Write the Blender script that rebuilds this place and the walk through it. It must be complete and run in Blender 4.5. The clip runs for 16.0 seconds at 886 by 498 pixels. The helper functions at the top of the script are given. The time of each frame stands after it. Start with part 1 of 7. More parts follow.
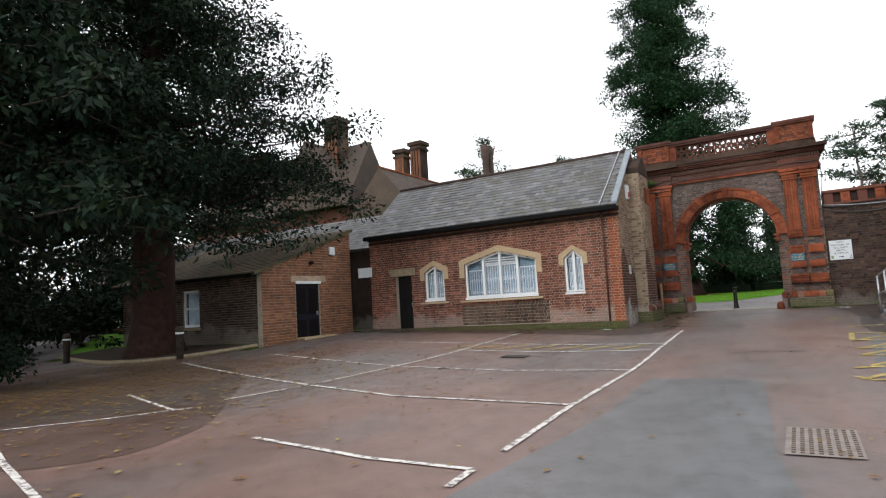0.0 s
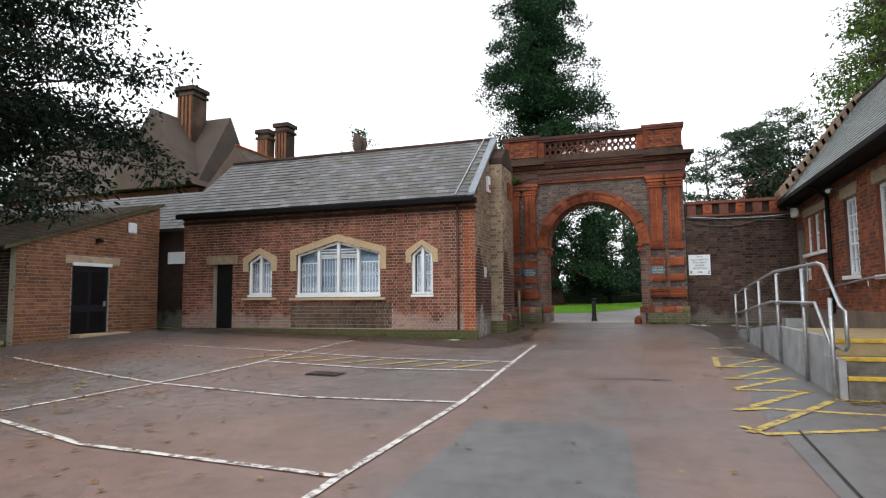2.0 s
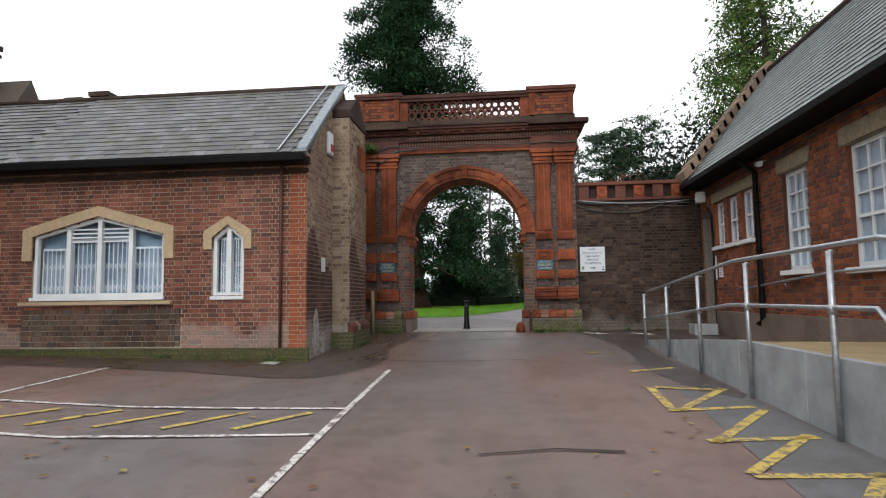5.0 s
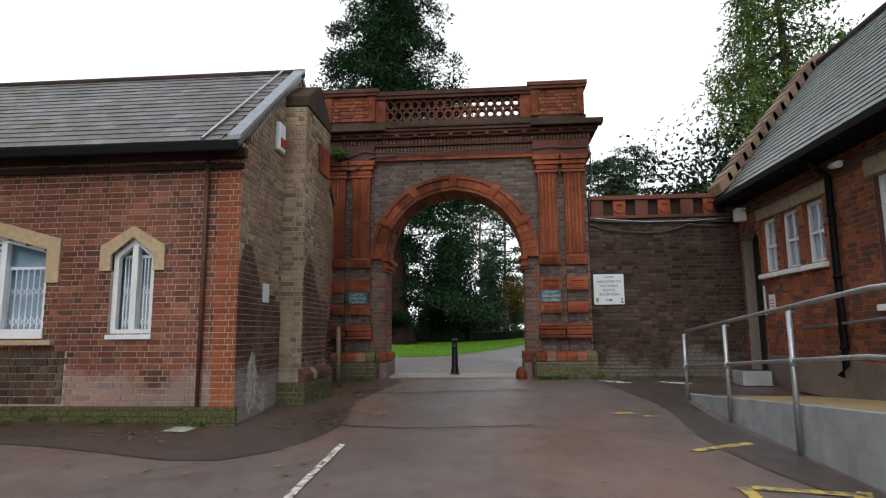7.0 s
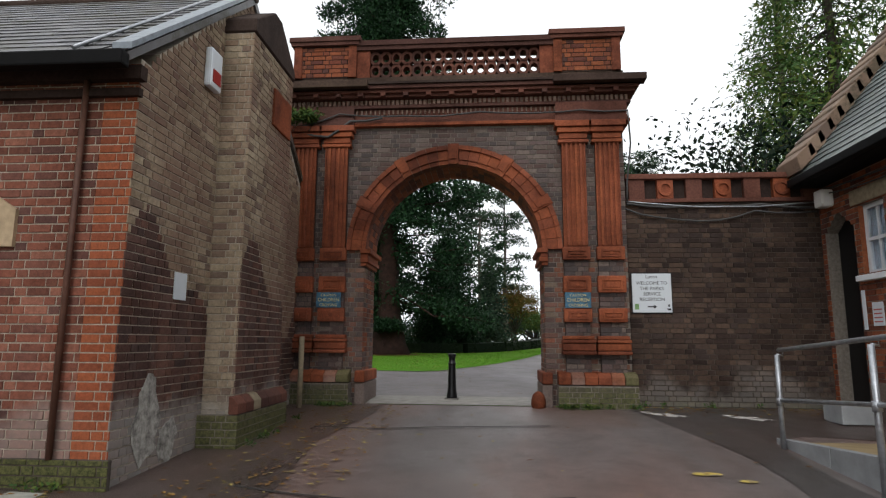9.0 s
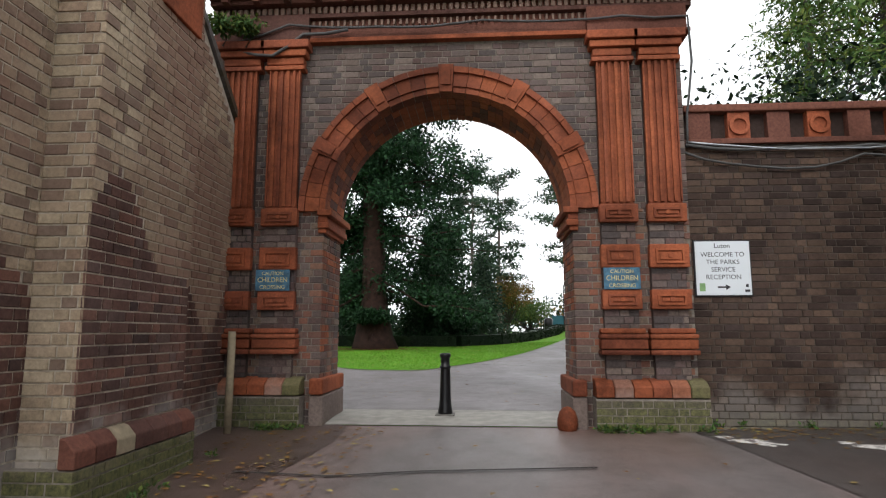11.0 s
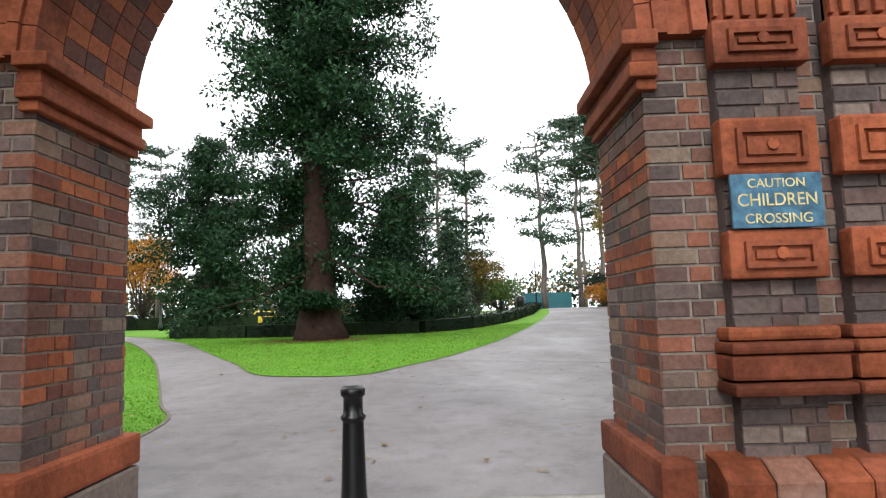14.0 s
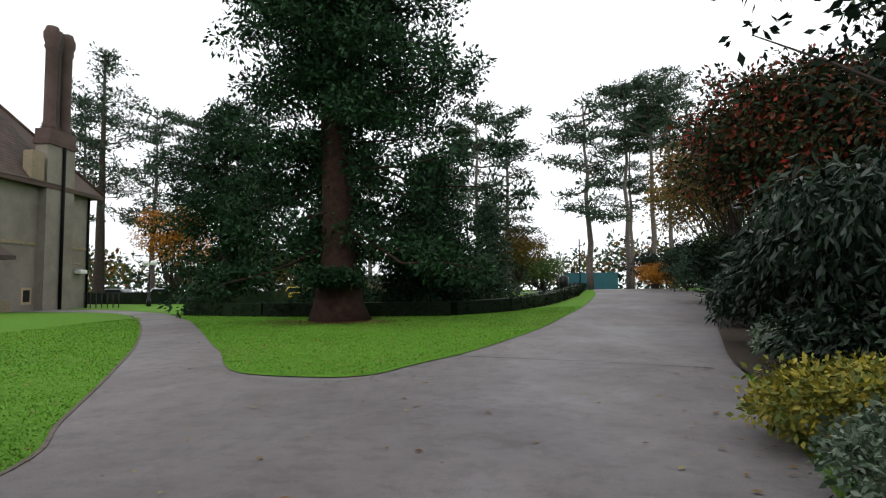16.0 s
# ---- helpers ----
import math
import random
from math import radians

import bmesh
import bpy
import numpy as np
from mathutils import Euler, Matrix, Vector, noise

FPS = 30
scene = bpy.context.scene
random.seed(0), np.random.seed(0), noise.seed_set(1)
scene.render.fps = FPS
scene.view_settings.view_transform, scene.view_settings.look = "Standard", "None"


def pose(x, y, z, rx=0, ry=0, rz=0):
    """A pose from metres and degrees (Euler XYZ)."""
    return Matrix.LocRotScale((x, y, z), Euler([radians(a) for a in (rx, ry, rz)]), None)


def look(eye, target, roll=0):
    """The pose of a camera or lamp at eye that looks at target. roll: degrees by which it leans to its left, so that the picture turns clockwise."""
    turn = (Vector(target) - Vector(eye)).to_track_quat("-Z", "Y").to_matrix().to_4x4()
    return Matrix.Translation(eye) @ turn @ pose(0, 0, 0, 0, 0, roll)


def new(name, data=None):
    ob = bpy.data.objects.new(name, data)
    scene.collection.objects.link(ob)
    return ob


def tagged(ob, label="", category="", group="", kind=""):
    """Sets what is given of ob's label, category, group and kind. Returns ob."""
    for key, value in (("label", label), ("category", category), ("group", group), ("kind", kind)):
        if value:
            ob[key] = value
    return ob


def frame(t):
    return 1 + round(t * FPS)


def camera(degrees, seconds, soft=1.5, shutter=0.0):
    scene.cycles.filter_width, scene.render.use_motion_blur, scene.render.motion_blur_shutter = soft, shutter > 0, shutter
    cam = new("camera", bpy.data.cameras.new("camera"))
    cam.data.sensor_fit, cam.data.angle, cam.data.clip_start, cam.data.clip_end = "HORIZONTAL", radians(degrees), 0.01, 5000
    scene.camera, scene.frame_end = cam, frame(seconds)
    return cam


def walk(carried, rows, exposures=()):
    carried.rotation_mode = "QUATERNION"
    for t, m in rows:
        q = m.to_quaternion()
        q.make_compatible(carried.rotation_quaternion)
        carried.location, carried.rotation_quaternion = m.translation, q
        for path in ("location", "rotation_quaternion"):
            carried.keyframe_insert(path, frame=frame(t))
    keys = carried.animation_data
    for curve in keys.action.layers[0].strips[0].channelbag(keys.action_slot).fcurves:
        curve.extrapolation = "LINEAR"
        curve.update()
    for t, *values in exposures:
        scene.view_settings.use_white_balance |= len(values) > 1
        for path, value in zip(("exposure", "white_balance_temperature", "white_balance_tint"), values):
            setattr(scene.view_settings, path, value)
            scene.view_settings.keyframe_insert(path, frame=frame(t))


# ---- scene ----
cam = camera(73.1, 16.0, soft=1.2)
METRES, EYE, TILT, LEAN, TURN = 25.0, 1.5, 0.0, 0.0, 31.7
ROWS = [
    (0.0, 0.0, 0.0, 0.0, -0.93, 5.2, 3.4),
    (0.5, 0.0163, 0.0321, 0.0004, -1.4, 5.5, 3.3),
    (1.0, 0.0304, 0.0608, 0.0003, -2.85, 5.48, 2.2),
    (1.5, 0.0449, 0.0938, -0.0005, -7.5, 5.3, 1.5),
    (2.0, 0.0608, 0.1241, -0.0007, -12.95, 4.78, 0.51),
    (2.5, 0.0742, 0.1562, -0.002, -19.2, 4.46, 0.7),
    (3.0, 0.0865, 0.1883, -0.0023, -22.61, 4.16, 0.21),
    (3.5, 0.0962, 0.2186, -0.0027, -23.88, 4.04, 0.71),
    (4.0, 0.1113, 0.2507, -0.0023, -23.49, 4.26, 0.79),
    (4.5, 0.1259, 0.2795, -0.0013, -25.03, 4.36, 0.94),
    (7.0, 0.1986, 0.4136, 0.0044, -26.86, 7.96, 0.49),
    (7.5, 0.2092, 0.4396, 0.0049, -27.96, 8.02, 0.91),
    (8.0, 0.2249, 0.4664, 0.0054, -26.66, 8.29, 0.83),
    (10.5, 0.2953, 0.6013, 0.0091, -28.75, 9.13, -1.89),
    (11.0, 0.3104, 0.6275, 0.0093, -27.98, 8.0, -0.02),
    (11.5, 0.3261, 0.6532, 0.011, -28.48, 7.92, -0.71),
    (12.0, 0.3422, 0.6771, 0.0124, -27.28, 8.83, 0.66),
    (12.5, 0.3596, 0.7009, 0.0142, -27.07, 8.6, 1.82),
    (13.0, 0.3755, 0.7261, 0.0161, -28.38, 7.74, 2.2),
    (13.5, 0.3925, 0.7507, 0.0161, -28.01, 7.11, 1.72),
    (14.0, 0.4099, 0.7792, 0.0161, -30.85, 6.07, 1.67),
    (14.5, 0.4275, 0.8037, 0.0171, -29.23, 4.96, 0.94),
    (15.0, 0.4428, 0.8276, 0.0179, -29.24, 4.01, 1.0),
    (15.5, 0.4612, 0.8518, 0.0189, -24.81, 3.84, 1.2),
    (16.0, 0.4772, 0.8746, 0.0198, -26.99, 4.03, 0.59),
]
walk(cam, [(t, pose(0, 0, EYE, TILT, LEAN, TURN) @ pose(METRES * x, METRES * y, METRES * z, 90 + pitch, roll, yaw)) for t, x, y, z, yaw, pitch, roll in ROWS],
     exposures=[(0.0, 0.53), (3.5, 0.53), (4.5, 0.48), (7.0, 0.14), (8.2, 0.12), (10.3, 0.26), (10.6, 0.42), (11.0, 0.66), (12.0, 1.12), (13.5, 1.36), (14.5, 0.95), (15.2, 0.44), (16.0, 0.15)])

# ---- sky and light: a bright overcast day ----
world = bpy.data.worlds.new("overcast_sky")
scene.world = world
world.use_nodes = True
wn = world.node_tree
sky = wn.nodes.new("ShaderNodeTexSky")
sky.sky_type = "NISHITA"
sky.sun_disc = False
sky.sun_elevation, sky.sun_rotation = radians(40), radians(200)
sky.air_density, sky.dust_density = 1.0, 4.0
grey = wn.nodes.new("ShaderNodeHueSaturation")
grey.inputs["Saturation"].default_value = 0.12
veil = wn.nodes.new("ShaderNodeMix")
veil.data_type = "RGBA"
veil.inputs[0].default_value = 0.85
wn.links.new(sky.outputs[0], grey.inputs["Color"])
wn.links.new(grey.outputs[0], veil.inputs[6])
veil.inputs[7].default_value = (10.6, 10.9, 11.3, 1)
wn.links.new(veil.outputs[2], wn.nodes["Background"].inputs["Color"])
wn.nodes["Background"].inputs["Strength"].default_value = 0.115

sun = new("sun", bpy.data.lights.new("sun", "SUN"))
sun.data.energy, sun.data.angle, sun.data.color = 0.7, radians(25), (1.0, 0.97, 0.92)
sun.matrix_world = look((-10, -30, 40), (0, 20, 0))

# ---- materials ----
def ramp_of(nt, pairs, fac):
    r = nt.nodes.new("ShaderNodeValToRGB")
    while len(r.color_ramp.elements) < len(pairs):
        r.color_ramp.elements.new(0.5)
    for e, (p, c) in zip(r.color_ramp.elements, pairs):
        e.position, e.color = p, (*c, 1)
    nt.links.new(fac, r.inputs[0])
    return r.outputs[0]


def noise_of(nt, scale, detail=4, rough=0.6, stretch=None, where="pos"):
    src = nt.nodes.new("ShaderNodeNewGeometry").outputs["Position"] if where == "pos" else nt.nodes.new("ShaderNodeTexCoord").outputs["Object"]
    if stretch:
        mp = nt.nodes.new("ShaderNodeMapping")
        mp.inputs["Scale"].default_value = stretch
        nt.links.new(src, mp.inputs["Vector"])
        src = mp.outputs[0]
    n = nt.nodes.new("ShaderNodeTexNoise")
    n.inputs["Scale"].default_value, n.inputs["Detail"].default_value, n.inputs["Roughness"].default_value = scale, detail, rough
    nt.links.new(src, n.inputs["Vector"])
    return n.outputs["Fac"]


def mix_of(nt, kind, fac, a, b):
    m = nt.nodes.new("ShaderNodeMix")
    m.data_type, m.blend_type = "RGBA", kind
    for sock, v in ((m.inputs[0], fac), (m.inputs[6], a), (m.inputs[7], b)):
        if isinstance(v, (int, float)):
            sock.default_value = v
        elif isinstance(v, tuple):
            sock.default_value = (*v, 1)
        else:
            nt.links.new(v, sock)
    return m.outputs[2]


def math_of(nt, op, a, b=0.5, c=None):
    m = nt.nodes.new("ShaderNodeMath")
    m.operation = op
    for sock, v in zip(m.inputs, (a, b, c)):
        if v is None:
            continue
        if isinstance(v, (int, float)):
            sock.default_value = v
        else:
            nt.links.new(v, sock)
    return m.outputs[0]


def piece_random(nt):
    a = nt.nodes.new("ShaderNodeObjectInfo").outputs["Random"]
    b = nt.nodes.new("ShaderNodeNewGeometry").outputs["Random Per Island"]
    return math_of(nt, "FRACT", math_of(nt, "ADD", a, b))


def surface(name, rough=0.8, metal=0.0, spec=0.25):
    m = bpy.data.materials.new(name)
    m.use_nodes = True
    b = m.node_tree.nodes["Principled BSDF"]
    b.inputs["Roughness"].default_value, b.inputs["Metallic"].default_value = rough, metal
    b.inputs["Specular IOR Level"].default_value = spec
    return m, m.node_tree, b


def bump_of(nt, b, height, strength=0.4, dist=0.01):
    bp = nt.nodes.new("ShaderNodeBump")
    bp.inputs["Strength"].default_value, bp.inputs["Distance"].default_value = strength, dist
    nt.links.new(height, bp.inputs["Height"])
    nt.links.new(bp.outputs[0], b.inputs["Normal"])


def plain(name, colour, rough=0.6, metal=0.0, vary=0.25, scale=8.0, bump=0.15, spec=0.3):
    """A painted, cast or cut surface with mottling at two scales."""
    m, nt, b = surface(name, rough, metal, spec)
    lo = tuple(c * (1 - vary) for c in colour)
    hi = tuple(min(1, c * (1 + vary)) for c in colour)
    col = ramp_of(nt, [(0.3, lo), (0.7, hi)], noise_of(nt, scale))
    col = mix_of(nt, "MULTIPLY", 0.5, col, ramp_of(nt, [(0.35, (0.75, 0.75, 0.75)), (0.6, (1, 1, 1))], noise_of(nt, scale * 0.12)))
    nt.links.new(col, b.inputs["Base Color"])
    if bump:
        bump_of(nt, b, noise_of(nt, scale * 6), bump, 0.01)
    return m


def brickwork(name, tones, stain=(0.5, 0.48, 0.46), stain_amount=0.6, moss=0.0, moss_top=0.8, lime=0.0, rough=0.85, high=None):
    """Brick faces: a tone for each brick, sooty weathering, algae near a damp foot and lime bloom."""
    m, nt, b = surface(name, rough, 0, 0.12)
    n = len(tones)
    col = ramp_of(nt, [((i + 0.5) / n, c) for i, c in enumerate(tones)], piece_random(nt))
    grain = noise_of(nt, 28, 5, 0.7)
    col = mix_of(nt, "OVERLAY", 0.55, col, ramp_of(nt, [(0.3, (0.25, 0.25, 0.25)), (0.7, (0.75, 0.75, 0.75))], grain))
    big = noise_of(nt, 0.55, 7, 0.7)
    col = mix_of(nt, "MULTIPLY", stain_amount, col, ramp_of(nt, [(0.38, stain), (0.6, (1, 1, 1))], big))
    if high:
        # a paler, buff stretch of wall: weathered brick of another batch
        zone, tone = high
        col = mix_of(nt, "MIX", math_of(nt, "MULTIPLY", 0.75, ramp_of(nt, [(0.42, (0, 0, 0)), (0.58, (1, 1, 1))], noise_of(nt, zone, 3, 0.5))), col, tone)
    if moss or lime:
        sep = nt.nodes.new("ShaderNodeSeparateXYZ")
        nt.links.new(nt.nodes.new("ShaderNodeNewGeometry").outputs["Position"], sep.inputs[0])
        damp = noise_of(nt, 2.2, 5, 0.7)
        if moss:
            edge = math_of(nt, "SUBTRACT", math_of(nt, "ADD", moss_top, math_of(nt, "MULTIPLY", damp, 0.7)), sep.outputs[2])
            f = ramp_of(nt, [(0.3, (0, 0, 0)), (0.55, (1, 1, 1))], edge)
            col = mix_of(nt, "MIX", math_of(nt, "MULTIPLY", f, moss), col, ramp_of(nt, [(0.35, (0.035, 0.04, 0.018)), (0.7, (0.15, 0.15, 0.055))], grain))
        if lime:
            edge = math_of(nt, "SUBTRACT", math_of(nt, "ADD", 0.55, math_of(nt, "MULTIPLY", noise_of(nt, 1.1, 4, 0.6), 1.5)), sep.outputs[2])
            f = ramp_of(nt, [(0.15, (0, 0, 0)), (0.4, (1, 1, 1))], edge)
            col = mix_of(nt, "MIX", math_of(nt, "MULTIPLY", f, lime), col, (0.42, 0.40, 0.37))
    nt.links.new(col, b.inputs["Base Color"])
    bump_of(nt, b, grain, 0.5, 0.006)
    return m


MORTAR = plain("lime_mortar", (0.36, 0.31, 0.25), 0.95, vary=0.3, scale=20)
MORTAR_DARK = plain("sooty_mortar", (0.19, 0.165, 0.14), 0.95, vary=0.3, scale=20)
BRICK_RED = brickwork("red_brick", [(0.15, 0.060, 0.042), (0.22, 0.080, 0.053), (0.27, 0.100, 0.066), (0.105, 0.055, 0.048), (0.24, 0.088, 0.058), (0.18, 0.064, 0.042), (0.30, 0.125, 0.085)], stain=(0.42, 0.40, 0.40), stain_amount=0.85, moss=0.85, moss_top=0.3, lime=0.3)
BRICK_CORNER = brickwork("orange_red_brick", [(0.30, 0.085, 0.04), (0.36, 0.11, 0.05), (0.25, 0.075, 0.04)], moss=0.8, moss_top=0.25)
BRICK_BUFF = brickwork("weathered_buff_brick", [(0.41, 0.33, 0.23), (0.32, 0.245, 0.17), (0.45, 0.365, 0.26), (0.34, 0.24, 0.17), (0.21, 0.15, 0.115)], stain=(0.42, 0.38, 0.36), stain_amount=0.8, moss=0.6, moss_top=0.2, lime=0.5, high=(0.45, (0.18, 0.10, 0.075)))
BRICK_GREY = brickwork("plum_grey_brick", [(0.085, 0.07, 0.068), (0.115, 0.09, 0.085), (0.15, 0.115, 0.10), (0.10, 0.065, 0.058), (0.14, 0.10, 0.095), (0.19, 0.15, 0.13)], moss=0.75, moss_top=0.55)
# sooty brick; on the shed its darkness also carries the tree shade
BRICK_DARK = brickwork("sooty_shaded_brown_brick", [(0.045, 0.03, 0.026), (0.075, 0.048, 0.038), (0.12, 0.078, 0.058), (0.06, 0.042, 0.038), (0.09, 0.06, 0.045)], stain=(0.35, 0.33, 0.32), stain_amount=0.85, moss=0.45, moss_top=0.75, lime=0.2)
BRICK_ORANGE = brickwork("bright_red_brick", [(0.27, 0.085, 0.042), (0.33, 0.11, 0.052), (0.20, 0.065, 0.04), (0.10, 0.055, 0.048), (0.30, 0.10, 0.048), (0.14, 0.055, 0.042)], moss=0.3, moss_top=0.4)
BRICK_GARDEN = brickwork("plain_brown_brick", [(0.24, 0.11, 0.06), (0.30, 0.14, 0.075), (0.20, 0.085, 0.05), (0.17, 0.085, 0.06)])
BRICK_HOUSE = brickwork("grey_stock_brick", [(0.30, 0.275, 0.225), (0.36, 0.325, 0.27), (0.25, 0.225, 0.19)], stain_amount=0.5)
TERRACOTTA = brickwork("red_terracotta", [(0.30, 0.085, 0.040), (0.36, 0.107, 0.048), (0.23, 0.068, 0.036), (0.33, 0.10, 0.052)], stain=(0.30, 0.28, 0.28), stain_amount=1.0, rough=0.7)
TERRACOTTA_SOOT = brickwork("sooty_terracotta", [(0.14, 0.06, 0.045), (0.17, 0.07, 0.05), (0.11, 0.055, 0.045)], stain=(0.4, 0.38, 0.38), stain_amount=0.8)
STONE_TAN = plain("tan_sandstone", (0.44, 0.33, 0.21), 0.85, vary=0.15, scale=14)
STONE_DULL = plain("weathered_stone", (0.26, 0.21, 0.14), 0.9, vary=0.25, scale=10)
WHITE = plain("white_gloss_paint", (0.74, 0.76, 0.78), 0.4, vary=0.05, scale=5, bump=0.02)
BLACK = plain("black_gloss_paint", (0.006, 0.006, 0.007), 0.3, vary=0.3, scale=12, bump=0.05)
DARK = plain("dark_interior", (0.012, 0.012, 0.014), 0.9, vary=0.2)
BLIND_LODGE = plain("pale_blue_blind", (0.22, 0.30, 0.37), 0.6, vary=0.2, scale=4, bump=0)
BRICK_PLUM = brickwork("plum_brown_brick", [(0.11, 0.062, 0.052), (0.16, 0.085, 0.068), (0.075, 0.05, 0.046), (0.20, 0.10, 0.075), (0.13, 0.085, 0.075)], stain=(0.35, 0.31, 0.30), stain_amount=0.85, moss=0.6, moss_top=0.2, lime=0.45)
BRICK_JAMB = brickwork("mixed_jamb_brick", [(0.095, 0.072, 0.068), (0.15, 0.115, 0.105), (0.25, 0.095, 0.06), (0.20, 0.15, 0.115), (0.12, 0.08, 0.075), (0.17, 0.09, 0.07)], stain_amount=0.8)
CURTAIN = plain("white_window_film", (0.60, 0.70, 0.78), 0.5, vary=0.15, scale=4, bump=0)
GALV = plain("galvanised_steel", (0.42, 0.44, 0.47), 0.42, 0.75, vary=0.2, scale=18, bump=0.05)
CONCRETE = plain("grey_concrete", (0.30, 0.31, 0.32), 0.75, vary=0.2, scale=3)
STEP_CONC = plain("weathered_step_concrete", (0.13, 0.12, 0.105), 0.85, vary=0.35, scale=7)
LANDING = plain("buff_screed", (0.32, 0.24, 0.13), 0.6, vary=0.2, scale=4)
YELLOW = plain("yellow_nosing_paint", (0.50, 0.33, 0.045), 0.6, vary=0.3, scale=9)
GUTTER = plain("black_gutter", (0.005, 0.005, 0.0055), 0.6, vary=0.2, spec=0.1)
MORTAR_SOOT = plain("black_mortar", (0.075, 0.06, 0.05), 0.95, vary=0.4, scale=12)
MOSSY = brickwork("mossy_foot_brick", [(0.15, 0.12, 0.09), (0.20, 0.165, 0.12), (0.10, 0.085, 0.065)], moss=0.85, moss_top=0.9)
BLUE = plain("blue_painted_board", (0.05, 0.13, 0.20), 0.6, vary=0.5, scale=16)
LETTER_YELLOW = plain("worn_yellow_letters", (0.55, 0.47, 0.22), 0.7, vary=0.4, scale=22)
LETTER_BLACK = plain("black_lettering", (0.03, 0.03, 0.035), 0.6, vary=0.1)
SIGN_WHITE = plain("white_sign_plate", (0.66, 0.70, 0.74), 0.35, vary=0.03, scale=3, bump=0)
CABLE = plain("grey_cable", (0.07, 0.07, 0.07), 0.6, vary=0.2)
LAMP_GLASS = plain("white_lamp_globe", (0.8, 0.8, 0.78), 0.3, vary=0.02, bump=0)
RED_PAINT = plain("red_plastic", (0.35, 0.02, 0.015), 0.4, vary=0.1)


def glass_material():
    m, nt, b = surface("window_glass", 0.05, 0, 0.5)
    b.inputs["Base Color"].default_value = (0.9, 0.95, 1, 1)
    b.inputs["Transmission Weight"].default_value = 1.0
    b.inputs["IOR"].default_value = 1.45
    return m


GLASS = glass_material()


def slate_material(name, tones, rough=0.45, moss=0.5):
    m, nt, b = surface(name, rough, 0, 0.5)
    n = len(tones)
    col = ramp_of(nt, [((i + 0.5) / n, c) for i, c in enumerate(tones)], piece_random(nt))
    col = mix_of(nt, "MULTIPLY", 0.6, col, ramp_of(nt, [(0.35, (0.55, 0.53, 0.5)), (0.62, (1, 1, 1))], noise_of(nt, 0.8, 5, 0.65)))
    f = ramp_of(nt, [(0.50, (0, 0, 0)), (0.58, (1, 1, 1))], noise_of(nt, 1.8, 8, 0.8))
    col = mix_of(nt, "MIX", math_of(nt, "MULTIPLY", f, moss), col, (0.045, 0.042, 0.022))
    nt.links.new(col, b.inputs["Base Color"])
    bump_of(nt, b, noise_of(nt, 24, 5), 0.35, 0.006)
    return m


SLATE = slate_material("blue_grey_slate", [(0.045, 0.045, 0.052), (0.09, 0.09, 0.10), (0.16, 0.16, 0.175), (0.065, 0.062, 0.066), (0.12, 0.116, 0.12), (0.08, 0.074, 0.07)], moss=0.85)
SLATE_GREEN = slate_material("grey_green_slate", [(0.13, 0.155, 0.155), (0.18, 0.21, 0.205), (0.10, 0.125, 0.13), (0.15, 0.18, 0.17)], moss=0.3)
TILE = slate_material("clay_roof_tile", [(0.065, 0.042, 0.034), (0.10, 0.06, 0.045), (0.05, 0.036, 0.03)], 0.8)
VERGE = slate_material("weathered_verge_tile", [(0.20, 0.13, 0.09), (0.26, 0.18, 0.125), (0.15, 0.10, 0.075)], 0.85, 0.6)
TILE_MOSS = slate_material("mossy_clay_tile", [(0.16, 0.08, 0.05), (0.12, 0.075, 0.04), (0.10, 0.09, 0.045)], 0.85, 0.9)


def asphalt_material(name, base, red, red_amount, rough=0.5):
    """Asphalt: chippings, patches of older red surfacing, damp areas that shine."""
    m, nt, b = surface(name, rough, 0, 0.5)
    fine = noise_of(nt, 90, 3, 0.7)
    col = mix_of(nt, "MIX", math_of(nt, "MULTIPLY", ramp_of(nt, [(0.4, (0, 0, 0)), (0.58, (1, 1, 1))], noise_of(nt, 0.16, 4, 0.55, stretch=(1.6, 0.6, 1))), red_amount), base, red)
    col = mix_of(nt, "OVERLAY", 0.5, col, ramp_of(nt, [(0.3, (0.3, 0.3, 0.3)), (0.7, (0.72, 0.72, 0.72))], fine))
    col = mix_of(nt, "MULTIPLY", 0.55, col, ramp_of(nt, [(0.35, (0.6, 0.58, 0.56)), (0.65, (1, 1, 1))], noise_of(nt, 0.9, 6, 0.7)))
    col = mix_of(nt, "MULTIPLY", 0.6, col, ramp_of(nt, [(0.4, (0.62, 0.60, 0.58)), (0.52, (1, 1, 1)), (0.7, (1, 1, 1))], noise_of(nt, 3.5, 9, 0.78)))
    nt.links.new(col, b.inputs["Base Color"])
    wet = noise_of(nt, 0.45, 4, 0.6, stretch=(1.0, 0.5, 1))
    r = nt.nodes.new("ShaderNodeMapRange")
    r.inputs["From Min"].default_value, r.inputs["From Max"].default_value = 0.35, 0.65
    r.inputs["To Min"].default_value, r.inputs["To Max"].default_value = rough - 0.13, rough + 0.2
    nt.links.new(wet, r.inputs["Value"])
    nt.links.new(r.outputs[0], b.inputs["Roughness"])
    bump_of(nt, b, fine, 0.5, 0.008)
    return m


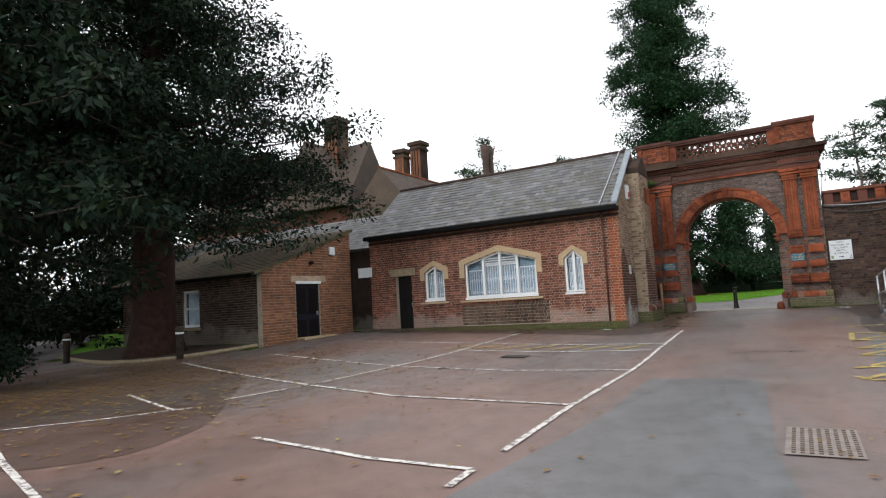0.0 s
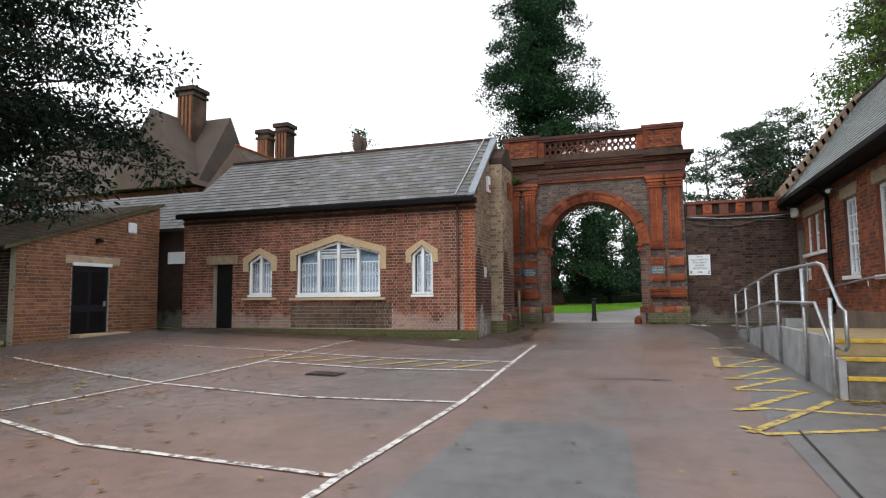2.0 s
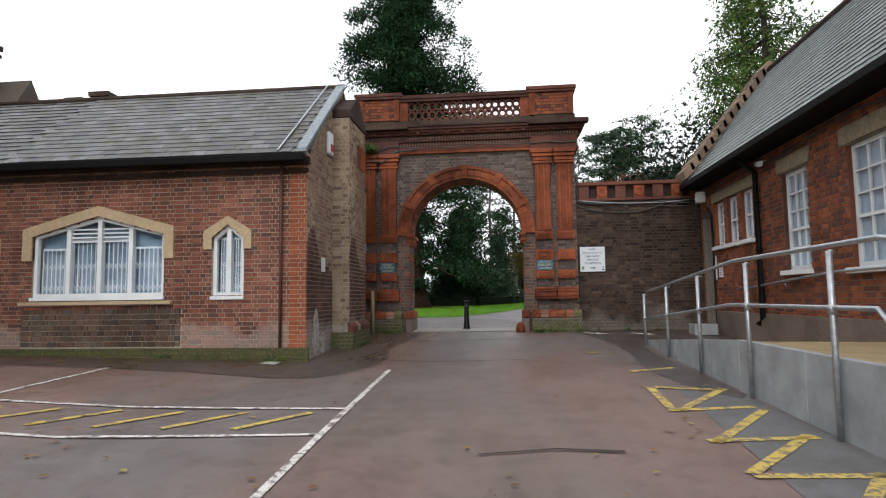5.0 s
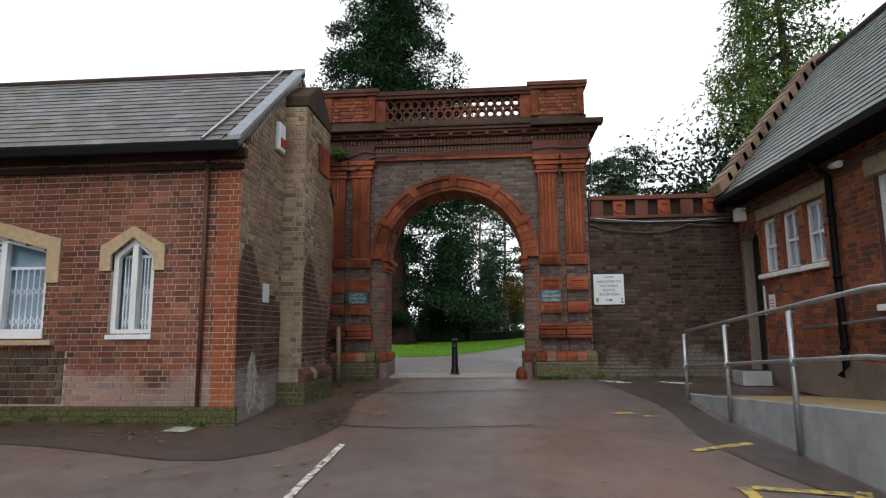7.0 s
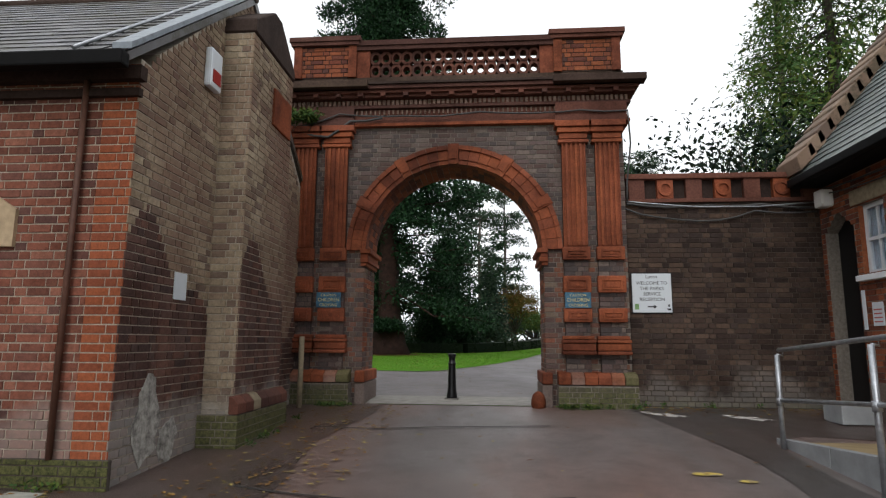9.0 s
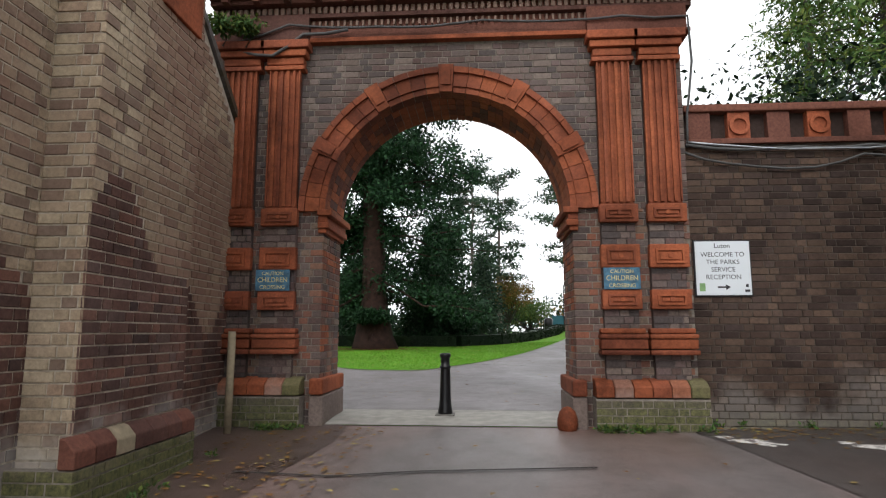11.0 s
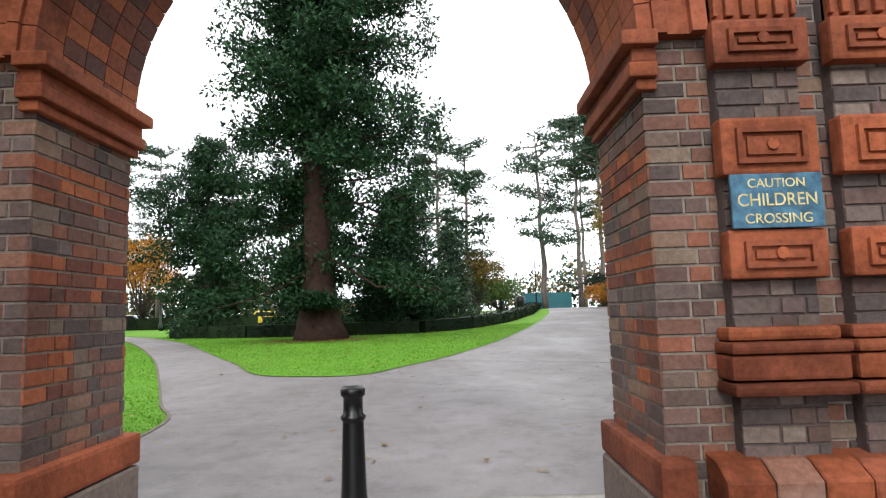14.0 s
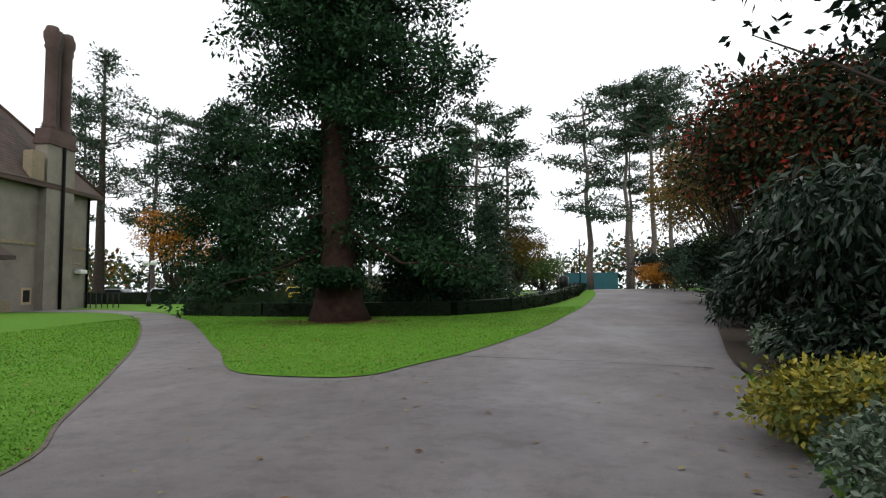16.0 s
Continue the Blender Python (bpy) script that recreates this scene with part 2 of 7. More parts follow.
ASPHALT = asphalt_material("damp_red_grey_asphalt", (0.145, 0.124, 0.120), (0.195, 0.112, 0.09), 0.85, 0.42)
PATCH = asphalt_material("newer_grey_asphalt", (0.125, 0.128, 0.135), (0.16, 0.13, 0.12), 0.35, 0.45)
# leaf stain, with the shade of the trees put into the colour
MULCH_SHADE = asphalt_material("leaf_stained_shaded_asphalt", (0.070, 0.052, 0.046), (0.105, 0.058, 0.044), 0.85, 0.46)
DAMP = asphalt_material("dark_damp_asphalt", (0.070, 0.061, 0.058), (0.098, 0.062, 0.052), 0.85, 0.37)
PATH = asphalt_material("grey_park_asphalt", (0.185, 0.172, 0.178), (0.17, 0.148, 0.145), 0.6, 0.6)
CONC_SILL = plain("worn_threshold_concrete", (0.24, 0.225, 0.20), 0.6, vary=0.25, scale=6)


def line_material(name, colour):
    m, nt, b = surface(name, 0.7)
    col = ramp_of(nt, [(0.425, (0.14, 0.115, 0.108)), (0.52, colour)], noise_of(nt, 9, 6, 0.75))
    nt.links.new(col, b.inputs["Base Color"])
    return m


LINE_WHITE = line_material("worn_white_road_paint", (0.60, 0.57, 0.54))
LINE_YELLOW = line_material("worn_yellow_road_paint", (0.50, 0.37, 0.09))


def ground_material():
    m, nt, b = surface("lawn_grass", 0.9, 0, 0.2)
    col = ramp_of(nt, [(0.3, (0.055, 0.15, 0.010)), (0.5, (0.095, 0.235, 0.018)), (0.72, (0.15, 0.29, 0.030))], noise_of(nt, 14, 6, 0.75))
    col = mix_of(nt, "MIX", math_of(nt, "MULTIPLY", ramp_of(nt, [(0.5, (0, 0, 0)), (0.75, (1, 1, 1))], noise_of(nt, 0.22, 4)), 0.6), col, (0.13, 0.14, 0.04))
    nt.links.new(col, b.inputs["Base Color"])
    bump_of(nt, b, noise_of(nt, 60, 4), 0.8, 0.03)
    return m


GRASS = ground_material()


def leaf_material(name, tones, rough=0.6, spec=0.08):
    m, nt, b = surface(name, rough, 0, spec)
    n = len(tones)
    col = ramp_of(nt, [((i + 0.5) / n, c) for i, c in enumerate(tones)], piece_random(nt))
    col = mix_of(nt, "MULTIPLY", 0.6, col, ramp_of(nt, [(0.35, (0.55, 0.55, 0.55)), (0.65, (1, 1, 1))], noise_of(nt, 0.6, 4)))
    nt.links.new(col, b.inputs["Base Color"])
    b.inputs["Transmission Weight"].default_value = 0.0
    return m


LEAF_SEQUOIA = leaf_material("blue_green_conifer_sprays", [(0.008, 0.023, 0.011), (0.016, 0.046, 0.020), (0.036, 0.090, 0.036), (0.009, 0.024, 0.011), (0.025, 0.062, 0.028)])
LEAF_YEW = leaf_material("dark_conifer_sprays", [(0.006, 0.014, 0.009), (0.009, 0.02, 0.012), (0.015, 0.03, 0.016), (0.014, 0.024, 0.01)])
LEAF_PINE = leaf_material("blue_green_pine_needles", [(0.03, 0.055, 0.038), (0.045, 0.08, 0.05), (0.06, 0.095, 0.055)])
LEAF_GOLD = leaf_material("orange_autumn_leaves", [(0.42, 0.17, 0.02), (0.50, 0.24, 0.03), (0.33, 0.12, 0.02)])
LEAF_AUTUMN = leaf_material("mixed_autumn_leaves", [(0.12, 0.11, 0.03), (0.20, 0.13, 0.03), (0.08, 0.10, 0.03), (0.22, 0.09, 0.03)])
# the palest tone paints highlights on some of the leaves
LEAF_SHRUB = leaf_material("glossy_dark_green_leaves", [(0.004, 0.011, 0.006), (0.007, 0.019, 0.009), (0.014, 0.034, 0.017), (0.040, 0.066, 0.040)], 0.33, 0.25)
LEAF_BERRY = leaf_material("dark_leaves_with_red", [(0.012, 0.028, 0.013), (0.022, 0.04, 0.018), (0.035, 0.036, 0.018), (0.24, 0.028, 0.020), (0.085, 0.060, 0.020), (0.02, 0.045, 0.02)], 0.45)
LEAF_VARIEGATED = leaf_material("yellow_variegated_leaves", [(0.40, 0.33, 0.04), (0.28, 0.28, 0.06), (0.12, 0.17, 0.05), (0.45, 0.38, 0.08)], 0.5)
LEAF_SILVER = leaf_material("silver_edged_leaves", [(0.16, 0.22, 0.15), (0.08, 0.14, 0.08), (0.28, 0.33, 0.25)], 0.5)
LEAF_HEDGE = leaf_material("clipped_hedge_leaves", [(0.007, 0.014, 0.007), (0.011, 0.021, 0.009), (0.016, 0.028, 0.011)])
LEAF_BRIGHT = leaf_material("fresh_green_sprays", [(0.05, 0.10, 0.03), (0.07, 0.13, 0.035), (0.11, 0.14, 0.03)])
LEAF_BLADE = leaf_material("grass_blades", [(0.11, 0.28, 0.020), (0.14, 0.34, 0.028), (0.19, 0.38, 0.042), (0.085, 0.21, 0.016)])
LEAF_FALLEN = leaf_material("fallen_leaves", [(0.22, 0.11, 0.04), (0.30, 0.18, 0.05), (0.14, 0.07, 0.04), (0.35, 0.28, 0.10)])
BARK_RED = plain("fibrous_red_bark", (0.030, 0.014, 0.010), 0.95, vary=0.45, scale=5, bump=0.6)
BARK = plain("dark_bark", (0.05, 0.04, 0.032), 0.95, vary=0.4, scale=6, bump=0.6)
BARK_PINE = plain("grey_pine_bark", (0.12, 0.10, 0.09), 0.95, vary=0.35, scale=6, bump=0.5)
SOIL = plain("dark_soil", (0.045, 0.032, 0.022), 0.95, vary=0.4, scale=10, bump=0.6)
STONE_ROCK = plain("rough_grey_rock", (0.13, 0.11, 0.09), 0.9, vary=0.4, scale=12, bump=0.5)
CAR_SILVER = plain("silver_car_paint", (0.35, 0.37, 0.40), 0.3, 0.4, vary=0.03, bump=0)
CAR_YELLOW = plain("yellow_car_paint", (0.6, 0.45, 0.05), 0.3, vary=0.03, bump=0)
TEAL = plain("teal_board", (0.02, 0.10, 0.12), 0.6, vary=0.2)

# ---- building helpers ----
def gz(x, y):
    """Height of the ground."""
    pts = ((-40, 0.0), (6, 0.0), (12, 0.05), (20, 0.33), (25.5, 0.62), (33, 0.70), (46, 0.98), (60, 1.08), (400, 1.4))
    z = pts[-1][1]
    for (a, za), (b, zb) in zip(pts, pts[1:]):
        if y <= b:
            z = za + (zb - za) * max(0.0, (y - a) / (b - a))
            break
    if x < -5 and y < 26:
        z += 0.024 * min(12.0, -5 - x) * min(1.0, max(0.0, (y - 8) / 8))
    if y > 42:
        up = min(1.0, (y - 42) / 30)
        z += up * 0.9 * min(1.0, max(0.0, (x + 3) / 10))
    return z


def adopt(ob, parent):
    """Makes ob, which is built in world coordinates, a part of parent."""
    if parent is not None:
        ob.parent = parent
        ob.matrix_parent_inverse = Matrix.Translation(parent.location).inverted()
    return ob


def part(name, bm, material, parent=None, label=""):
    me = bpy.data.meshes.new(name)
    bm.normal_update()
    bm.to_mesh(me)
    bm.free()
    me.materials.append(material)
    ob = new(name, me)
    adopt(ob, parent)
    if label:
        ob["label"] = label
    return ob


def box(bm, x0, x1, y0, y1, z0, z1):
    v = [bm.verts.new(p) for p in ((x0, y0, z0), (x1, y0, z0), (x1, y1, z0), (x0, y1, z0), (x0, y0, z1), (x1, y0, z1), (x1, y1, z1), (x0, y1, z1))]
    for f in ((3, 2, 1, 0), (4, 5, 6, 7), (0, 1, 5, 4), (1, 2, 6, 5), (2, 3, 7, 6), (3, 0, 4, 7)):
        bm.faces.new([v[i] for i in f])
    return v


def boxes(*spans, bevel=0.0):
    bm = bmesh.new()
    for s in spans:
        box(bm, *s)
    if bevel:
        bmesh.ops.bevel(bm, geom=bm.edges[:], offset=bevel, segments=2, profile=0.6, affect="EDGES")
    return bm


def prism(bm, outline, a, b, axis="y"):
    """Extrudes an outline (u, z) from a to b; axis y: u is x, axis x: u is y, axis z: outline is (x, y)."""
    def at(u, w, d):
        return (u, d, w) if axis == "y" else (d, u, w) if axis == "x" else (u, w, d)
    lo = [bm.verts.new(at(u, w, a)) for u, w in outline]
    hi = [bm.verts.new(at(u, w, b)) for u, w in outline]
    n = len(outline)
    fs = [bm.faces.new(lo), bm.faces.new(hi)]
    for i in range(n):
        fs.append(bm.faces.new((lo[i], lo[(i + 1) % n], hi[(i + 1) % n], hi[i])))
    bmesh.ops.recalc_face_normals(bm, faces=fs)


def prisms(outline, a, b, axis="y", bevel=0.0):
    bm = bmesh.new()
    prism(bm, outline, a, b, axis)
    if bevel:
        bmesh.ops.bevel(bm, geom=bm.edges[:], offset=bevel, segments=1, affect="EDGES")
    return bm


def tube(points, radii, sides=10, bm=None, wobble=0.0, seed=0):
    """A round bar through points, with a radius at each."""
    bm = bm or bmesh.new()
    rnd = random.Random(seed)
    pts = [Vector(p) for p in points]
    if isinstance(radii, (int, float)):
        radii = [radii] * len(pts)
    rings = []
    for i, p in enumerate(pts):
        d = (pts[min(i + 1, len(pts) - 1)] - pts[max(i - 1, 0)]).normalized()
        ref = Vector((0, 0, 1)) if abs(d.z) < 0.9 else Vector((1, 0, 0))
        u = d.cross(ref).normalized()
        w = u.cross(d)
        rings.append([bm.verts.new(p + (u * math.cos(2 * math.pi * k / sides) + w * math.sin(2 * math.pi * k / sides)) * radii[i] * (1 + wobble * rnd.uniform(-1, 1))) for k in range(sides)])
    for r0, r1 in zip(rings, rings[1:]):
        for k in range(sides):
            f = bm.faces.new((r0[k], r0[(k + 1) % sides], r1[(k + 1) % sides], r1[k]))
            f.smooth = True
    bm.faces.new(list(reversed(rings[0])))
    bm.faces.new(rings[-1])
    bmesh.ops.recalc_face_normals(bm, faces=bm.faces[-(len(rings) - 1) * sides - 2:])
    return bm


def lathe(profile, sides=20, at=(0, 0, 0)):
    """Turns a profile of (radius, height) round the upright axis."""
    bm = bmesh.new()
    rings = [[bm.verts.new((at[0] + r * math.cos(2 * math.pi * k / sides), at[1] + r * math.sin(2 * math.pi * k / sides), at[2] + h)) for k in range(sides)] for r, h in profile]
    for r0, r1 in zip(rings, rings[1:]):
        for k in range(sides):
            bm.faces.new((r0[k], r0[(k + 1) % sides], r1[(k + 1) % sides], r1[k])).smooth = True
    bm.faces.new(list(reversed(rings[0])))
    bm.faces.new(rings[-1])
    return bm


def thing(name, at, label, category, group="", kind=""):
    e = new(name)
    e.empty_display_size = 0.2
    e.location = at
    return tagged(e, label, category, group, kind)


def raw_mesh(name, verts, faces, material, parent=None):
    me = bpy.data.meshes.new(name)
    me.from_pydata(verts, [], faces)
    me.materials.append(material)
    return adopt(new(name, me), parent)


def sheet(name, inside, x0, x1, y0, y1, step, lift, material):
    """A ground sheet of square cells whose middle satisfies inside(x, y), laid on the slope."""
    verts, faces, index = [], [], {}
    nx, ny = int(round((x1 - x0) / step)), int(round((y1 - y0) / step))
    def vid(i, j):
        if (i, j) not in index:
            x, y = x0 + i * step, y0 + j * step
            index[i, j] = len(verts)
            verts.append((x, y, gz(x, y) + lift))
        return index[i, j]
    for i in range(nx):
        for j in range(ny):
            if inside(x0 + (i + 0.5) * step, y0 + (j + 0.5) * step):
                faces.append((vid(i, j), vid(i + 1, j), vid(i + 1, j + 1), vid(i, j + 1)))
    return raw_mesh(name, verts, faces, material)


def strip(name, outline, lift, material, parent=None, cut=0.5):
    """A flat patch with any outline in plan, laid on the slope."""
    bm = bmesh.new()
    bm.faces.new([bm.verts.new((x, y, 0)) for x, y in outline])
    bmesh.ops.triangulate(bm, faces=bm.faces[:])
    ys = [p[1] for p in outline]
    xs = [p[0] for p in outline]
    y = math.floor(min(ys)) + cut
    while y < max(ys):
        bmesh.ops.bisect_plane(bm, geom=bm.verts[:] + bm.edges[:] + bm.faces[:], plane_co=(0, y, 0), plane_no=(0, 1, 0))
        y += cut * 2
    x = math.floor(min(xs)) + cut * 2
    while x < max(xs):
        bmesh.ops.bisect_plane(bm, geom=bm.verts[:] + bm.edges[:] + bm.faces[:], plane_co=(x, 0, 0), plane_no=(1, 0, 0))
        x += cut * 4
    for v in bm.verts:
        v.co.z = gz(v.co.x, v.co.y) + lift
    bmesh.ops.recalc_face_normals(bm, faces=bm.faces[:])
    if bm.faces and sum(f.normal.z for f in bm.faces) < 0:
        bmesh.ops.reverse_faces(bm, faces=bm.faces[:])
    return part(name, bm, material, parent)


def in_poly(poly, x, y):
    hit = False
    for (xa, ya), (xb, yb) in zip(poly, poly[1:] + poly[:1]):
        if (ya > y) != (yb > y) and x < (xb - xa) * (y - ya) / (yb - ya) + xa:
            hit = not hit
    return hit


def brick_mesh(name, w, h, d, material):
    bm = boxes((0.0, w, -d, 0.0, 0.0, h))
    c = 0.004
    for v in bm.verts:
        if v.co.y < -d / 2:
            v.co.x += c if v.co.x < w / 2 else -c
            v.co.z += c if v.co.z < h / 2 else -c
    me = bpy.data.meshes.new(name)
    bm.normal_update()
    bm.to_mesh(me)
    bm.free()
    me.materials.append(material)
    return me


BRICK_MESHES = {}
PENDING = []


def brick_face(parent, origin, along, face, width, height, material, skip=None, near=None, course=0.088, long=0.236, seed=1, proud=0.012, limit=300, corner=None):
    """A facing of bricks in Flemish bond on a wall's core. origin: lower corner; along: unit vector; face: outward unit vector.
    skip(u, z): no brick there; near(u, z): these bricks are pieces of their own; the rest are joined. Laid once all else stands."""
    PENDING.append((parent, Vector(origin), Vector(along), Vector(face), width, height, material, skip, near, course, long, seed, proud, limit, corner))


def lay_bricks():
    for parent, o, u, n, width, height, material, skip, near, course, long, seed, proud, limit, corner in PENDING:
        rnd = random.Random(seed)
        up = Vector((0, 0, 1))
        flip = u.cross(up).dot(n) < 0
        verts, faces, made = [], [], 0
        jt = 0.011
        half = (long - jt) / 2
        z, row = 0.0, 0
        while z + course * 0.5 < height:
            h = min(course - jt, height - z - 0.002)
            x = -((row % 2) * (long + half) / 2)
            k = row % 2
            while x < width:
                w = (long if k % 2 == 0 else half) - jt + (jt if k % 2 else 0)
                step = (long if k % 2 == 0 else half + jt)
                a, b = max(0.0, x), min(width, x + step - jt)
                k += 1
                x += step
                if b - a < 0.03:
                    continue
                if skip:
                    # trim a brick that runs into an opening
                    zc = o.z + z + h / 2
                    free = [not skip(a + (b - a) * (i + 0.5) / 10, zc) for i in range(10)]
                    if not any(free):
                        continue
                    if not all(free):
                        i0 = free.index(True)
                        i1 = i0
                        while i1 < 10 and free[i1]:
                            i1 += 1
                        a, b = a + (b - a) * i0 / 10, a + (b - a) * i1 / 10
                        if b - a < 0.025:
                            continue
                p = proud * rnd.uniform(0.55, 1.0)
                tilt = rnd.uniform(-0.002, 0.002)
                whole = abs((b - a) - (step - jt)) < 1e-4 and abs(h - (course - jt)) < 1e-4
                if near and whole and made < limit and near((a + b) / 2, o.z + z + h / 2):
                    key = (round(b - a, 3), round(h, 3), material.name)
                    if key not in BRICK_MESHES:
                        BRICK_MESHES[key] = brick_mesh("brick", b - a, h, proud, material)
                    ob = new("brick", BRICK_MESHES[key])
                    q = o + u * (b if flip else a) + up * z + n * (p - proud)
                    ux = -u if flip else u
                    ob.matrix_world = Matrix(((ux.x, -n.x, 0, q.x), (ux.y, -n.y, 0, q.y), (0, 0, 1, q.z), (0, 0, 0, 1)))
                    adopt(ob, parent)
                    made += 1
                    continue
                base = len(verts)
                c = 0.004
                for du, dz, dn in ((a, z, 0), (b, z, 0), (b, z + h, 0), (a, z + h, 0), (a + c, z + c, p + tilt), (b - c, z + c, p), (b - c, z + h - c, p - tilt), (a + c, z + h - c, p)):
                    verts.append(tuple(o + u * du + up * dz + n * dn))
                fs = [(4, 5, 6, 7), (0, 1, 5, 4), (1, 2, 6, 5), (2, 3, 7, 6), (3, 0, 4, 7)]
                for f in fs:
                    faces.append(tuple(base + i for i in (reversed(f) if flip else f)))
            z += course
            row += 1
        if verts:
            ob = raw_mesh("brickwork", verts, faces, material, parent)
            ob["kind"] = "stuff"


def foliage(name, clumps, material, parent, size=0.25, thin=0.35, per=24, spread=0.6, droop=0.3, seed=1, flat=0.5):
    """Many small leaf blades, in clumps of (x, y, z, radius)."""
    rng = np.random.default_rng(seed)
    c = np.array(clumps, dtype=float)
    n = len(c) * per
    cen = np.repeat(c[:, :3], per, axis=0)
    rad = np.repeat(c[:, 3], per)[:, None]
    off = rng.normal(0, 1, (n, 3))
    off /= np.maximum(np.linalg.norm(off, axis=1, keepdims=True), 1e-6)
    off *= rng.random((n, 1)) ** 0.5
    off[:, 2] *= flat
    pos = cen + off * rad * spread * 1.6
    d = off + rng.normal(0, 0.5, (n, 3))
    d[:, 2] -= droop
    d /= np.maximum(np.linalg.norm(d, axis=1, keepdims=True), 1e-6)
    s = np.cross(d, rng.normal(0, 1, (n, 3)))
    s /= np.maximum(np.linalg.norm(s, axis=1, keepdims=True), 1e-6)
    ln = size * rng.uniform(0.6, 1.4, (n, 1))
    w = ln * thin
    nn = np.cross(d, s)
    v = np.stack([pos, pos + d * ln * 0.5 + s * w * 0.5 + nn * ln * 0.06, pos + d * ln, pos + d * ln * 0.5 - s * w * 0.5 + nn * ln * 0.06], axis=1).reshape(-1, 3)
    me = bpy.data.meshes.new(name)
    me.vertices.add(len(v))
    me.vertices.foreach_set("co", v.astype(np.float32).ravel())
    me.loops.add(n * 4)
    me.loops.foreach_set("vertex_index", np.arange(n * 4, dtype=np.int32))
    me.polygons.add(n)
    me.polygons.foreach_set("loop_start", np.arange(n, dtype=np.int32) * 4)
    me.update(calc_edges=True)
    me.materials.append(material)
    return adopt(new(name, me), parent)

# ---- plan of the road markings ----
LINES_WHITE = [
    [(-2.68, 5.5), (-2.80, 8.0), (-2.82, 11.5), (-2.95, 15.0), (-3.05, 18.7)],
    [(-2.62, 4.3), (-2.66, 4.8)],
    [(-2.66, 4.82), (-3.9, 4.85), (-5.9, 5.2)],
    [(-2.8, 7.98), (-5.9, 8.2), (-8.6, 9.0), (-10.8, 9.7), (-13.9, 10.8), (-16.3, 11.7)],
    [(-2.82, 11.5), (-5.3, 11.3), (-8.35, 11.7), (-11.2, 12.5), (-14.4, 13.4)],
    [(-2.9, 15.65), (-5.8, 15.6), (-8.8, 15.85), (-12.6, 16.0)],
    [(-2.88, 14.45), (-5.6, 14.2), (-8.1, 14.4)],
    [(-9.0, 7.3), (-8.55, 9.0), (-8.33, 11.6), (-8.1, 14.0), (-8.1, 18.5)],
    [(-11.4, 4.55), (-7.8, 3.33), (-5.7, 2.72), (-3.6, 2.2)],
    [(-10.5, 4.33), (-9.6, 5.4), (-8.9, 6.55)],
    [(-12.0, 7.35), (-9.0, 6.3)],
]
LINES_YELLOW = [[(-3.95 - 0.8 * i, 14.62), (-3.35 - 0.8 * i, 15.42)] for i in range(7)] + [
    [(0.97, 18.5), (1.75, 18.9)], [(1.02, 17.1), (1.9, 16.9)], [(0.89, 15.65), (1.85, 15.85)], [(0.84, 14.35), (1.9, 14.5)],
    [(0.85, 13.35), (1.9, 13.4)], [(0.95, 17.1), (0.87, 15.6)], [(1.9, 17.0), (0.95, 15.65)], [(1.9, 15.7), (0.9, 14.3)],
    [(1.85, 14.6), (0.85, 13.4)], [(1.85, 13.45), (0.68, 11.85)], [(0.7, 11.9), (1.1, 12.1)],
    [(1.15, 12.05), (2.4, 11.95), (4.2, 11.9)], [(0.62, 10.9), (0.8, 10.55), (2.0, 11.1), (3.4, 11.6), (4.4, 11.7)], [(1.95, 12.75), (0.65, 10.6)],
    [(3.3, 12.6), (2.0, 11.1)], [(2.0, 12.85), (4.2, 12.7)]]

# ---- ground ----
def in_path(x, y):
    return in_poly(PATH_PLAN, x, y) and not in_poly(LAWN_MID, x, y)


def smooth(points, closed=True, n=5):
    """Catmull-Rom rounding of an outline in plan."""
    out, m = [], len(points)
    for i in range(m if closed else m - 1):
        p0, p1, p2, p3 = (points[(i + k) % m] if closed else points[min(max(i + k, 0), m - 1)] for k in (-1, 0, 1, 2))
        for k in range(n):
            t = k / n
            out.append(tuple(0.5 * (2 * b + (c - a) * t + (2 * a - 5 * b + 4 * c - d) * t * t + (3 * b - a - 3 * c + d) * t ** 3) for a, b, c, d in zip(p0, p1, p2, p3)))
    return out if closed else out + [points[-1]]


CAR_PARK_PLAN = [(-33, -23), (11, -23), (11, 25), (-15, 25), (-16, 14), (-24, 13.2), (-25.5, 11), (-33, 8)]
LAWN_MID = [(-5.45, 34.2), (-4.5, 33.75), (-3.3, 33.8), (-2.6, 35.1), (-1.5, 37.5), (0.5, 43.8), (3.2, 54.5), (5.6, 66), (6.6, 74), (4.5, 90), (-6, 110), (-40, 100), (-34, 63), (-24, 58.5), (-17.2, 52.8), (-12, 45.4), (-8, 38.6), (-6.75, 36.5), (-6.15, 35.3)]
PATH_PLAN = [(-3.7, 25.0), (-4.8, 26.2), (-5.0, 29.2), (-5.8, 30.8), (-7.3, 33.8), (-9.8, 38.6), (-13.4, 44.6), (-17.5, 50.6), (-24, 55.5), (-40, 57), (-40, 110), (9, 110), (13.0, 92), (13.0, 80), (12.0, 64), (9.0, 53.5), (5.4, 43.5), (3.8, 38.8), (2.6, 35.0), (1.6, 31.5), (0.7, 28.5), (0.35, 26.2), (-0.4, 25.0)]

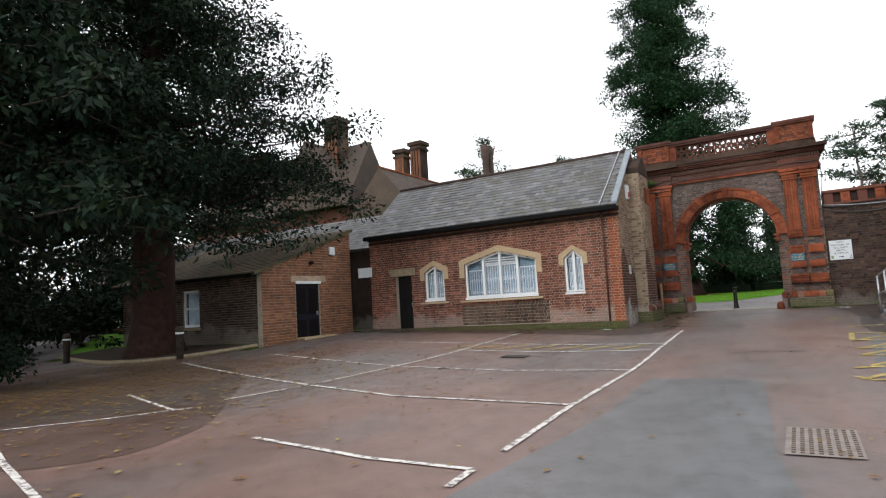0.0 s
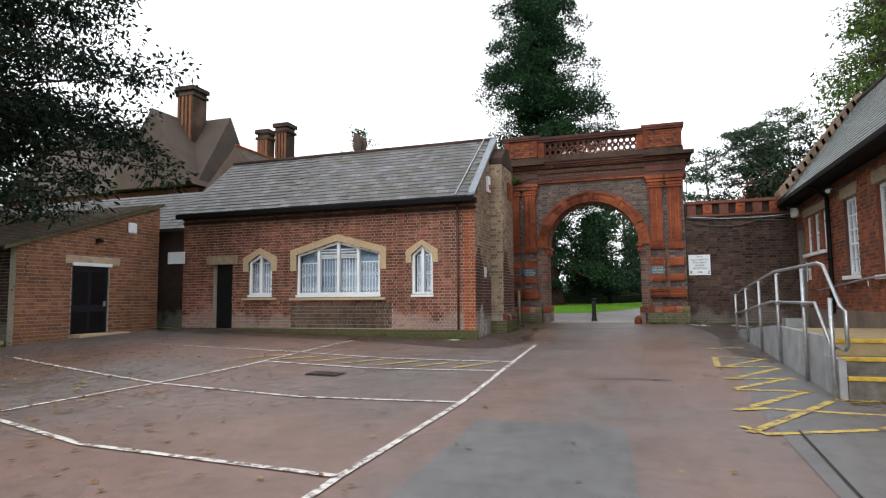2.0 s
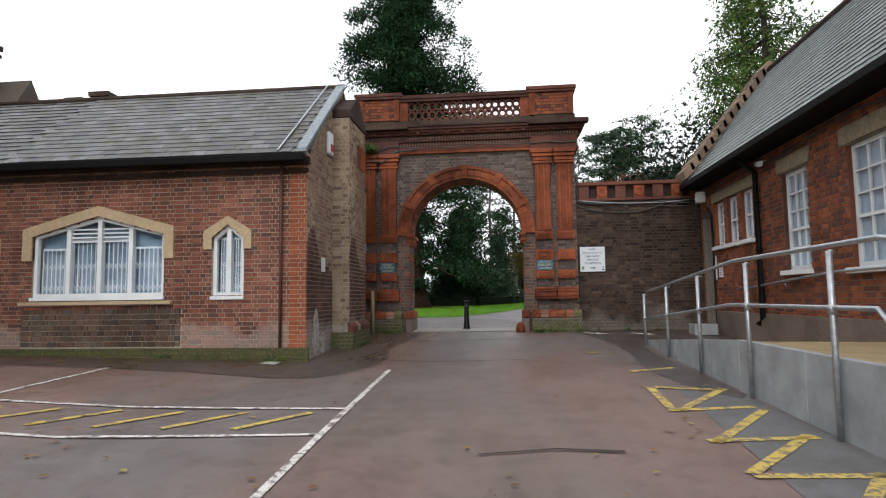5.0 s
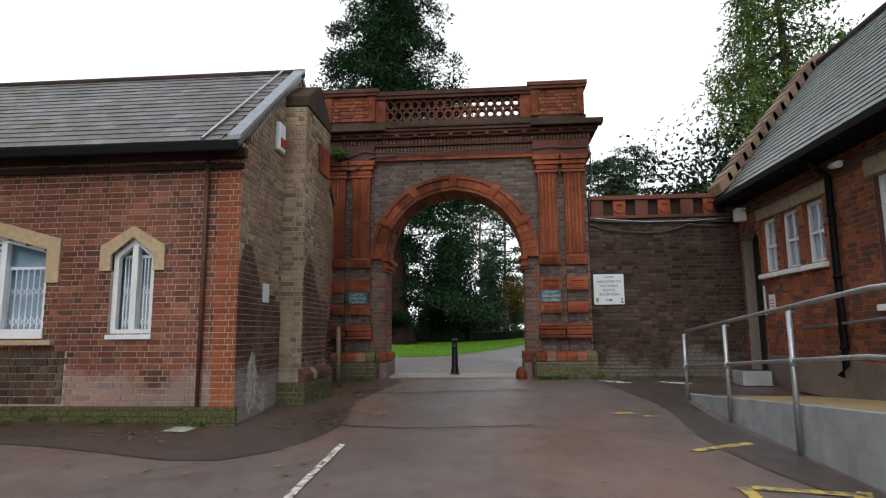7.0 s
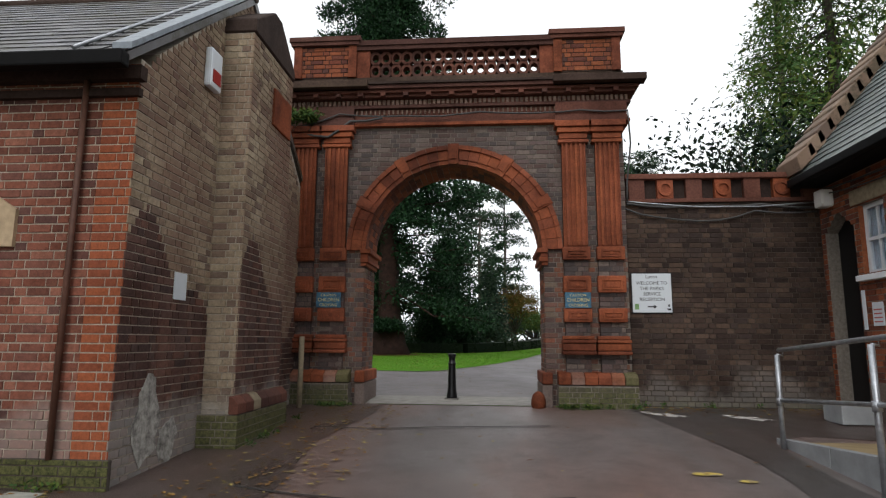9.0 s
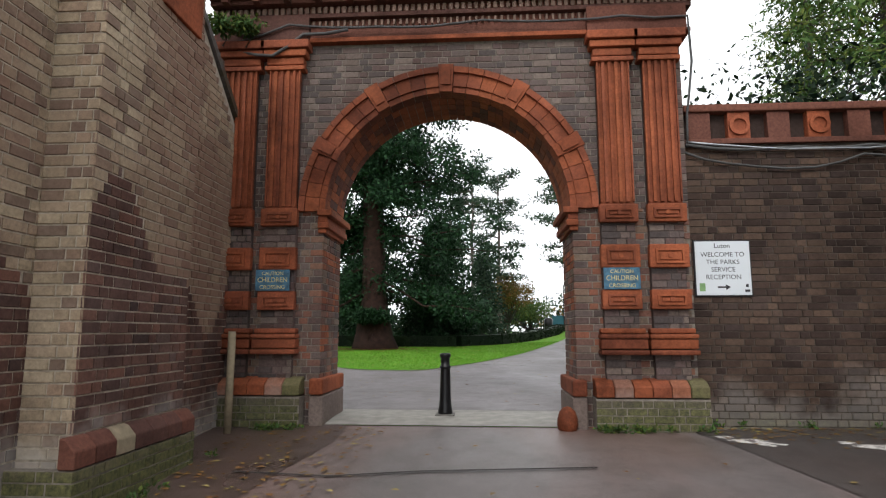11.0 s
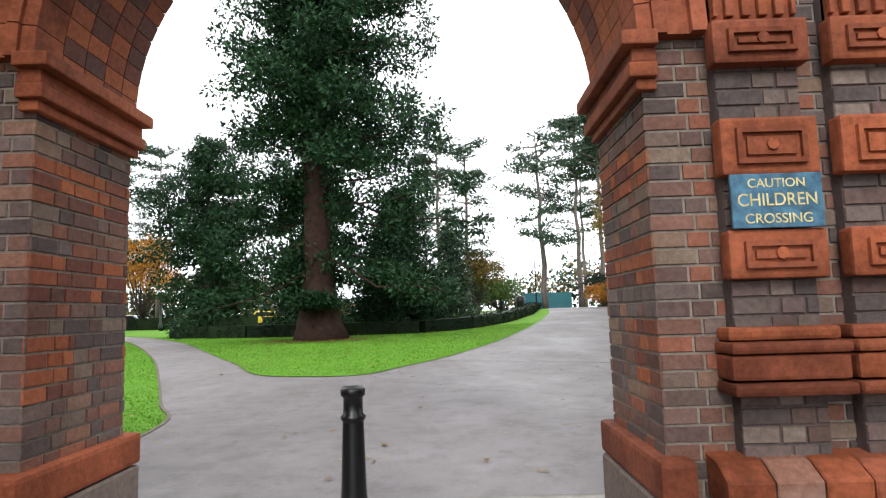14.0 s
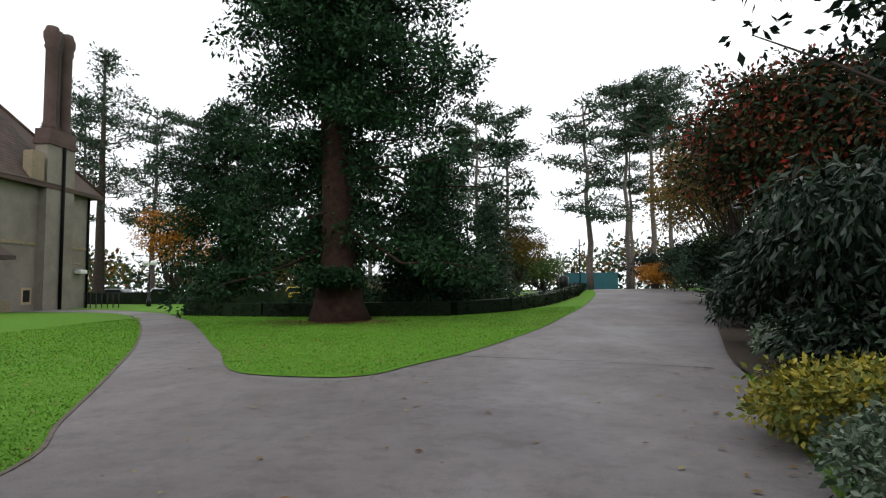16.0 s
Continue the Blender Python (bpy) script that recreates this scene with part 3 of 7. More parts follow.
verts, faces = [], []
xs = [-900, -400, -200, -120, -80] + list(range(-60, 61, 2)) + [80, 120, 200, 400, 900]
ys = [-900, -300, -120, -60] + list(range(-40, 121, 2)) + [150, 200, 300, 500, 900]
for yy in ys:
    for xx in xs:
        verts.append((xx, yy, gz(xx, yy) - (0.05 if yy < 25 else 0.0)))
for j in range(len(ys) - 1):
    for i in range(len(xs) - 1):
        a = j * len(xs) + i
        faces.append((a, a + 1, a + 1 + len(xs), a + len(xs)))
ground = tagged(raw_mesh("ground", verts, faces, GRASS), "damp green park lawn with worn patches", "lawn", kind="structure")
car_park = tagged(sheet("car_park", lambda x, y: not (y > 20 and x < -5.2) and in_poly(CAR_PARK_PLAN, x, y), -34, 12, -24, 25, 1.0, 0.0, ASPHALT), "damp red and grey asphalt of the car park", "asphalt", kind="structure")
threshold = tagged(strip("threshold", [(-3.75, 24.99), (-0.4, 24.99), (-0.4, 26.26), (-3.75, 26.26)], 0.012, CONC_SILL), "worn pale concrete threshold under the arch", "threshold", kind="structure")
lawn_outline = smooth(LAWN_MID[13:] + LAWN_MID[:9], False) + LAWN_MID[9:13]
park_path = tagged(strip("park_path", smooth(PATH_PLAN[1:10], False) + PATH_PLAN[10:13] + smooth(PATH_PLAN[13:22], False), 0.015, PATH), "grey asphalt park path forking round a lawn", "path", kind="structure")

tagged(strip("lawn", lawn_outline, 0.03, GRASS), "bright green tapering lawn between the two paths", "lawn", kind="structure")
# leaf-stained sheet that also paints the conifers' shade on the ground
tagged(strip("leaf_stained_shaded_ground", smooth([(-20, 10), (-15, 11.5), (-11.5, 9.8), (-9, 7.4), (-7.2, 5.4), (-6.9, 3.7), (-9, 2.6), (-14, 3.0), (-20, 5)], True, 4), 0.005, MULCH_SHADE), "leaf-stained asphalt, darkened for the shade under the conifers", "asphalt", kind="structure")
# newer asphalt patches
for outline in ([(-2.6, 3.0), (0.2, 3.2), (-0.3, 6.0), (-0.6, 10.5), (-2.3, 10.5), (-2.2, 7.5)], [(0.95, -3), (6, -3), (6, 12.85), (2.08, 12.85), (2.02, 16.5), (1.3, 17.0), (0.95, 12), (0.92, 6)]):
    tagged(strip("asphalt_patch", outline, 0.006, PATCH), "newer grey asphalt patch in the car park", "asphalt", kind="structure")

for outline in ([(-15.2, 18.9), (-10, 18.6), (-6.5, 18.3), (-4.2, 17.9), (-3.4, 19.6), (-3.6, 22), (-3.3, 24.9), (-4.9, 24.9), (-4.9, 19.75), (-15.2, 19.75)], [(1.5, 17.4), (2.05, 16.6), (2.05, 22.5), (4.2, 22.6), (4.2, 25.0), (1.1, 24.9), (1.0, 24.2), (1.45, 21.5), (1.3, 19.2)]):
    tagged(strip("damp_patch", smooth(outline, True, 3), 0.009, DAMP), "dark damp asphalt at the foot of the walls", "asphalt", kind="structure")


def painted(points, width, material, label, wobble=0.0):
    """A painted road line along points."""
    pts = [Vector((p[0], p[1], 0)) for p in points]
    left, right = [], []
    for i, p in enumerate(pts):
        d = (pts[min(i + 1, len(pts) - 1)] - pts[max(i - 1, 0)]).normalized()
        n = Vector((-d.y, d.x, 0)) * width / 2
        left.append((p + n)[:2])
        right.append((p - n)[:2])
    ob = strip("road_marking", left + right[::-1], 0.012, material)
    return tagged(ob, label, "road marking", "painted lines", kind="structure")


for pts in LINES_WHITE:
    painted(pts, 0.08, LINE_WHITE, "worn white parking bay line on asphalt")
for pts in LINES_YELLOW:
    painted(pts, 0.11, LINE_YELLOW, "worn yellow hatching line beside the ramp")


# ---- walls with openings ----
def wall_core(name, x0, x1, z0, z1, y0, y1, openings, material, parent, axis="y"):
    """openings: (left, right, foot, shoulder, apex) along the wall."""
    bm = bmesh.new()
    at = x0
    for a, b, foot, shoulder, apex in sorted(openings):
        prism(bm, [(at, z0), (a, z0), (a, z1), (at, z1)], y0, y1, axis)
        if foot > z0 + 0.01:
            prism(bm, [(a, z0), (b, z0), (b, foot), (a, foot)], y0, y1, axis)
        top = [(a, shoulder), ((a + b) / 2, apex), (b, shoulder), (b, z1), (a, z1)] if apex > shoulder + 0.01 else [(a, shoulder), (b, shoulder), (b, z1), (a, z1)]
        prism(bm, top, y0, y1, axis)
        at = b
    prism(bm, [(at, z0), (x1, z0), (x1, z1), (at, z1)], y0, y1, axis)
    return part(name, bm, material, parent)


def in_openings(openings, u, z, pad=0.0, head=0.0):
    for a, b, foot, shoulder, apex in openings:
        if a - pad < u < b + pad and foot - pad < z:
            k = 1 - abs(u - (a + b) / 2) / ((b - a) / 2 + pad + 1e-6)
            if z < shoulder + head + (apex - shoulder) * max(0.0, k) * 1.0:
                return True
    return False


# ---- the lodge ----
LF, LX0, LX1 = 19.8, -15.2, -4.9          # front face, left and right end
EAVE, RIDGE_Y, RIDGE_Z = 4.42, 22.35, 6.70
lodge = thing("lodge", (-10, 22, 0.3), "single-storey red brick lodge with slate roof beside the arch", "building")
W_LEFT, W_BIG, W_SMALL = (-12.55, -11.68, 1.66, 2.72, 2.98), (-10.76, -7.88, 1.64, 2.90, 3.30), (-6.86, -6.20, 1.62, 2.80, 3.06)
L_DOOR = (-13.95, -13.18, 0.35, 2.68, 2.68)
L_OPEN = [L_DOOR, W_LEFT, W_BIG, W_SMALL]
front = wall_core("wall", LX0, LX1 - 0.012, 0.0, EAVE + 0.05, LF + 0.012, LF + 0.32, L_OPEN, MORTAR, lodge)


def lodge_skip(u, z):
    x = LX0 + u
    if -10.95 < x < -7.5 and 0.62 < z < 1.42:
        return True
    return in_openings([L_DOOR, W_LEFT, W_BIG, W_SMALL], x, z)


brick_face(front, (LX0, LF + 0.012, 0.15), (1, 0, 0), (0, -1, 0), LX1 - LX0 - 0.36, EAVE - 0.15, BRICK_RED, lodge_skip, lambda u, z: LX0 + u > -6.3 and z > 0.7, seed=3)
# quoins of brighter brick at the corner
brick_face(front, (LX1 - 0.36, LF + 0.012, 0.15), (1, 0, 0), (0, -1, 0), 0.362, EAVE - 0.15, BRICK_CORNER, None, lambda u, z: True, seed=4)
RUBBLE = brickwork("rubble_patch", [(0.10, 0.065, 0.05), (0.15, 0.09, 0.065), (0.075, 0.055, 0.05), (0.17, 0.11, 0.08), (0.12, 0.095, 0.08)], stain_amount=0.9)
brick_face(front, (-10.95, LF + 0.012, 0.63), (1, 0, 0), (0, -1, 0), 3.45, 0.80, RUBBLE, None, None, seed=8, course=0.11, long=0.20, proud=0.02)
gable_bm = bmesh.new()
prism(gable_bm, [(LF + 0.322, 0.0), (24.98, 0.0), (24.98, EAVE), (RIDGE_Y, RIDGE_Z - 0.02), (LF + 0.322, EAVE + 0.25)], LX1 - 0.32, LX1 - 0.012, "x")
gable = part("gable_wall", gable_bm, MORTAR, lodge)


def gable_skip(u, z):
    y = LF + u
    return z > EAVE + (RIDGE_Z - EAVE) * (1 - abs(y - RIDGE_Y) / (RIDGE_Y - LF)) - 0.06


def buff_from(u):
    return 2.35 + 0.45 * math.sin(u * 2.3 + 0.6) + 0.22 * math.sin(u * 5.1)


brick_face(gable, (LX1 - 0.012, LF, 0.15), (0, 1, 0), (1, 0, 0), 5.18, RIDGE_Z - 0.2, BRICK_BUFF, lambda u, z: gable_skip(u, z) or z < buff_from(u), lambda u, z: z < 3.6, seed=5)
brick_face(gable, (LX1 - 0.012, LF, 0.15), (0, 1, 0), (1, 0, 0), 5.18, 3.2, BRICK_PLUM, lambda u, z: z >= buff_from(u), lambda u, z: True, seed=5)
# chimney-like buttress on the gable
BT = (-4.9, -4.46, 22.05, 24.4)
bt_core = part("buttress", boxes((LX1 - 0.2, -4.512, 21.562, 23.1, 0.0, 5.75)), MORTAR, lodge)
brick_face(bt_core, (LX1, 21.562, 0.15), (1, 0, 0), (0, -1, 0), 0.40, 5.55, BRICK_BUFF, None, lambda u, z: z < 4, seed=6)
brick_face(bt_core, (-4.512, 21.55, 0.15), (0, 1, 0), (1, 0, 0), 1.55, 5.55, BRICK_BUFF, lambda u, z: z < buff_from(u), lambda u, z: z < 3.6, seed=7)
brick_face(bt_core, (-4.512, 21.55, 0.15), (0, 1, 0), (1, 0, 0), 1.55, 3.2, BRICK_PLUM, lambda u, z: z >= buff_from(u), lambda u, z: True, seed=7)
bpl = part("buttress_plinth", boxes((LX1 - 0.1, -4.412, 21.462, 23.18, 0.1, 0.80)), MORTAR_DARK, lodge, "mossy brick plinth")
brick_face(bpl, (LX1, 21.462, 0.2), (1, 0, 0), (0, -1, 0), 0.49, 0.6, MOSSY, None, lambda u, z: True, seed=61)
brick_face(bpl, (-4.412, 21.45, 0.2), (0, 1, 0), (1, 0, 0), 1.73, 0.6, MOSSY, None, lambda u, z: True, seed=62)
for k in range(7):
    part("plinth_cap_stone", prisms([(-4.40, 0.81), (-4.52, 0.81), (-4.52, 1.02), (-4.47, 1.01), (-4.40, 0.93)], 21.45 + 0.247 * k, 21.45 + 0.247 * (k + 1) - 0.008, "y", 0.008), STONE_DULL if k == 2 else TERRACOTTA_SOOT, lodge)
part("buttress_cap", prisms([(21.53, 5.70), (23.13, 5.70), (23.1, 5.85), (22.45, 6.35), (22.2, 6.35), (21.55, 5.9)], LX1 - 0.1, -4.48, "x", 0.02), BRICK_DARK, lodge)
part("terracotta_panel", boxes((-4.515, -4.47, 22.3, 23.0, 4.7, 5.25), bevel=0.012), TERRACOTTA, lodge)
part("back_wall", boxes((LX0, LX1 - 0.33, 24.7, 25.0, 0, EAVE)), MORTAR_DARK, lodge)
part("end_wall", boxes((LX0, LX0 + 0.3, LF + 0.33, 24.69, 0, EAVE)), MORTAR_DARK, lodge)
PLINTH_BRICK = brickwork("mossy_plinth_brick", [(0.06, 0.05, 0.035), (0.09, 0.06, 0.042), (0.045, 0.04, 0.03)], moss=0.95, moss_top=0.75)
lpl = part("plinth", boxes((LX0, LX1 + 0.05, LF - 0.05, LF, 0.1, 0.60)), MORTAR_SOOT, lodge, "mossy brick plinth along the foot of the wall")
brick_face(lpl, (LX0, LF - 0.05, 0.2), (1, 0, 0), (0, -1, 0), LX1 + 0.05 - LX0, 0.40, PLINTH_BRICK, lambda u, z: -14.1 < LX0 + u < -13.0 and z > 0.45, lambda u, z: LX0 + u > -9, seed=63)
part("corbel_course", boxes((LX0, LX1 + 0.03, LF - 0.05, LF + 0.02, 4.06, 4.14), (LX0, LX1 + 0.06, LF - 0.09, LF + 0.02, 4.22, 4.36)), BRICK_DARK, lodge, "dark corbelled brick course under the eaves")



def roof_slates(name, parent, x0, x1, y_eave, z_eave, y_ridge, z_ridge, material, rows=17, width=0.36, seed=1, axis="x", pieces=None):
    """Overlapping slates on one slope; the ridge runs along axis."""
    rnd = random.Random(seed)
    verts, faces, slate, made = [], [], None, 0
    sy, sz = y_ridge - y_eave, z_ridge - z_eave
    ln = math.hypot(sy, sz)
    ny, nz = -sz / ln * (1 if sy > 0 else 1), abs(sy) / ln
    if sy < 0:
        ny = sz / ln
    for r in range(rows):
        x = x0 - (width / 2 if r % 2 else 0)
        while x < x1:
            a, b = max(x0, x), min(x1, x + width - 0.006)
            x += width
            if b - a < 0.04:
                continue
            if pieces and b - a > width - 0.01 and a > pieces and made < 300:
                if slate is None:
                    sb = boxes((0, b - a, 0, ln * 1.2 / rows, -0.012, 0.0))
                    slate = bpy.data.meshes.new("slate")
                    sb.normal_update()
                    sb.to_mesh(slate)
                    sb.free()
                    slate.materials.append(material)
                ob = new("slate", slate)
                f = r / rows
                ob.matrix_world = Matrix.Translation((a, y_eave + sy * f, z_eave + sz * f)) @ Matrix.Rotation(math.atan2(sz, sy) - 0.05 + rnd.uniform(-0.012, 0.012), 4, "X") @ Matrix.Rotation(rnd.uniform(-0.01, 0.01), 4, "Z") @ Matrix.Translation((0, 0, 0.034))
                adopt(ob, parent)
                made += 1
                continue
            f0, f1 = (r + rnd.uniform(-0.02, 0.02)) / rows, min(1.0, (r + 1.25) / rows)
            lift0, lift1 = 0.022 + rnd.uniform(0, 0.007), 0.004
            base = len(verts)
            skew = rnd.uniform(-0.004, 0.004)
            for u, f, l in ((a, f0 + skew, lift0), (b, f0 - skew, lift0), (b, f1, lift1), (a, f1, lift1), (a, f0 + skew, lift0 - 0.012), (b, f0 - skew, lift0 - 0.012)):
                p = (y_eave + sy * f + ny * l, z_eave + sz * f + nz * l)
                verts.append((u, p[0], p[1]) if axis == "x" else (p[0], u, p[1]))
            faces += [tuple(base + i for i in q) for q in ((0, 1, 2, 3), (4, 5, 1, 0))]
    ob = raw_mesh(name, verts, faces, material, parent)
    ob["kind"] = "stuff"
    return ob


roof_bm = bmesh.new()
prism(roof_bm, [(LF - 0.28, EAVE - 0.02), (RIDGE_Y, RIDGE_Z), (25.2, EAVE), (25.2, EAVE - 0.1), (RIDGE_Y, RIDGE_Z - 0.12), (LF - 0.28, EAVE - 0.12)], LX0 + 0.02, LX1 + 0.03, "x")
roof = part("roof", roof_bm, SLATE, lodge)
roof_slates("slating", roof, LX0, LX1 + 0.05, LF - 0.30, EAVE - 0.03, RIDGE_Y, RIDGE_Z, SLATE, seed=2, pieces=-11.5)
part("ridge_tiles", tube([(LX0, RIDGE_Y, RIDGE_Z + 0.0), (LX1 + 0.05, RIDGE_Y, RIDGE_Z + 0.0)], 0.09, 8), BRICK_DARK, lodge)
part("gutter", boxes((LX0, LX1 + 0.06, LF - 0.42, LF - 0.28, EAVE - 0.20, EAVE - 0.05), bevel=0.02), GUTTER, lodge)
part("verge_flashing", prisms([(LF - 0.3, EAVE + 0.0), (RIDGE_Y, RIDGE_Z + 0.04), (RIDGE_Y, RIDGE_Z + 0.10), (LF - 0.3, EAVE + 0.07)], LX1 - 0.12, LX1 + 0.08, "x"), plain("lead_flashing", (0.22, 0.25, 0.28), 0.4, 0.3), lodge)
part("conductor_strip", tube([(-5.4, LF - 0.32, EAVE + 0.02), (-5.25, RIDGE_Y - 0.05, RIDGE_Z + 0.06)], 0.02, 6), GALV, lodge)
part("downpipe", tube([(-5.42, LF - 0.05, 4.3), (-5.42, LF - 0.05, 0.6)], 0.03, 8), plain("rusty_brown_pipe", (0.10, 0.045, 0.03), 0.6), lodge, "thin rust-brown downpipe")
rp = random.Random(6)
for cy, cz, w, h in ((20.4, 0.85, 0.26, 0.50), (20.8, 0.6, 0.22, 0.28)):
    blob = [(cy + w * math.cos(a) * rp.uniform(0.6, 1.1), cz + h * math.sin(a) * rp.uniform(0.6, 1.1)) for a in [k * math.pi / 9 for k in range(18)]]
    part("render_patch", prisms([(u, max(0.35, w_)) for u, w_ in blob], LX1 - 0.002, LX1 + 0.006, "x"), plain("flaking_white_render", (0.34, 0.32, 0.29), 0.9, vary=0.6, scale=14, bump=0.7), lodge, "flaking white render on the brick")
part("wall_notice", boxes((LX1, LX1 + 0.012, 20.72, 20.98, 2.12, 2.42)), SIGN_WHITE, lodge)
part("alarm_box", boxes((LX1, LX1 + 0.09, 21.05, 21.35, 4.75, 5.25), bevel=0.03), SIGN_WHITE, lodge)
part("alarm_face", boxes((LX1 + 0.09, LX1 + 0.10, 21.10, 21.30, 4.82, 4.98)), RED_PAINT, lodge)


def pointed(a, b, foot, shoulder, apex, inset=0.0):
    return [(a + inset, foot + inset), (b - inset, foot + inset), (b - inset, shoulder - inset * 0.5), ((a + b) / 2, apex - inset * 1.1), (a + inset, shoulder - inset * 0.5)]


def ring(bm, outer, inner, y0, y1):
    """A frame between two outlines of as many corners."""
    n = len(outer)
    vs = [[bm.verts.new((u, y, w)) for u, w in o] for o in (outer, inner) for y in (y0, y1)]
    o0, o1, i0, i1 = vs
    fs = []
    for k in range(n):
        j = (k + 1) % n
        fs += [bm.faces.new((o0[k], o0[j], i0[j], i0[k])), bm.faces.new((o1[k], i1[k], i1[j], o1[j])), bm.faces.new((o0[k], o1[k], o1[j], o0[j])), bm.faces.new((i0[k], i0[j], i1[j], i1[k]))]
    bmesh.ops.recalc_face_normals(bm, faces=fs)


def lodge_window(spec, mullions, surround, drop, stone_sill):
    a, b, foot, shoulder, apex = spec
    mid = (a + b) / 2
    win = thing("window", (mid, LF, foot), "white pointed window with closed security grilles", "window", "lodge windows", kind="structure")
    fbm = bmesh.new()
    ring(fbm, pointed(a, b, foot, shoulder, apex), pointed(a, b, foot, shoulder, apex, 0.075), LF + 0.06, LF + 0.15)
    part("window_frame", fbm, WHITE, win)
    inner = pointed(a, b, foot, shoulder, apex, 0.075)
    n = mullions + 1
    bays = [a + 0.075 + (b - a - 0.15) * i / n for i in range(n + 1)]
    def top_at(x):
        k = 1 - abs(x - mid) / ((b - a) / 2)
        return shoulder + (apex - shoulder) * max(0, k) - 0.075
    for x in bays[1:-1]:
        part("mullion", boxes((x - 0.045, x + 0.045, LF + 0.055, LF + 0.15, foot + 0.07, top_at(x) - 0.0)), WHITE, win)
    part("pane", prisms(inner, LF + 0.125, LF + 0.129), GLASS, win).visible_shadow = False
    part("blind", prisms(inner, LF + 0.24, LF + 0.245), BLIND_LODGE, win)
    # folding lattice grille behind each light
    g = bmesh.new()
    for xa, xb in zip(bays, bays[1:]):
        xa, xb = xa + 0.05, xb - 0.05
        m = max(3, int((xb - xa) / 0.085))
        top = top_at((xa + xb) / 2) - 0.30 if mullions > 1 else top_at((xa + xb) / 2) - 0.1
        for i in range(m + 1):
            x = xa + (xb - xa) * i / m
            box(g, x - 0.008, x + 0.008, LF + 0.155, LF + 0.165, foot + 0.08, top)
        for k in range(m):
            x0, x1 = xa + (xb - xa) * k / m, xa + (xb - xa) * (k + 1) / m
            z = foot + 0.12
            while z < top - 0.2:
                for s in (0, 1):
                    za, zb = (z, z + 0.14) if s else (z + 0.14, z)
                    prism(g, [(x0, za - 0.008), (x1, zb - 0.008), (x1, zb + 0.008), (x0, za + 0.008)], LF + 0.166, LF + 0.172)
                z += 0.45
        box(g, xa, xb, LF + 0.15, LF + 0.17, top - 0.02, top + 0.02)
    part("security_grille", g, WHITE, win)
    if mullions > 1:
        lv = bmesh.new()
        for xa, xb in zip(bays[1:3], bays[2:4]):
            for k in range(4):
                z = top_at((xa + xb) / 2) - 0.36 + k * 0.085
                box(lv, xa + 0.045, xb - 0.045, LF + 0.10, LF + 0.118, z, z + 0.03)
        part("vent_louvres", lv, WHITE, win)
    s = bmesh.new()
    w = surround
    outer = [(a - w, shoulder - drop), (a - w, shoulder + w * 0.75), (mid, apex + w * 1.0), (b + w, shoulder + w * 0.75), (b + w, shoulder - drop)]
    inn = [(a, shoulder - drop), (a, shoulder), (mid, apex), (b, shoulder), (b, shoulder - drop)]
    for i in range(4):
        prism(s, [outer[i], outer[i + 1], inn[i + 1], inn[i]], LF - 0.035, LF + 0.10)
    part("stone_hood", s, STONE_TAN, win, "tan sandstone hood over the window")
    part("window_sill", boxes((a - 0.02, b + 0.02, LF - 0.03, LF + 0.1, foot - 0.07, foot), bevel=0.01), WHITE, win)
    if stone_sill:
        part("stone_sill", prisms([(LF - 0.09, foot - 0.16), (LF + 0.1, foot - 0.16), (LF + 0.1, foot - 0.075), (LF - 0.09, foot - 0.10)], a - w, b + w, "x"), STONE_TAN, win)


lodge_window(W_LEFT, 1, 0.20, 0.30, True)
lodge_window(W_BIG, 3, 0.21, 0.50, True)
lodge_window(W_SMALL, 1, 0.17, 0.24, False)
part("door_lintel", boxes((L_DOOR[0] - 0.25, L_DOOR[1] + 0.2, LF - 0.03, LF + 0.2, 2.68, 2.98), bevel=0.012), STONE_DULL, lodge, "weathered stone lintel")
lodge_door = thing("door_1", (-13.56, LF + 0.2, 0.4), "black closed boarded door of the brick lodge", "door", kind="structure")
db = bmesh.new()
for i in range(6):
    box(db, L_DOOR[0] + 0.125 * i + 0.004, L_DOOR[0] + 0.125 * (i + 1), LF + 0.2, LF + 0.24, 0.3, 2.68)
part("door_boards", db, BLACK, lodge_door)
part("door_handle", tube([(-13.3, LF + 0.17, 1.45), (-13.3, LF + 0.17, 1.6)], 0.015, 8), GALV, lodge_door)

# lower range behind the shed
low = thing("low_range", (-20, 22, 0.4), "low slate-roofed brick range behind the shed", "building")
part("wall", boxes((-30, LX0 - 0.02, 20.6, 24.4, 0, 4.1)), BRICK_DARK, low)
lr = bmesh.new()
prism(lr, [(20.3, 4.05), (22.4, 5.75), (24.6, 4.05), (24.6, 3.95), (22.4, 5.62), (20.3, 3.95)], -30, LX0 - 0.02, "x")
lroof = part("roof", lr, SLATE, low)
roof_slates("slating", lroof, -30, LX0 - 0.03, 20.28, 4.04, 22.4, 5.76, SLATE, rows=13, seed=9)

# ---- the shed ----
SX, SY0, SY1 = -16.2, 14.85, 19.75
shed = thing("shed", (-18.5, 17.3, 0.3), "brown brick lean-to shed with mossy tiled roof", "shed")
S_DOOR = (16.5, 17.78, 0.3, 2.60, 2.60)
side = wall_core("wall", SY0, SY1, 0.0, 3.05, SX - 0.25, SX - 0.012, [S_DOOR], MORTAR, shed, "x")
top = bmesh.new()
prism(top, [(SY0, 3.05), (SY1, 3.05), (SY1, 4.78), (SY0, 3.08)], SX - 0.25, SX - 0.012, "x")
part("gable_top", top, MORTAR, shed)


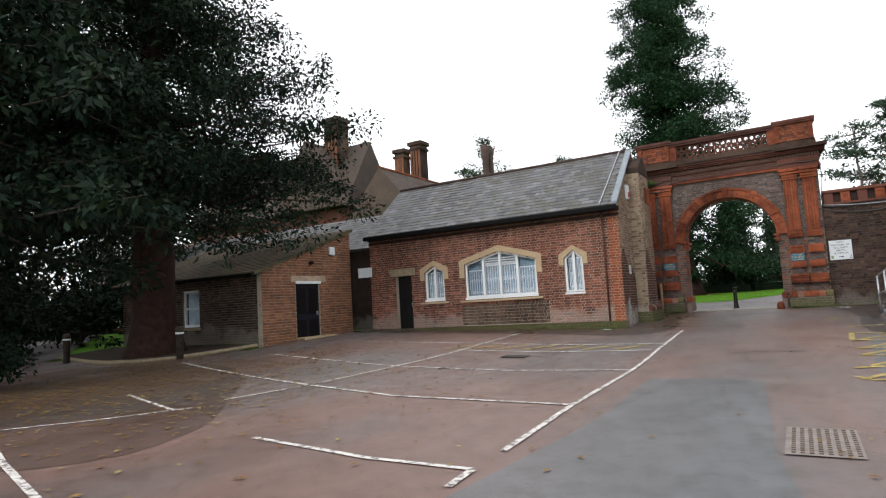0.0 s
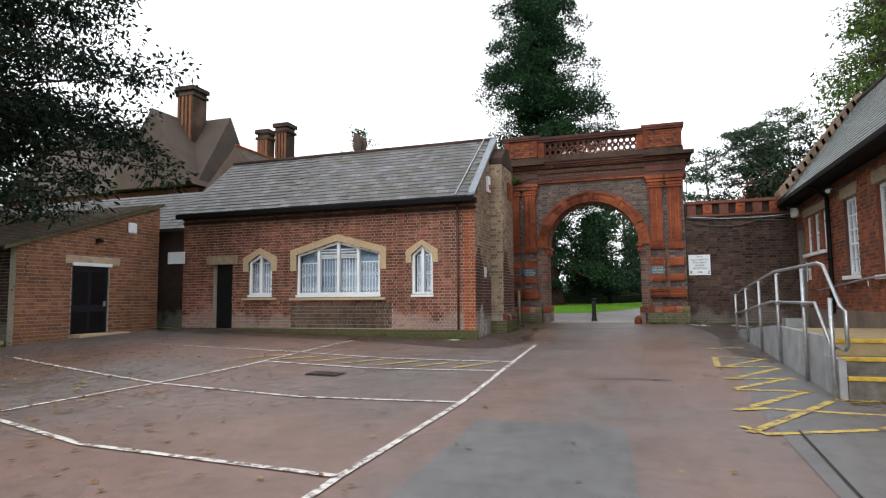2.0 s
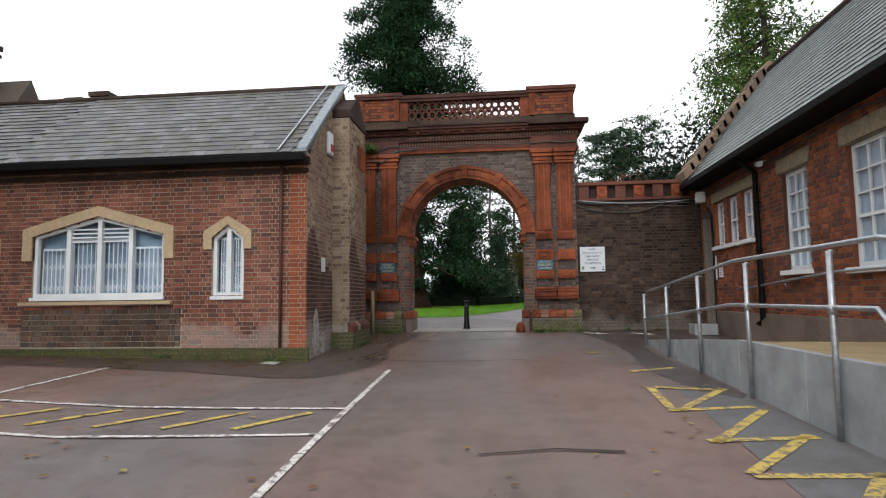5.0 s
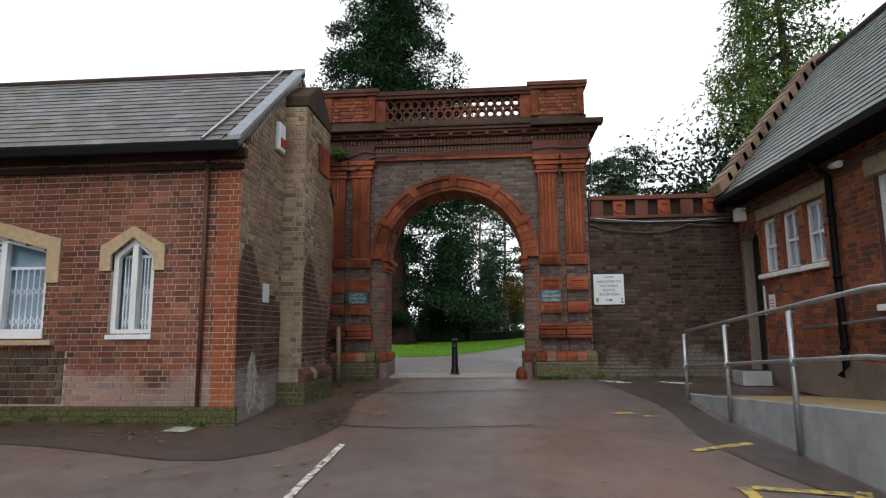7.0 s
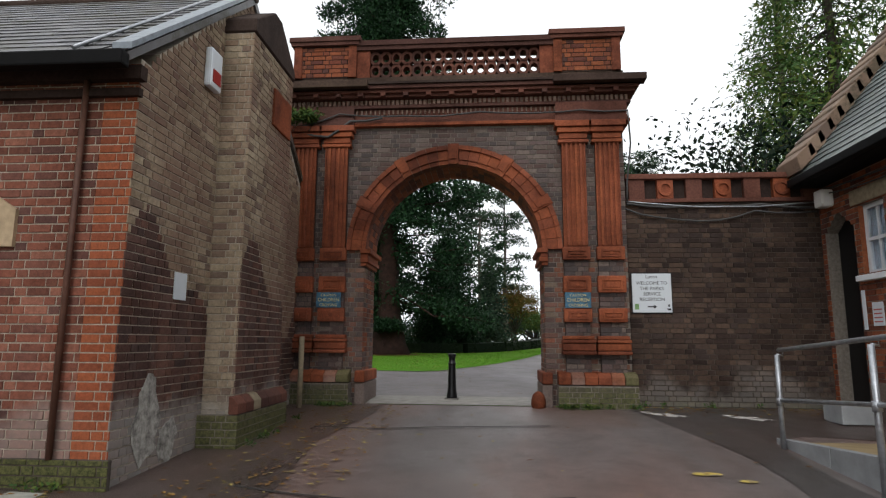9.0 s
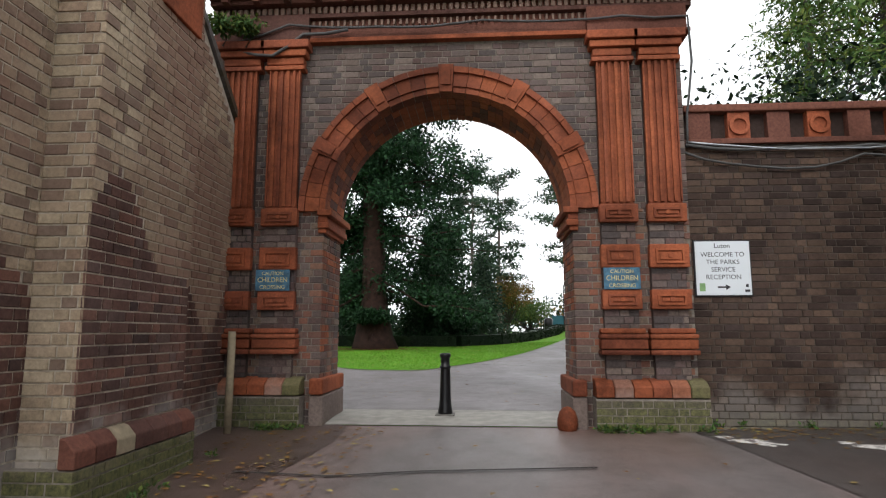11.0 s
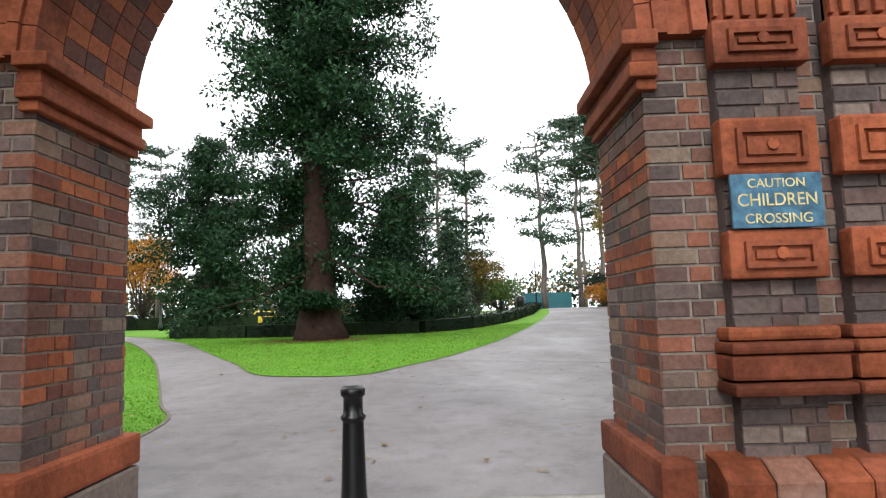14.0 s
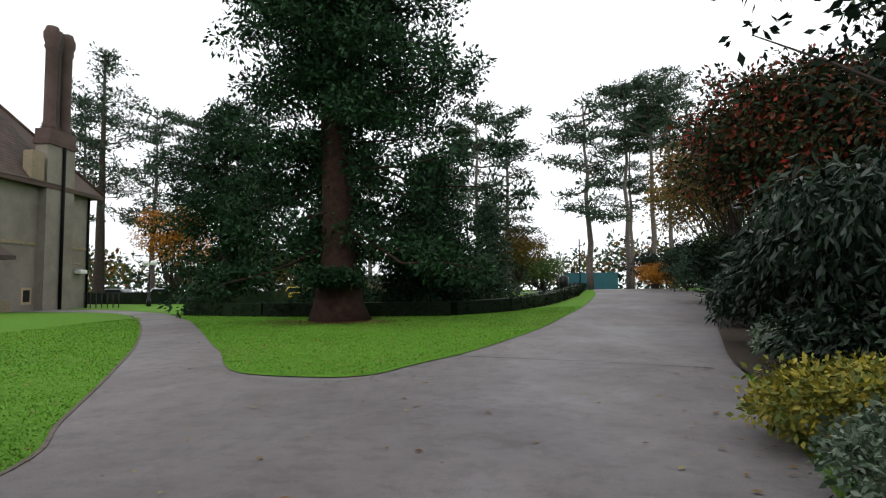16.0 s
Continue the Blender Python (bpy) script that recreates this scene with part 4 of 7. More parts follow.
def shed_skip(u, z):
    y = SY0 + u
    return (S_DOOR[0] - 0.02 < y < S_DOOR[1] + 0.02 and z < 2.62) or z > 3.05 + (y - SY0) / (SY1 - SY0) * 1.72



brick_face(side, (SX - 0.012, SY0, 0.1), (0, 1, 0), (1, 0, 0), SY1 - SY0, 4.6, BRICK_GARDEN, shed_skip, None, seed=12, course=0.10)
S_WIN = (-20.6, -19.6, 1.15, 2.55, 2.55)
# darker brick and mortar than the side wall: tree shade set by colour
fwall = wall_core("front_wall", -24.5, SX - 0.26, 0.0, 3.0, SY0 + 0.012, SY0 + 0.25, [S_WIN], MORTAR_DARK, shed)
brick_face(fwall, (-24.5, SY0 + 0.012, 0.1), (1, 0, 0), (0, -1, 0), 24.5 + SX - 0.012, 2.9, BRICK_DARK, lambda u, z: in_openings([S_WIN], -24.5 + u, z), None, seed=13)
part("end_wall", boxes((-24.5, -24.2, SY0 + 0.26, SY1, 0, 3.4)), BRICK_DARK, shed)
sr = bmesh.new()
prism(sr, [(SY0 - 0.4, 2.98), (SY1 + 0.1, 4.86), (SY1 + 0.1, 4.76), (SY0 - 0.4, 2.88)], -24.7, SX + 0.10, "x")
sroof = part("roof", sr, TILE_MOSS, shed)
roof_slates("roof_tiles", sroof, -24.7, SX + 0.12, SY0 - 0.42, 2.97, SY1 + 0.1, 4.87, TILE_MOSS, rows=24, width=0.2, seed=14)
part("gutter", boxes((-24.7, SX + 0.05, SY0 - 0.52, SY0 - 0.42, 2.84, 2.94), bevel=0.02), GUTTER, shed)
part("door_lintel", boxes((SX - 0.02, SX + 0.03, S_DOOR[0] - 0.25, S_DOOR[1] + 0.35, 2.62, 2.86)), plain("pale_lintel", (0.40, 0.30, 0.22), 0.8), shed)
part("door_head", boxes((SX - 0.02, SX + 0.05, S_DOOR[0] - 0.02, S_DOOR[1] + 0.05, 2.56, 2.66)), WHITE, shed)
sdoor = thing("door_2", (SX, 17.1, 0.35), "dark blue-black closed panelled shed door", "door", kind="structure")
part("door_leaf", boxes((SX - 0.12, SX - 0.07, S_DOOR[0], S_DOOR[1], 0.3, 2.6)), plain("blue_black_paint", (0.012, 0.014, 0.022), 0.4), sdoor)
for ya, yb, za, zb in ((16.6, 17.08, 0.5, 1.2), (17.2, 17.68, 0.5, 1.2), (16.6, 17.08, 1.4, 2.4), (17.2, 17.68, 1.4, 2.4)):
    part("door_panel", boxes((SX - 0.07, SX - 0.055, ya, yb, za, zb), bevel=0.006), BLACK, sdoor)
part("door_handle", boxes((SX - 0.07, SX - 0.02, 17.62, 17.70, 1.35, 1.5), bevel=0.01), GALV, sdoor)
part("door_step", boxes((SX, SX + 0.5, 16.4, 18.2, 0.2, gz(SX, 17) + 0.06), bevel=0.02), STONE_TAN, shed)
swin = thing("window_shed", (-20.1, SY0, 1.15), "dull white sash window in the dark shed wall", "window", kind="structure")
part("window_frame", boxes((-20.6, -20.5, SY0 + 0.08, SY0 + 0.16, 1.15, 2.55), (-19.7, -19.6, SY0 + 0.08, SY0 + 0.16, 1.15, 2.55), (-20.5, -19.7, SY0 + 0.08, SY0 + 0.16, 2.45, 2.55), (-20.5, -19.7, SY0 + 0.08, SY0 + 0.16, 1.15, 1.25), (-20.5, -19.7, SY0 + 0.08, SY0 + 0.16, 1.82, 1.9)), WHITE, swin)
part("pane", boxes((-20.5, -19.7, SY0 + 0.12, SY0 + 0.125, 1.25, 2.45)), GLASS, swin).visible_shadow = False
part("blind", boxes((-20.5, -19.7, SY0 + 0.2, SY0 + 0.21, 1.2, 2.5)), CURTAIN, swin)
part("window_sill", boxes((-20.7, -19.5, SY0 - 0.08, SY0 + 0.1, 1.03, 1.13), bevel=0.01), STONE_DULL, swin)
bell = thing("alarm_bell_box", (SX + 0.04, 18.55, 3.85), "round white alarm box on the shed gable", "alarm box")
part("cover", boxes((SX, SX + 0.09, 18.38, 18.72, 3.7, 4.05), bevel=0.06), SIGN_WHITE, bell)
flood = thing("wall_light", (SX + 0.05, 17.3, 3.35), "small black wall light above the shed door", "wall light")
part("body", boxes((SX, SX + 0.16, 17.22, 17.38, 3.3, 3.42), bevel=0.02), BLACK, flood)
wbox = thing("white_sign_board", (-15.35, 19.7, 2.9), "small white board fixed between shed and lodge", "sign")
part("board", boxes((-15.75, -15.05, 19.68, 19.72, 2.75, 3.15), bevel=0.008), SIGN_WHITE, wbox)

# ---- the gateway arch ----
AX, AR, ASP = -2.09, 1.60, 3.30          # middle, radius, springing height
AF, AB = 25.0, 25.95                      # front and back face
gate = thing("gateway_arch", (AX, 25.5, 0.6), "red terracotta and plum brick gateway arch with balustrade", "archway")
GX0, GX1 = -5.25, 1.0


def arch_points(r, n=28, z=ASP):
    return [(AX + r * math.cos(math.pi * k / n), z + r * math.sin(math.pi * k / n)) for k in range(n + 1)]


core = bmesh.new()
prism(core, [(GX0, 0.3), (AX - AR - 0.012, 0.3), (AX - AR - 0.012, ASP), (GX0, ASP)], AF + 0.012, AB)
prism(core, [(AX + AR + 0.012, 0.3), (GX1 - 0.03, 0.3), (GX1 - 0.03, ASP), (AX + AR + 0.012, ASP)], AF + 0.012, AB)
half = arch_points(AR)
right_half, left_half = half[:15], half[14:]
prism(core, right_half + [(AX, 6.0), (GX1 - 0.03, 6.0), (GX1 - 0.03, ASP)], AF + 0.012, AB)
prism(core, left_half + [(GX0, ASP), (GX0, 6.0), (AX, 6.0)], AF + 0.012, AB)
gate_wall = part("wall", core, MORTAR_DARK, gate)


def gate_skip(u, z):
    x = GX0 + u
    if abs(x - AX) < AR + 0.02 and z < ASP:
        return True
    return math.hypot(x - AX, max(0, z - ASP)) < AR + 0.26


brick_face(gate_wall, (AX + AR, AF + 0.012, 0.35), (1, 0, 0), (0, -1, 0), GX1 - AX - AR - 0.03, 2.95, BRICK_JAMB, None, lambda u, z: True, seed=21)
brick_face(gate_wall, (GX0, AF + 0.012, 0.35), (1, 0, 0), (0, -1, 0), AX - AR - GX0, 2.95, BRICK_JAMB, None, lambda u, z: u > 0.6, seed=20)
brick_face(gate_wall, (GX0, AF + 0.012, 3.30), (1, 0, 0), (0, -1, 0), GX1 - GX0 - 0.03, 2.32, BRICK_GREY, gate_skip, lambda u, z: False, seed=26)
# brick jambs inside the passage, with red bands
for side, x, n in ((-1, AX - AR - 0.012, (1, 0, 0)), (1, AX + AR + 0.012, (-1, 0, 0))):
    def jamb_band(u, z):
        return (2.53 < z < 2.82) or (1.98 < z < 2.26) or (1.45 < z < 1.8 and u < 0.4)
    brick_face(gate_wall, (x, AF, 0.35), (0, 1, 0), n, AB - AF, 2.72, BRICK_JAMB, jamb_band, lambda u, z: z > 0.9, seed=22 + side)
    brick_face(gate_wall, (x, AF, 0.35), (0, 1, 0), n, AB - AF, 2.72, BRICK_ORANGE, lambda u, z: not jamb_band(u, z), lambda u, z: True, seed=24 + side)
    # impost moulding: four stepped fillets
    for k, (z0, z1, d) in enumerate(((3.02, 3.08, 0.05), (3.08, 3.16, 0.09), (3.16, 3.24, 0.07), (3.24, 3.32, 0.13))):
        a, b = (x - 0.06, x + d) if side < 0 else (x - d, x + 0.06)
        part("impost_moulding", boxes((a, b, AF - d * 0.8, AB + d * 0.5, z0, z1), bevel=0.012), TERRACOTTA, gate)
    # rounded red plinth blocks on the jamb
    a, b = (x - 0.1, x + 0.08) if side < 0 else (x - 0.08, x + 0.1)
    part("jamb_plinth", prisms([(AF - 0.10, 0.4), (AB + 0.08, 0.4), (AB + 0.08, 0.96), (AF - 0.10, 0.96)], a, b, "x", 0.015), BRICK_GREY, gate)
    part("jamb_plinth_cap", boxes((a, b, AF - 0.12, AB + 0.1, 0.97, 1.17), bevel=0.03), TERRACOTTA, gate)

# voussoirs of the archivolt, with boss blocks
N = 29
for k in range(N):
    t0, t1 = math.pi * k / N, math.pi * (k + 1) / N
    g = 0.002
    boss = k in (4, 9, 14, 19, 24)
    r0, r1 = AR - 0.02, AR + (0.36 if boss else 0.33)
    bm = bmesh.new()
    out = 0.10 if boss else 0.06
    prism(bm, [(AX + r * math.cos(t), ASP + r * math.sin(t)) for r, t in ((r0, t0 + g), (r1, t0 + g), (r1, t1 - g), (r0, t1 - g))], AF - out, AF + 0.16)
    if not boss:
        for ra, rb, o in ((AR + 0.06, AR + 0.13, 0.085), (AR + 0.25, AR + 0.33, 0.10)):
            prism(bm, [(AX + r * math.cos(t), ASP + r * math.sin(t)) for r, t in ((ra, t0 + g), (rb, t0 + g), (rb, t1 - g), (ra, t1 - g))], AF - o, AF - 0.05)
    else:
        prism(bm, [(AX + r * math.cos(t), ASP + r * math.sin(t)) for r, t in ((AR + 0.07, t0 + 0.02), (AR + 0.29, t0 + 0.02), (AR + 0.29, t1 - 0.02), (AR + 0.07, t1 - 0.02))], AF - 0.125, AF - 0.09)
    part("voussoir", bm, TERRACOTTA, gate)
# underside of the arch: soffit courses
soffit = bmesh.new()
for k in range(44):
    t0, t1 = math.pi * k / 44 + 0.002, math.pi * (k + 1) / 44 - 0.002
    for j in range(4):
        prism(soffit, [(AX + r * math.cos(t), ASP + r * math.sin(t)) for r, t in ((AR - 0.02, t0), (AR + 0.02, t0), (AR + 0.02, t1), (AR - 0.02, t1))], AF + 0.17 + j * 0.2, AF + 0.36 + j * 0.2)
sf = part("soffit_brickwork", soffit, BRICK_ORANGE, gate)
sf["kind"] = "stuff"


def pilaster(x0, x1):
    """A banded pilaster: brick and terracotta blocks below, fluted shaft and capital above."""
    p = part("pilaster", boxes((x0 + 0.03, x1 - 0.03, AF - 0.07, AF + 0.02, 0.4, 5.35)), BRICK_GREY, gate)
    brick_face(p, (x0 + 0.03, AF - 0.07, 0.97), (1, 0, 0), (0, -1, 0), x1 - x0 - 0.06, 2.2, BRICK_GREY, lambda u, z: 1.45 < z < 1.8 or 2.02 < z < 2.26 or 2.53 < z < 2.82, lambda u, z: True, seed=int(100 + x0 * 10), proud=0.014)
    for z0, z1 in ((2.02, 2.26), (2.53, 2.82), (3.10, 3.33)):
        bm = boxes((x0, x1, AF - 0.155, AF - 0.05, z0, z1), bevel=0.018)
        ring(bm, [(x0 + 0.07, z0 + 0.05), (x1 - 0.07, z0 + 0.05), (x1 - 0.07, z1 - 0.06), (x0 + 0.07, z1 - 0.06)], [(x0 + 0.095, z0 + 0.075), (x1 - 0.095, z0 + 0.075), (x1 - 0.095, z1 - 0.085), (x0 + 0.095, z1 - 0.085)], AF - 0.18, AF - 0.15)
        box(bm, x0 + 0.12, x1 - 0.12, AF - 0.172, AF - 0.15, z0 + 0.095, z1 - 0.105)
        m = (x0 + x1) / 2
        prism(bm, [(m + 0.03 * math.cos(a), (z0 + z1) / 2 + 0.03 * math.sin(a)) for a in [math.pi * k / 4 for k in range(8)]], AF - 0.185, AF - 0.17)
        part("terracotta_block", bm, TERRACOTTA, gate)
    for z0, z1, d in ((1.47, 1.53, 0.19), (1.54, 1.66, 0.16), (1.665, 1.72, 0.18), (1.725, 1.79, 0.12)):
        part("base_moulding", boxes((x0 - d * 0.25, x1 + d * 0.25, AF - d - 0.02, AF, z0, z1), bevel=0.02), TERRACOTTA, gate)
    shaft = bmesh.new()
    w = (x1 - x0 - 0.06)
    box(shaft, x0 + 0.03, x1 - 0.03, AF - 0.09, AF - 0.05, 3.34, 5.30)
    n = 5
    for k in range(n + 1):
        xm = x0 + 0.03 + w * k / n
        part("flute_rib", boxes((max(x0 + 0.03, xm - 0.022), min(x1 - 0.03, xm + 0.022), AF - 0.125, AF - 0.088, 3.36, 5.22), bevel=0.008), TERRACOTTA, gate)
    part("fluted_shaft", shaft, TERRACOTTA, gate)
    for z0, z1, d in ((5.22, 5.28, 0.15), (5.30, 5.40, 0.13), (5.41, 5.50, 0.17), (5.51, 5.62, 0.21)):
        part("capital_moulding", boxes((x0 - (d - 0.12), x1 + (d - 0.12), AF - d, AF + 0.02, z0, z1), bevel=0.014), TERRACOTTA, gate)


for x0 in (-0.17, 0.42):
    pilaster(x0, x0 + 0.48)
    pilaster(2 * AX - x0 - 0.48, 2 * AX - x0)
CAP_WORN = brickwork("eroded_plinth_brick", [(0.28, 0.11, 0.065), (0.30, 0.14, 0.09), (0.22, 0.11, 0.08)], moss=0.5, moss_top=0.9, lime=0.25)
CAP_MOSSY = brickwork("mossy_plinth_brick", [(0.16, 0.14, 0.07), (0.13, 0.115, 0.07)], moss=0.8, moss_top=1.1)
for a, b in ((-0.30, 1.02), (2 * AX - 1.02, 2 * AX + 0.30)):
    pl = part("plinth", boxes((a, b, AF - 0.22, AF + 0.01, 0.35, 0.96)), MORTAR_DARK, gate)
    brick_face(pl, (a, AF - 0.22, 0.42), (1, 0, 0), (0, -1, 0), b - a, 0.54, brickwork("mossy_grey_brick", [(0.12, 0.10, 0.085), (0.15, 0.125, 0.10), (0.09, 0.075, 0.065)], moss=0.8, moss_top=1.0), None, lambda u, z: True, seed=31)
    n = 6
    for k in range(n):
        x0, x1 = a + (b - a) * k / n + 0.004, a + (b - a) * (k + 1) / n - 0.004
        part("plinth_cap_stone", prisms([(AF - 0.24, 0.975), (AF, 0.975), (AF, 1.19), (AF - 0.13, 1.17), (AF - 0.24, 1.10)], x0, x1, "x", 0.008), (TERRACOTTA, CAP_WORN, TERRACOTTA, TERRACOTTA, CAP_WORN, CAP_MOSSY)[k], gate)
part("corner_guard", lathe([(0.02, -0.26), (0.10, -0.25), (0.125, -0.16), (0.12, -0.08), (0.095, 0.0), (0.05, 0.045), (0.01, 0.06)], 16, (AX + AR - 0.14, AF - 0.12, 0.80)), TERRACOTTA, gate, "rounded red corner guard stone")

# entablature: string courses, frieze, dentils, cornice
EX0, EX1 = -5.3, 1.02
for z0, z1, d, m in ((5.62, 5.68, 0.10, TERRACOTTA), (5.68, 5.74, 0.06, TERRACOTTA_SOOT), (5.96, 6.02, 0.12, TERRACOTTA_SOOT), (6.14, 6.20, 0.20, TERRACOTTA_SOOT), (6.20, 6.26, 0.27, TERRACOTTA_SOOT), (6.26, 6.33, 0.33, TERRACOTTA_SOOT), (6.33, 6.38, 0.37, BRICK_DARK)):
    part("cornice_moulding", boxes((EX0, EX1 + d * 0.75, AF - d, AB + d * 0.6, z0, z1), bevel=0.008), m, gate)
part("frieze", boxes((EX0, EX1, AF - 0.03, AB, 5.74, 5.96)), TERRACOTTA_SOOT, gate)
part("bed_mould", boxes((EX0, EX1, AF - 0.05, AB, 6.02, 6.14)), TERRACOTTA_SOOT, gate)
dent = bmesh.new()
x = EX0 + 0.02
while x < EX1:
    box(dent, x, x + 0.05, AF - 0.11, AF - 0.05, 6.03, 6.12)
    box(dent, x + 0.01, x + 0.04, AF - 0.07, AF - 0.03, 5.86, 5.94)
    x += 0.085
part("dentil_course", dent, plain("pale_dentils", (0.20, 0.13, 0.10), 0.8), gate)["kind"] = "stuff"
x = EX0 + 0.2
while x < EX1:
    part("modillion", boxes((x, x + 0.09, AF - 0.30, AF - 0.15, 6.13, 6.19)), TERRACOTTA_SOOT, gate)
    x += 0.42
# entablature breaks forward over the pilasters
for a, b in ((-0.24, 1.03), (2 * AX - 1.03, 2 * AX + 0.24)):
    part("entablature_break", boxes((a, b, AF - 0.14, AF, 5.63, 5.98)), TERRACOTTA_SOOT, gate)
    part("cornice_break", boxes((a - 0.05, b + 0.3, AF - 0.45, AF - 0.2, 6.26, 6.384), bevel=0.01), BRICK_DARK, gate)
# parapet: pedestals, pierced balustrade, coping
part("parapet_base", boxes((EX0, EX1, AF - 0.02, AB - 0.2, 6.38, 6.62)), BRICK_DARK, gate)
for a, b in ((-0.24, 0.98), (2 * AX - 0.98, 2 * AX + 0.24)):
    ped = part("pedestal", boxes((a, b, AF - 0.03, AF + 0.45, 6.62, 7.26)), BRICK_DARK, gate)
    brick_face(ped, (a + 0.02, AF - 0.03, 6.64), (1, 0, 0), (0, -1, 0), b - a - 0.04, 0.6, BRICK_ORANGE, None, None, seed=33)
    for s in ((a, a + 0.16, 6.62, 7.26), (b - 0.16, b, 6.62, 7.26)):
        part("pedestal_strip", boxes((s[0], s[1], AF - 0.07, AF + 0.02, s[2], s[3]), bevel=0.01), TERRACOTTA, gate)
    part("pedestal_cap", boxes((a - 0.05, b + 0.05, AF - 0.11, AF + 0.5, 7.26, 7.33), (a - 0.08, b + 0.08, AF - 0.14, AF + 0.53, 7.33, 7.42)), TERRACOTTA_SOOT, gate)
BX0, BX1 = -3.94, -0.24
part("balustrade_coping", boxes((BX0, BX1, AF - 0.06, AF + 0.38, 7.16, 7.24), (BX0, BX1, AF - 0.09, AF + 0.41, 7.24, 7.34)), TERRACOTTA_SOOT, gate)
part("balustrade_end", boxes((BX0, BX0 + 0.25, AF - 0.02, AF + 0.3, 6.62, 7.16)), TERRACOTTA, gate)
part("balustrade_end", boxes((BX1 - 0.25, BX1, AF - 0.02, AF + 0.3, 6.62, 7.16)), TERRACOTTA, gate)
bal = bmesh.new()
nb = 16
for k in range(nb):
    xm = BX0 + 0.25 + (BX1 - BX0 - 0.5) * (k + 0.5) / nb
    w = (BX1 - BX0 - 0.5) / nb
    for zc in (6.76, 7.02):
        pts = [(math.cos(math.pi * i / 5), math.sin(math.pi * i / 5)) for i in range(10)]
        ring(bal, [(xm + c * w * 0.56, zc + s * 0.15) for c, s in pts], [(xm + c * w * 0.34, zc + s * 0.085) for c, s in pts], AF + 0.03, AF + 0.2)
part("pierced_lattice", bal, TERRACOTTA_SOOT, gate, "pierced terracotta lattice")


def board_text(body, x, y, z, size, material, parent, align="CENTER", wide=1.0):
    cu = bpy.data.curves.new("lettering", "FONT")
    cu.body, cu.size, cu.align_x, cu.extrude = body, size, align, 0.0015
    tmp = bpy.data.objects.new("lettering", cu)
    scene.collection.objects.link(tmp)
    bpy.context.view_layer.update()
    me = bpy.data.meshes.new_from_object(tmp.evaluated_get(bpy.context.evaluated_depsgraph_get()))
    bpy.data.objects.remove(tmp)
    me.transform(pose(x, y, z, 90) @ Matrix.Diagonal((wide, 1, 1, 1)))
    me.materials.clear()
    me.materials.append(material)
    return adopt(new("lettering", me), parent)


for a, b in ((-0.15, 0.29), (2 * AX - 0.33, 2 * AX + 0.11)):
    a, b = (a, b) if a > AX else (2 * AX - 0.31, 2 * AX + 0.13)
    if a < AX:
        a, b = -4.51, -4.07
    plate = thing("warning_board", ((a + b) / 2, AF - 0.16, 2.27), "faded blue board with yellow children crossing warning", "sign", "warning boards on the piers")
    part("board", boxes((a, b, AF - 0.175, AF - 0.155, 2.262, 2.528), bevel=0.004), BLUE, plate)
    m = (a + b) / 2
    board_text("CAUTION", m, AF - 0.176, 2.46, 0.062, LETTER_YELLOW, plate)
    board_text("CHILDREN", m, AF - 0.176, 2.37, 0.088, LETTER_YELLOW, plate, wide=0.92)
    board_text("CROSSING", m, AF - 0.176, 2.285, 0.068, LETTER_YELLOW, plate)

# ---- garden wall beside the arch ----
WF = 25.12
gwall = tagged(part("wall_garden", boxes((GX1 - 0.04, 4.6, WF + 0.012, WF + 0.5, 0.2, 4.2)), MORTAR_SOOT), "dark sooty brick garden wall with terracotta coping", "wall", kind="structure")
brick_face(gwall, (GX1, WF + 0.012, 0.35), (1, 0, 0), (0, -1, 0), 3.3, 3.8, BRICK_DARK, None, lambda u, z: 0.9 < z < 2.6, seed=41)
coping = thing("wall_coping", (2.6, WF, 4.15), "red terracotta wall coping with roundels", "coping", kind="structure")
part("string_course", boxes((GX1, 4.5, WF - 0.05, WF + 0.5, 4.15, 4.22), bevel=0.01), TERRACOTTA_SOOT, coping)
part("coping_back", boxes((GX1, 4.5, WF + 0.08, WF + 0.42, 4.22, 4.58)), BRICK_DARK, coping)
part("coping_slab", boxes((GX1, 4.5, WF - 0.06, WF + 0.52, 4.58, 4.68), bevel=0.02), TERRACOTTA_SOOT, coping)
for k in range(7):
    xm = 1.2 + k * 0.5
    bm = boxes((xm - 0.14, xm + 0.14, WF - 0.02, WF + 0.1, 4.225, 4.575), bevel=0.008)
    if k % 2 == 1:
        pts = [(math.cos(math.pi * i / 8), math.sin(math.pi * i / 8)) for i in range(16)]
        ring(bm, [(xm + c * 0.13, 4.40 + s * 0.13) for c, s in pts], [(xm + c * 0.085, 4.40 + s * 0.085) for c, s in pts], WF - 0.05, WF - 0.015)
    part("coping_block", bm, TERRACOTTA if k % 2 else TERRACOTTA_SOOT, coping)
sign = thing("reception_sign", (1.38, WF - 0.02, 2.2), "white welcome sign with black lettering and arrow", "sign")
part("sign_plate", boxes((1.045, 1.715, WF - 0.03, WF - 0.012, 2.20, 2.88), bevel=0.006), SIGN_WHITE, sign)
part("sign_back", boxes((1.03, 1.73, WF - 0.022, WF + 0.005, 2.185, 2.895), bevel=0.004), LETTER_BLACK, sign)
for body, z, s in (("Luton", 2.795, 0.085), ("WELCOME TO", 2.685, 0.082), ("THE PARKS", 2.59, 0.082), ("SERVICE", 2.495, 0.082), ("RECEPTION", 2.40, 0.082)):
    board_text(body, 1.38, WF - 0.031, z, s, LETTER_BLACK, sign)
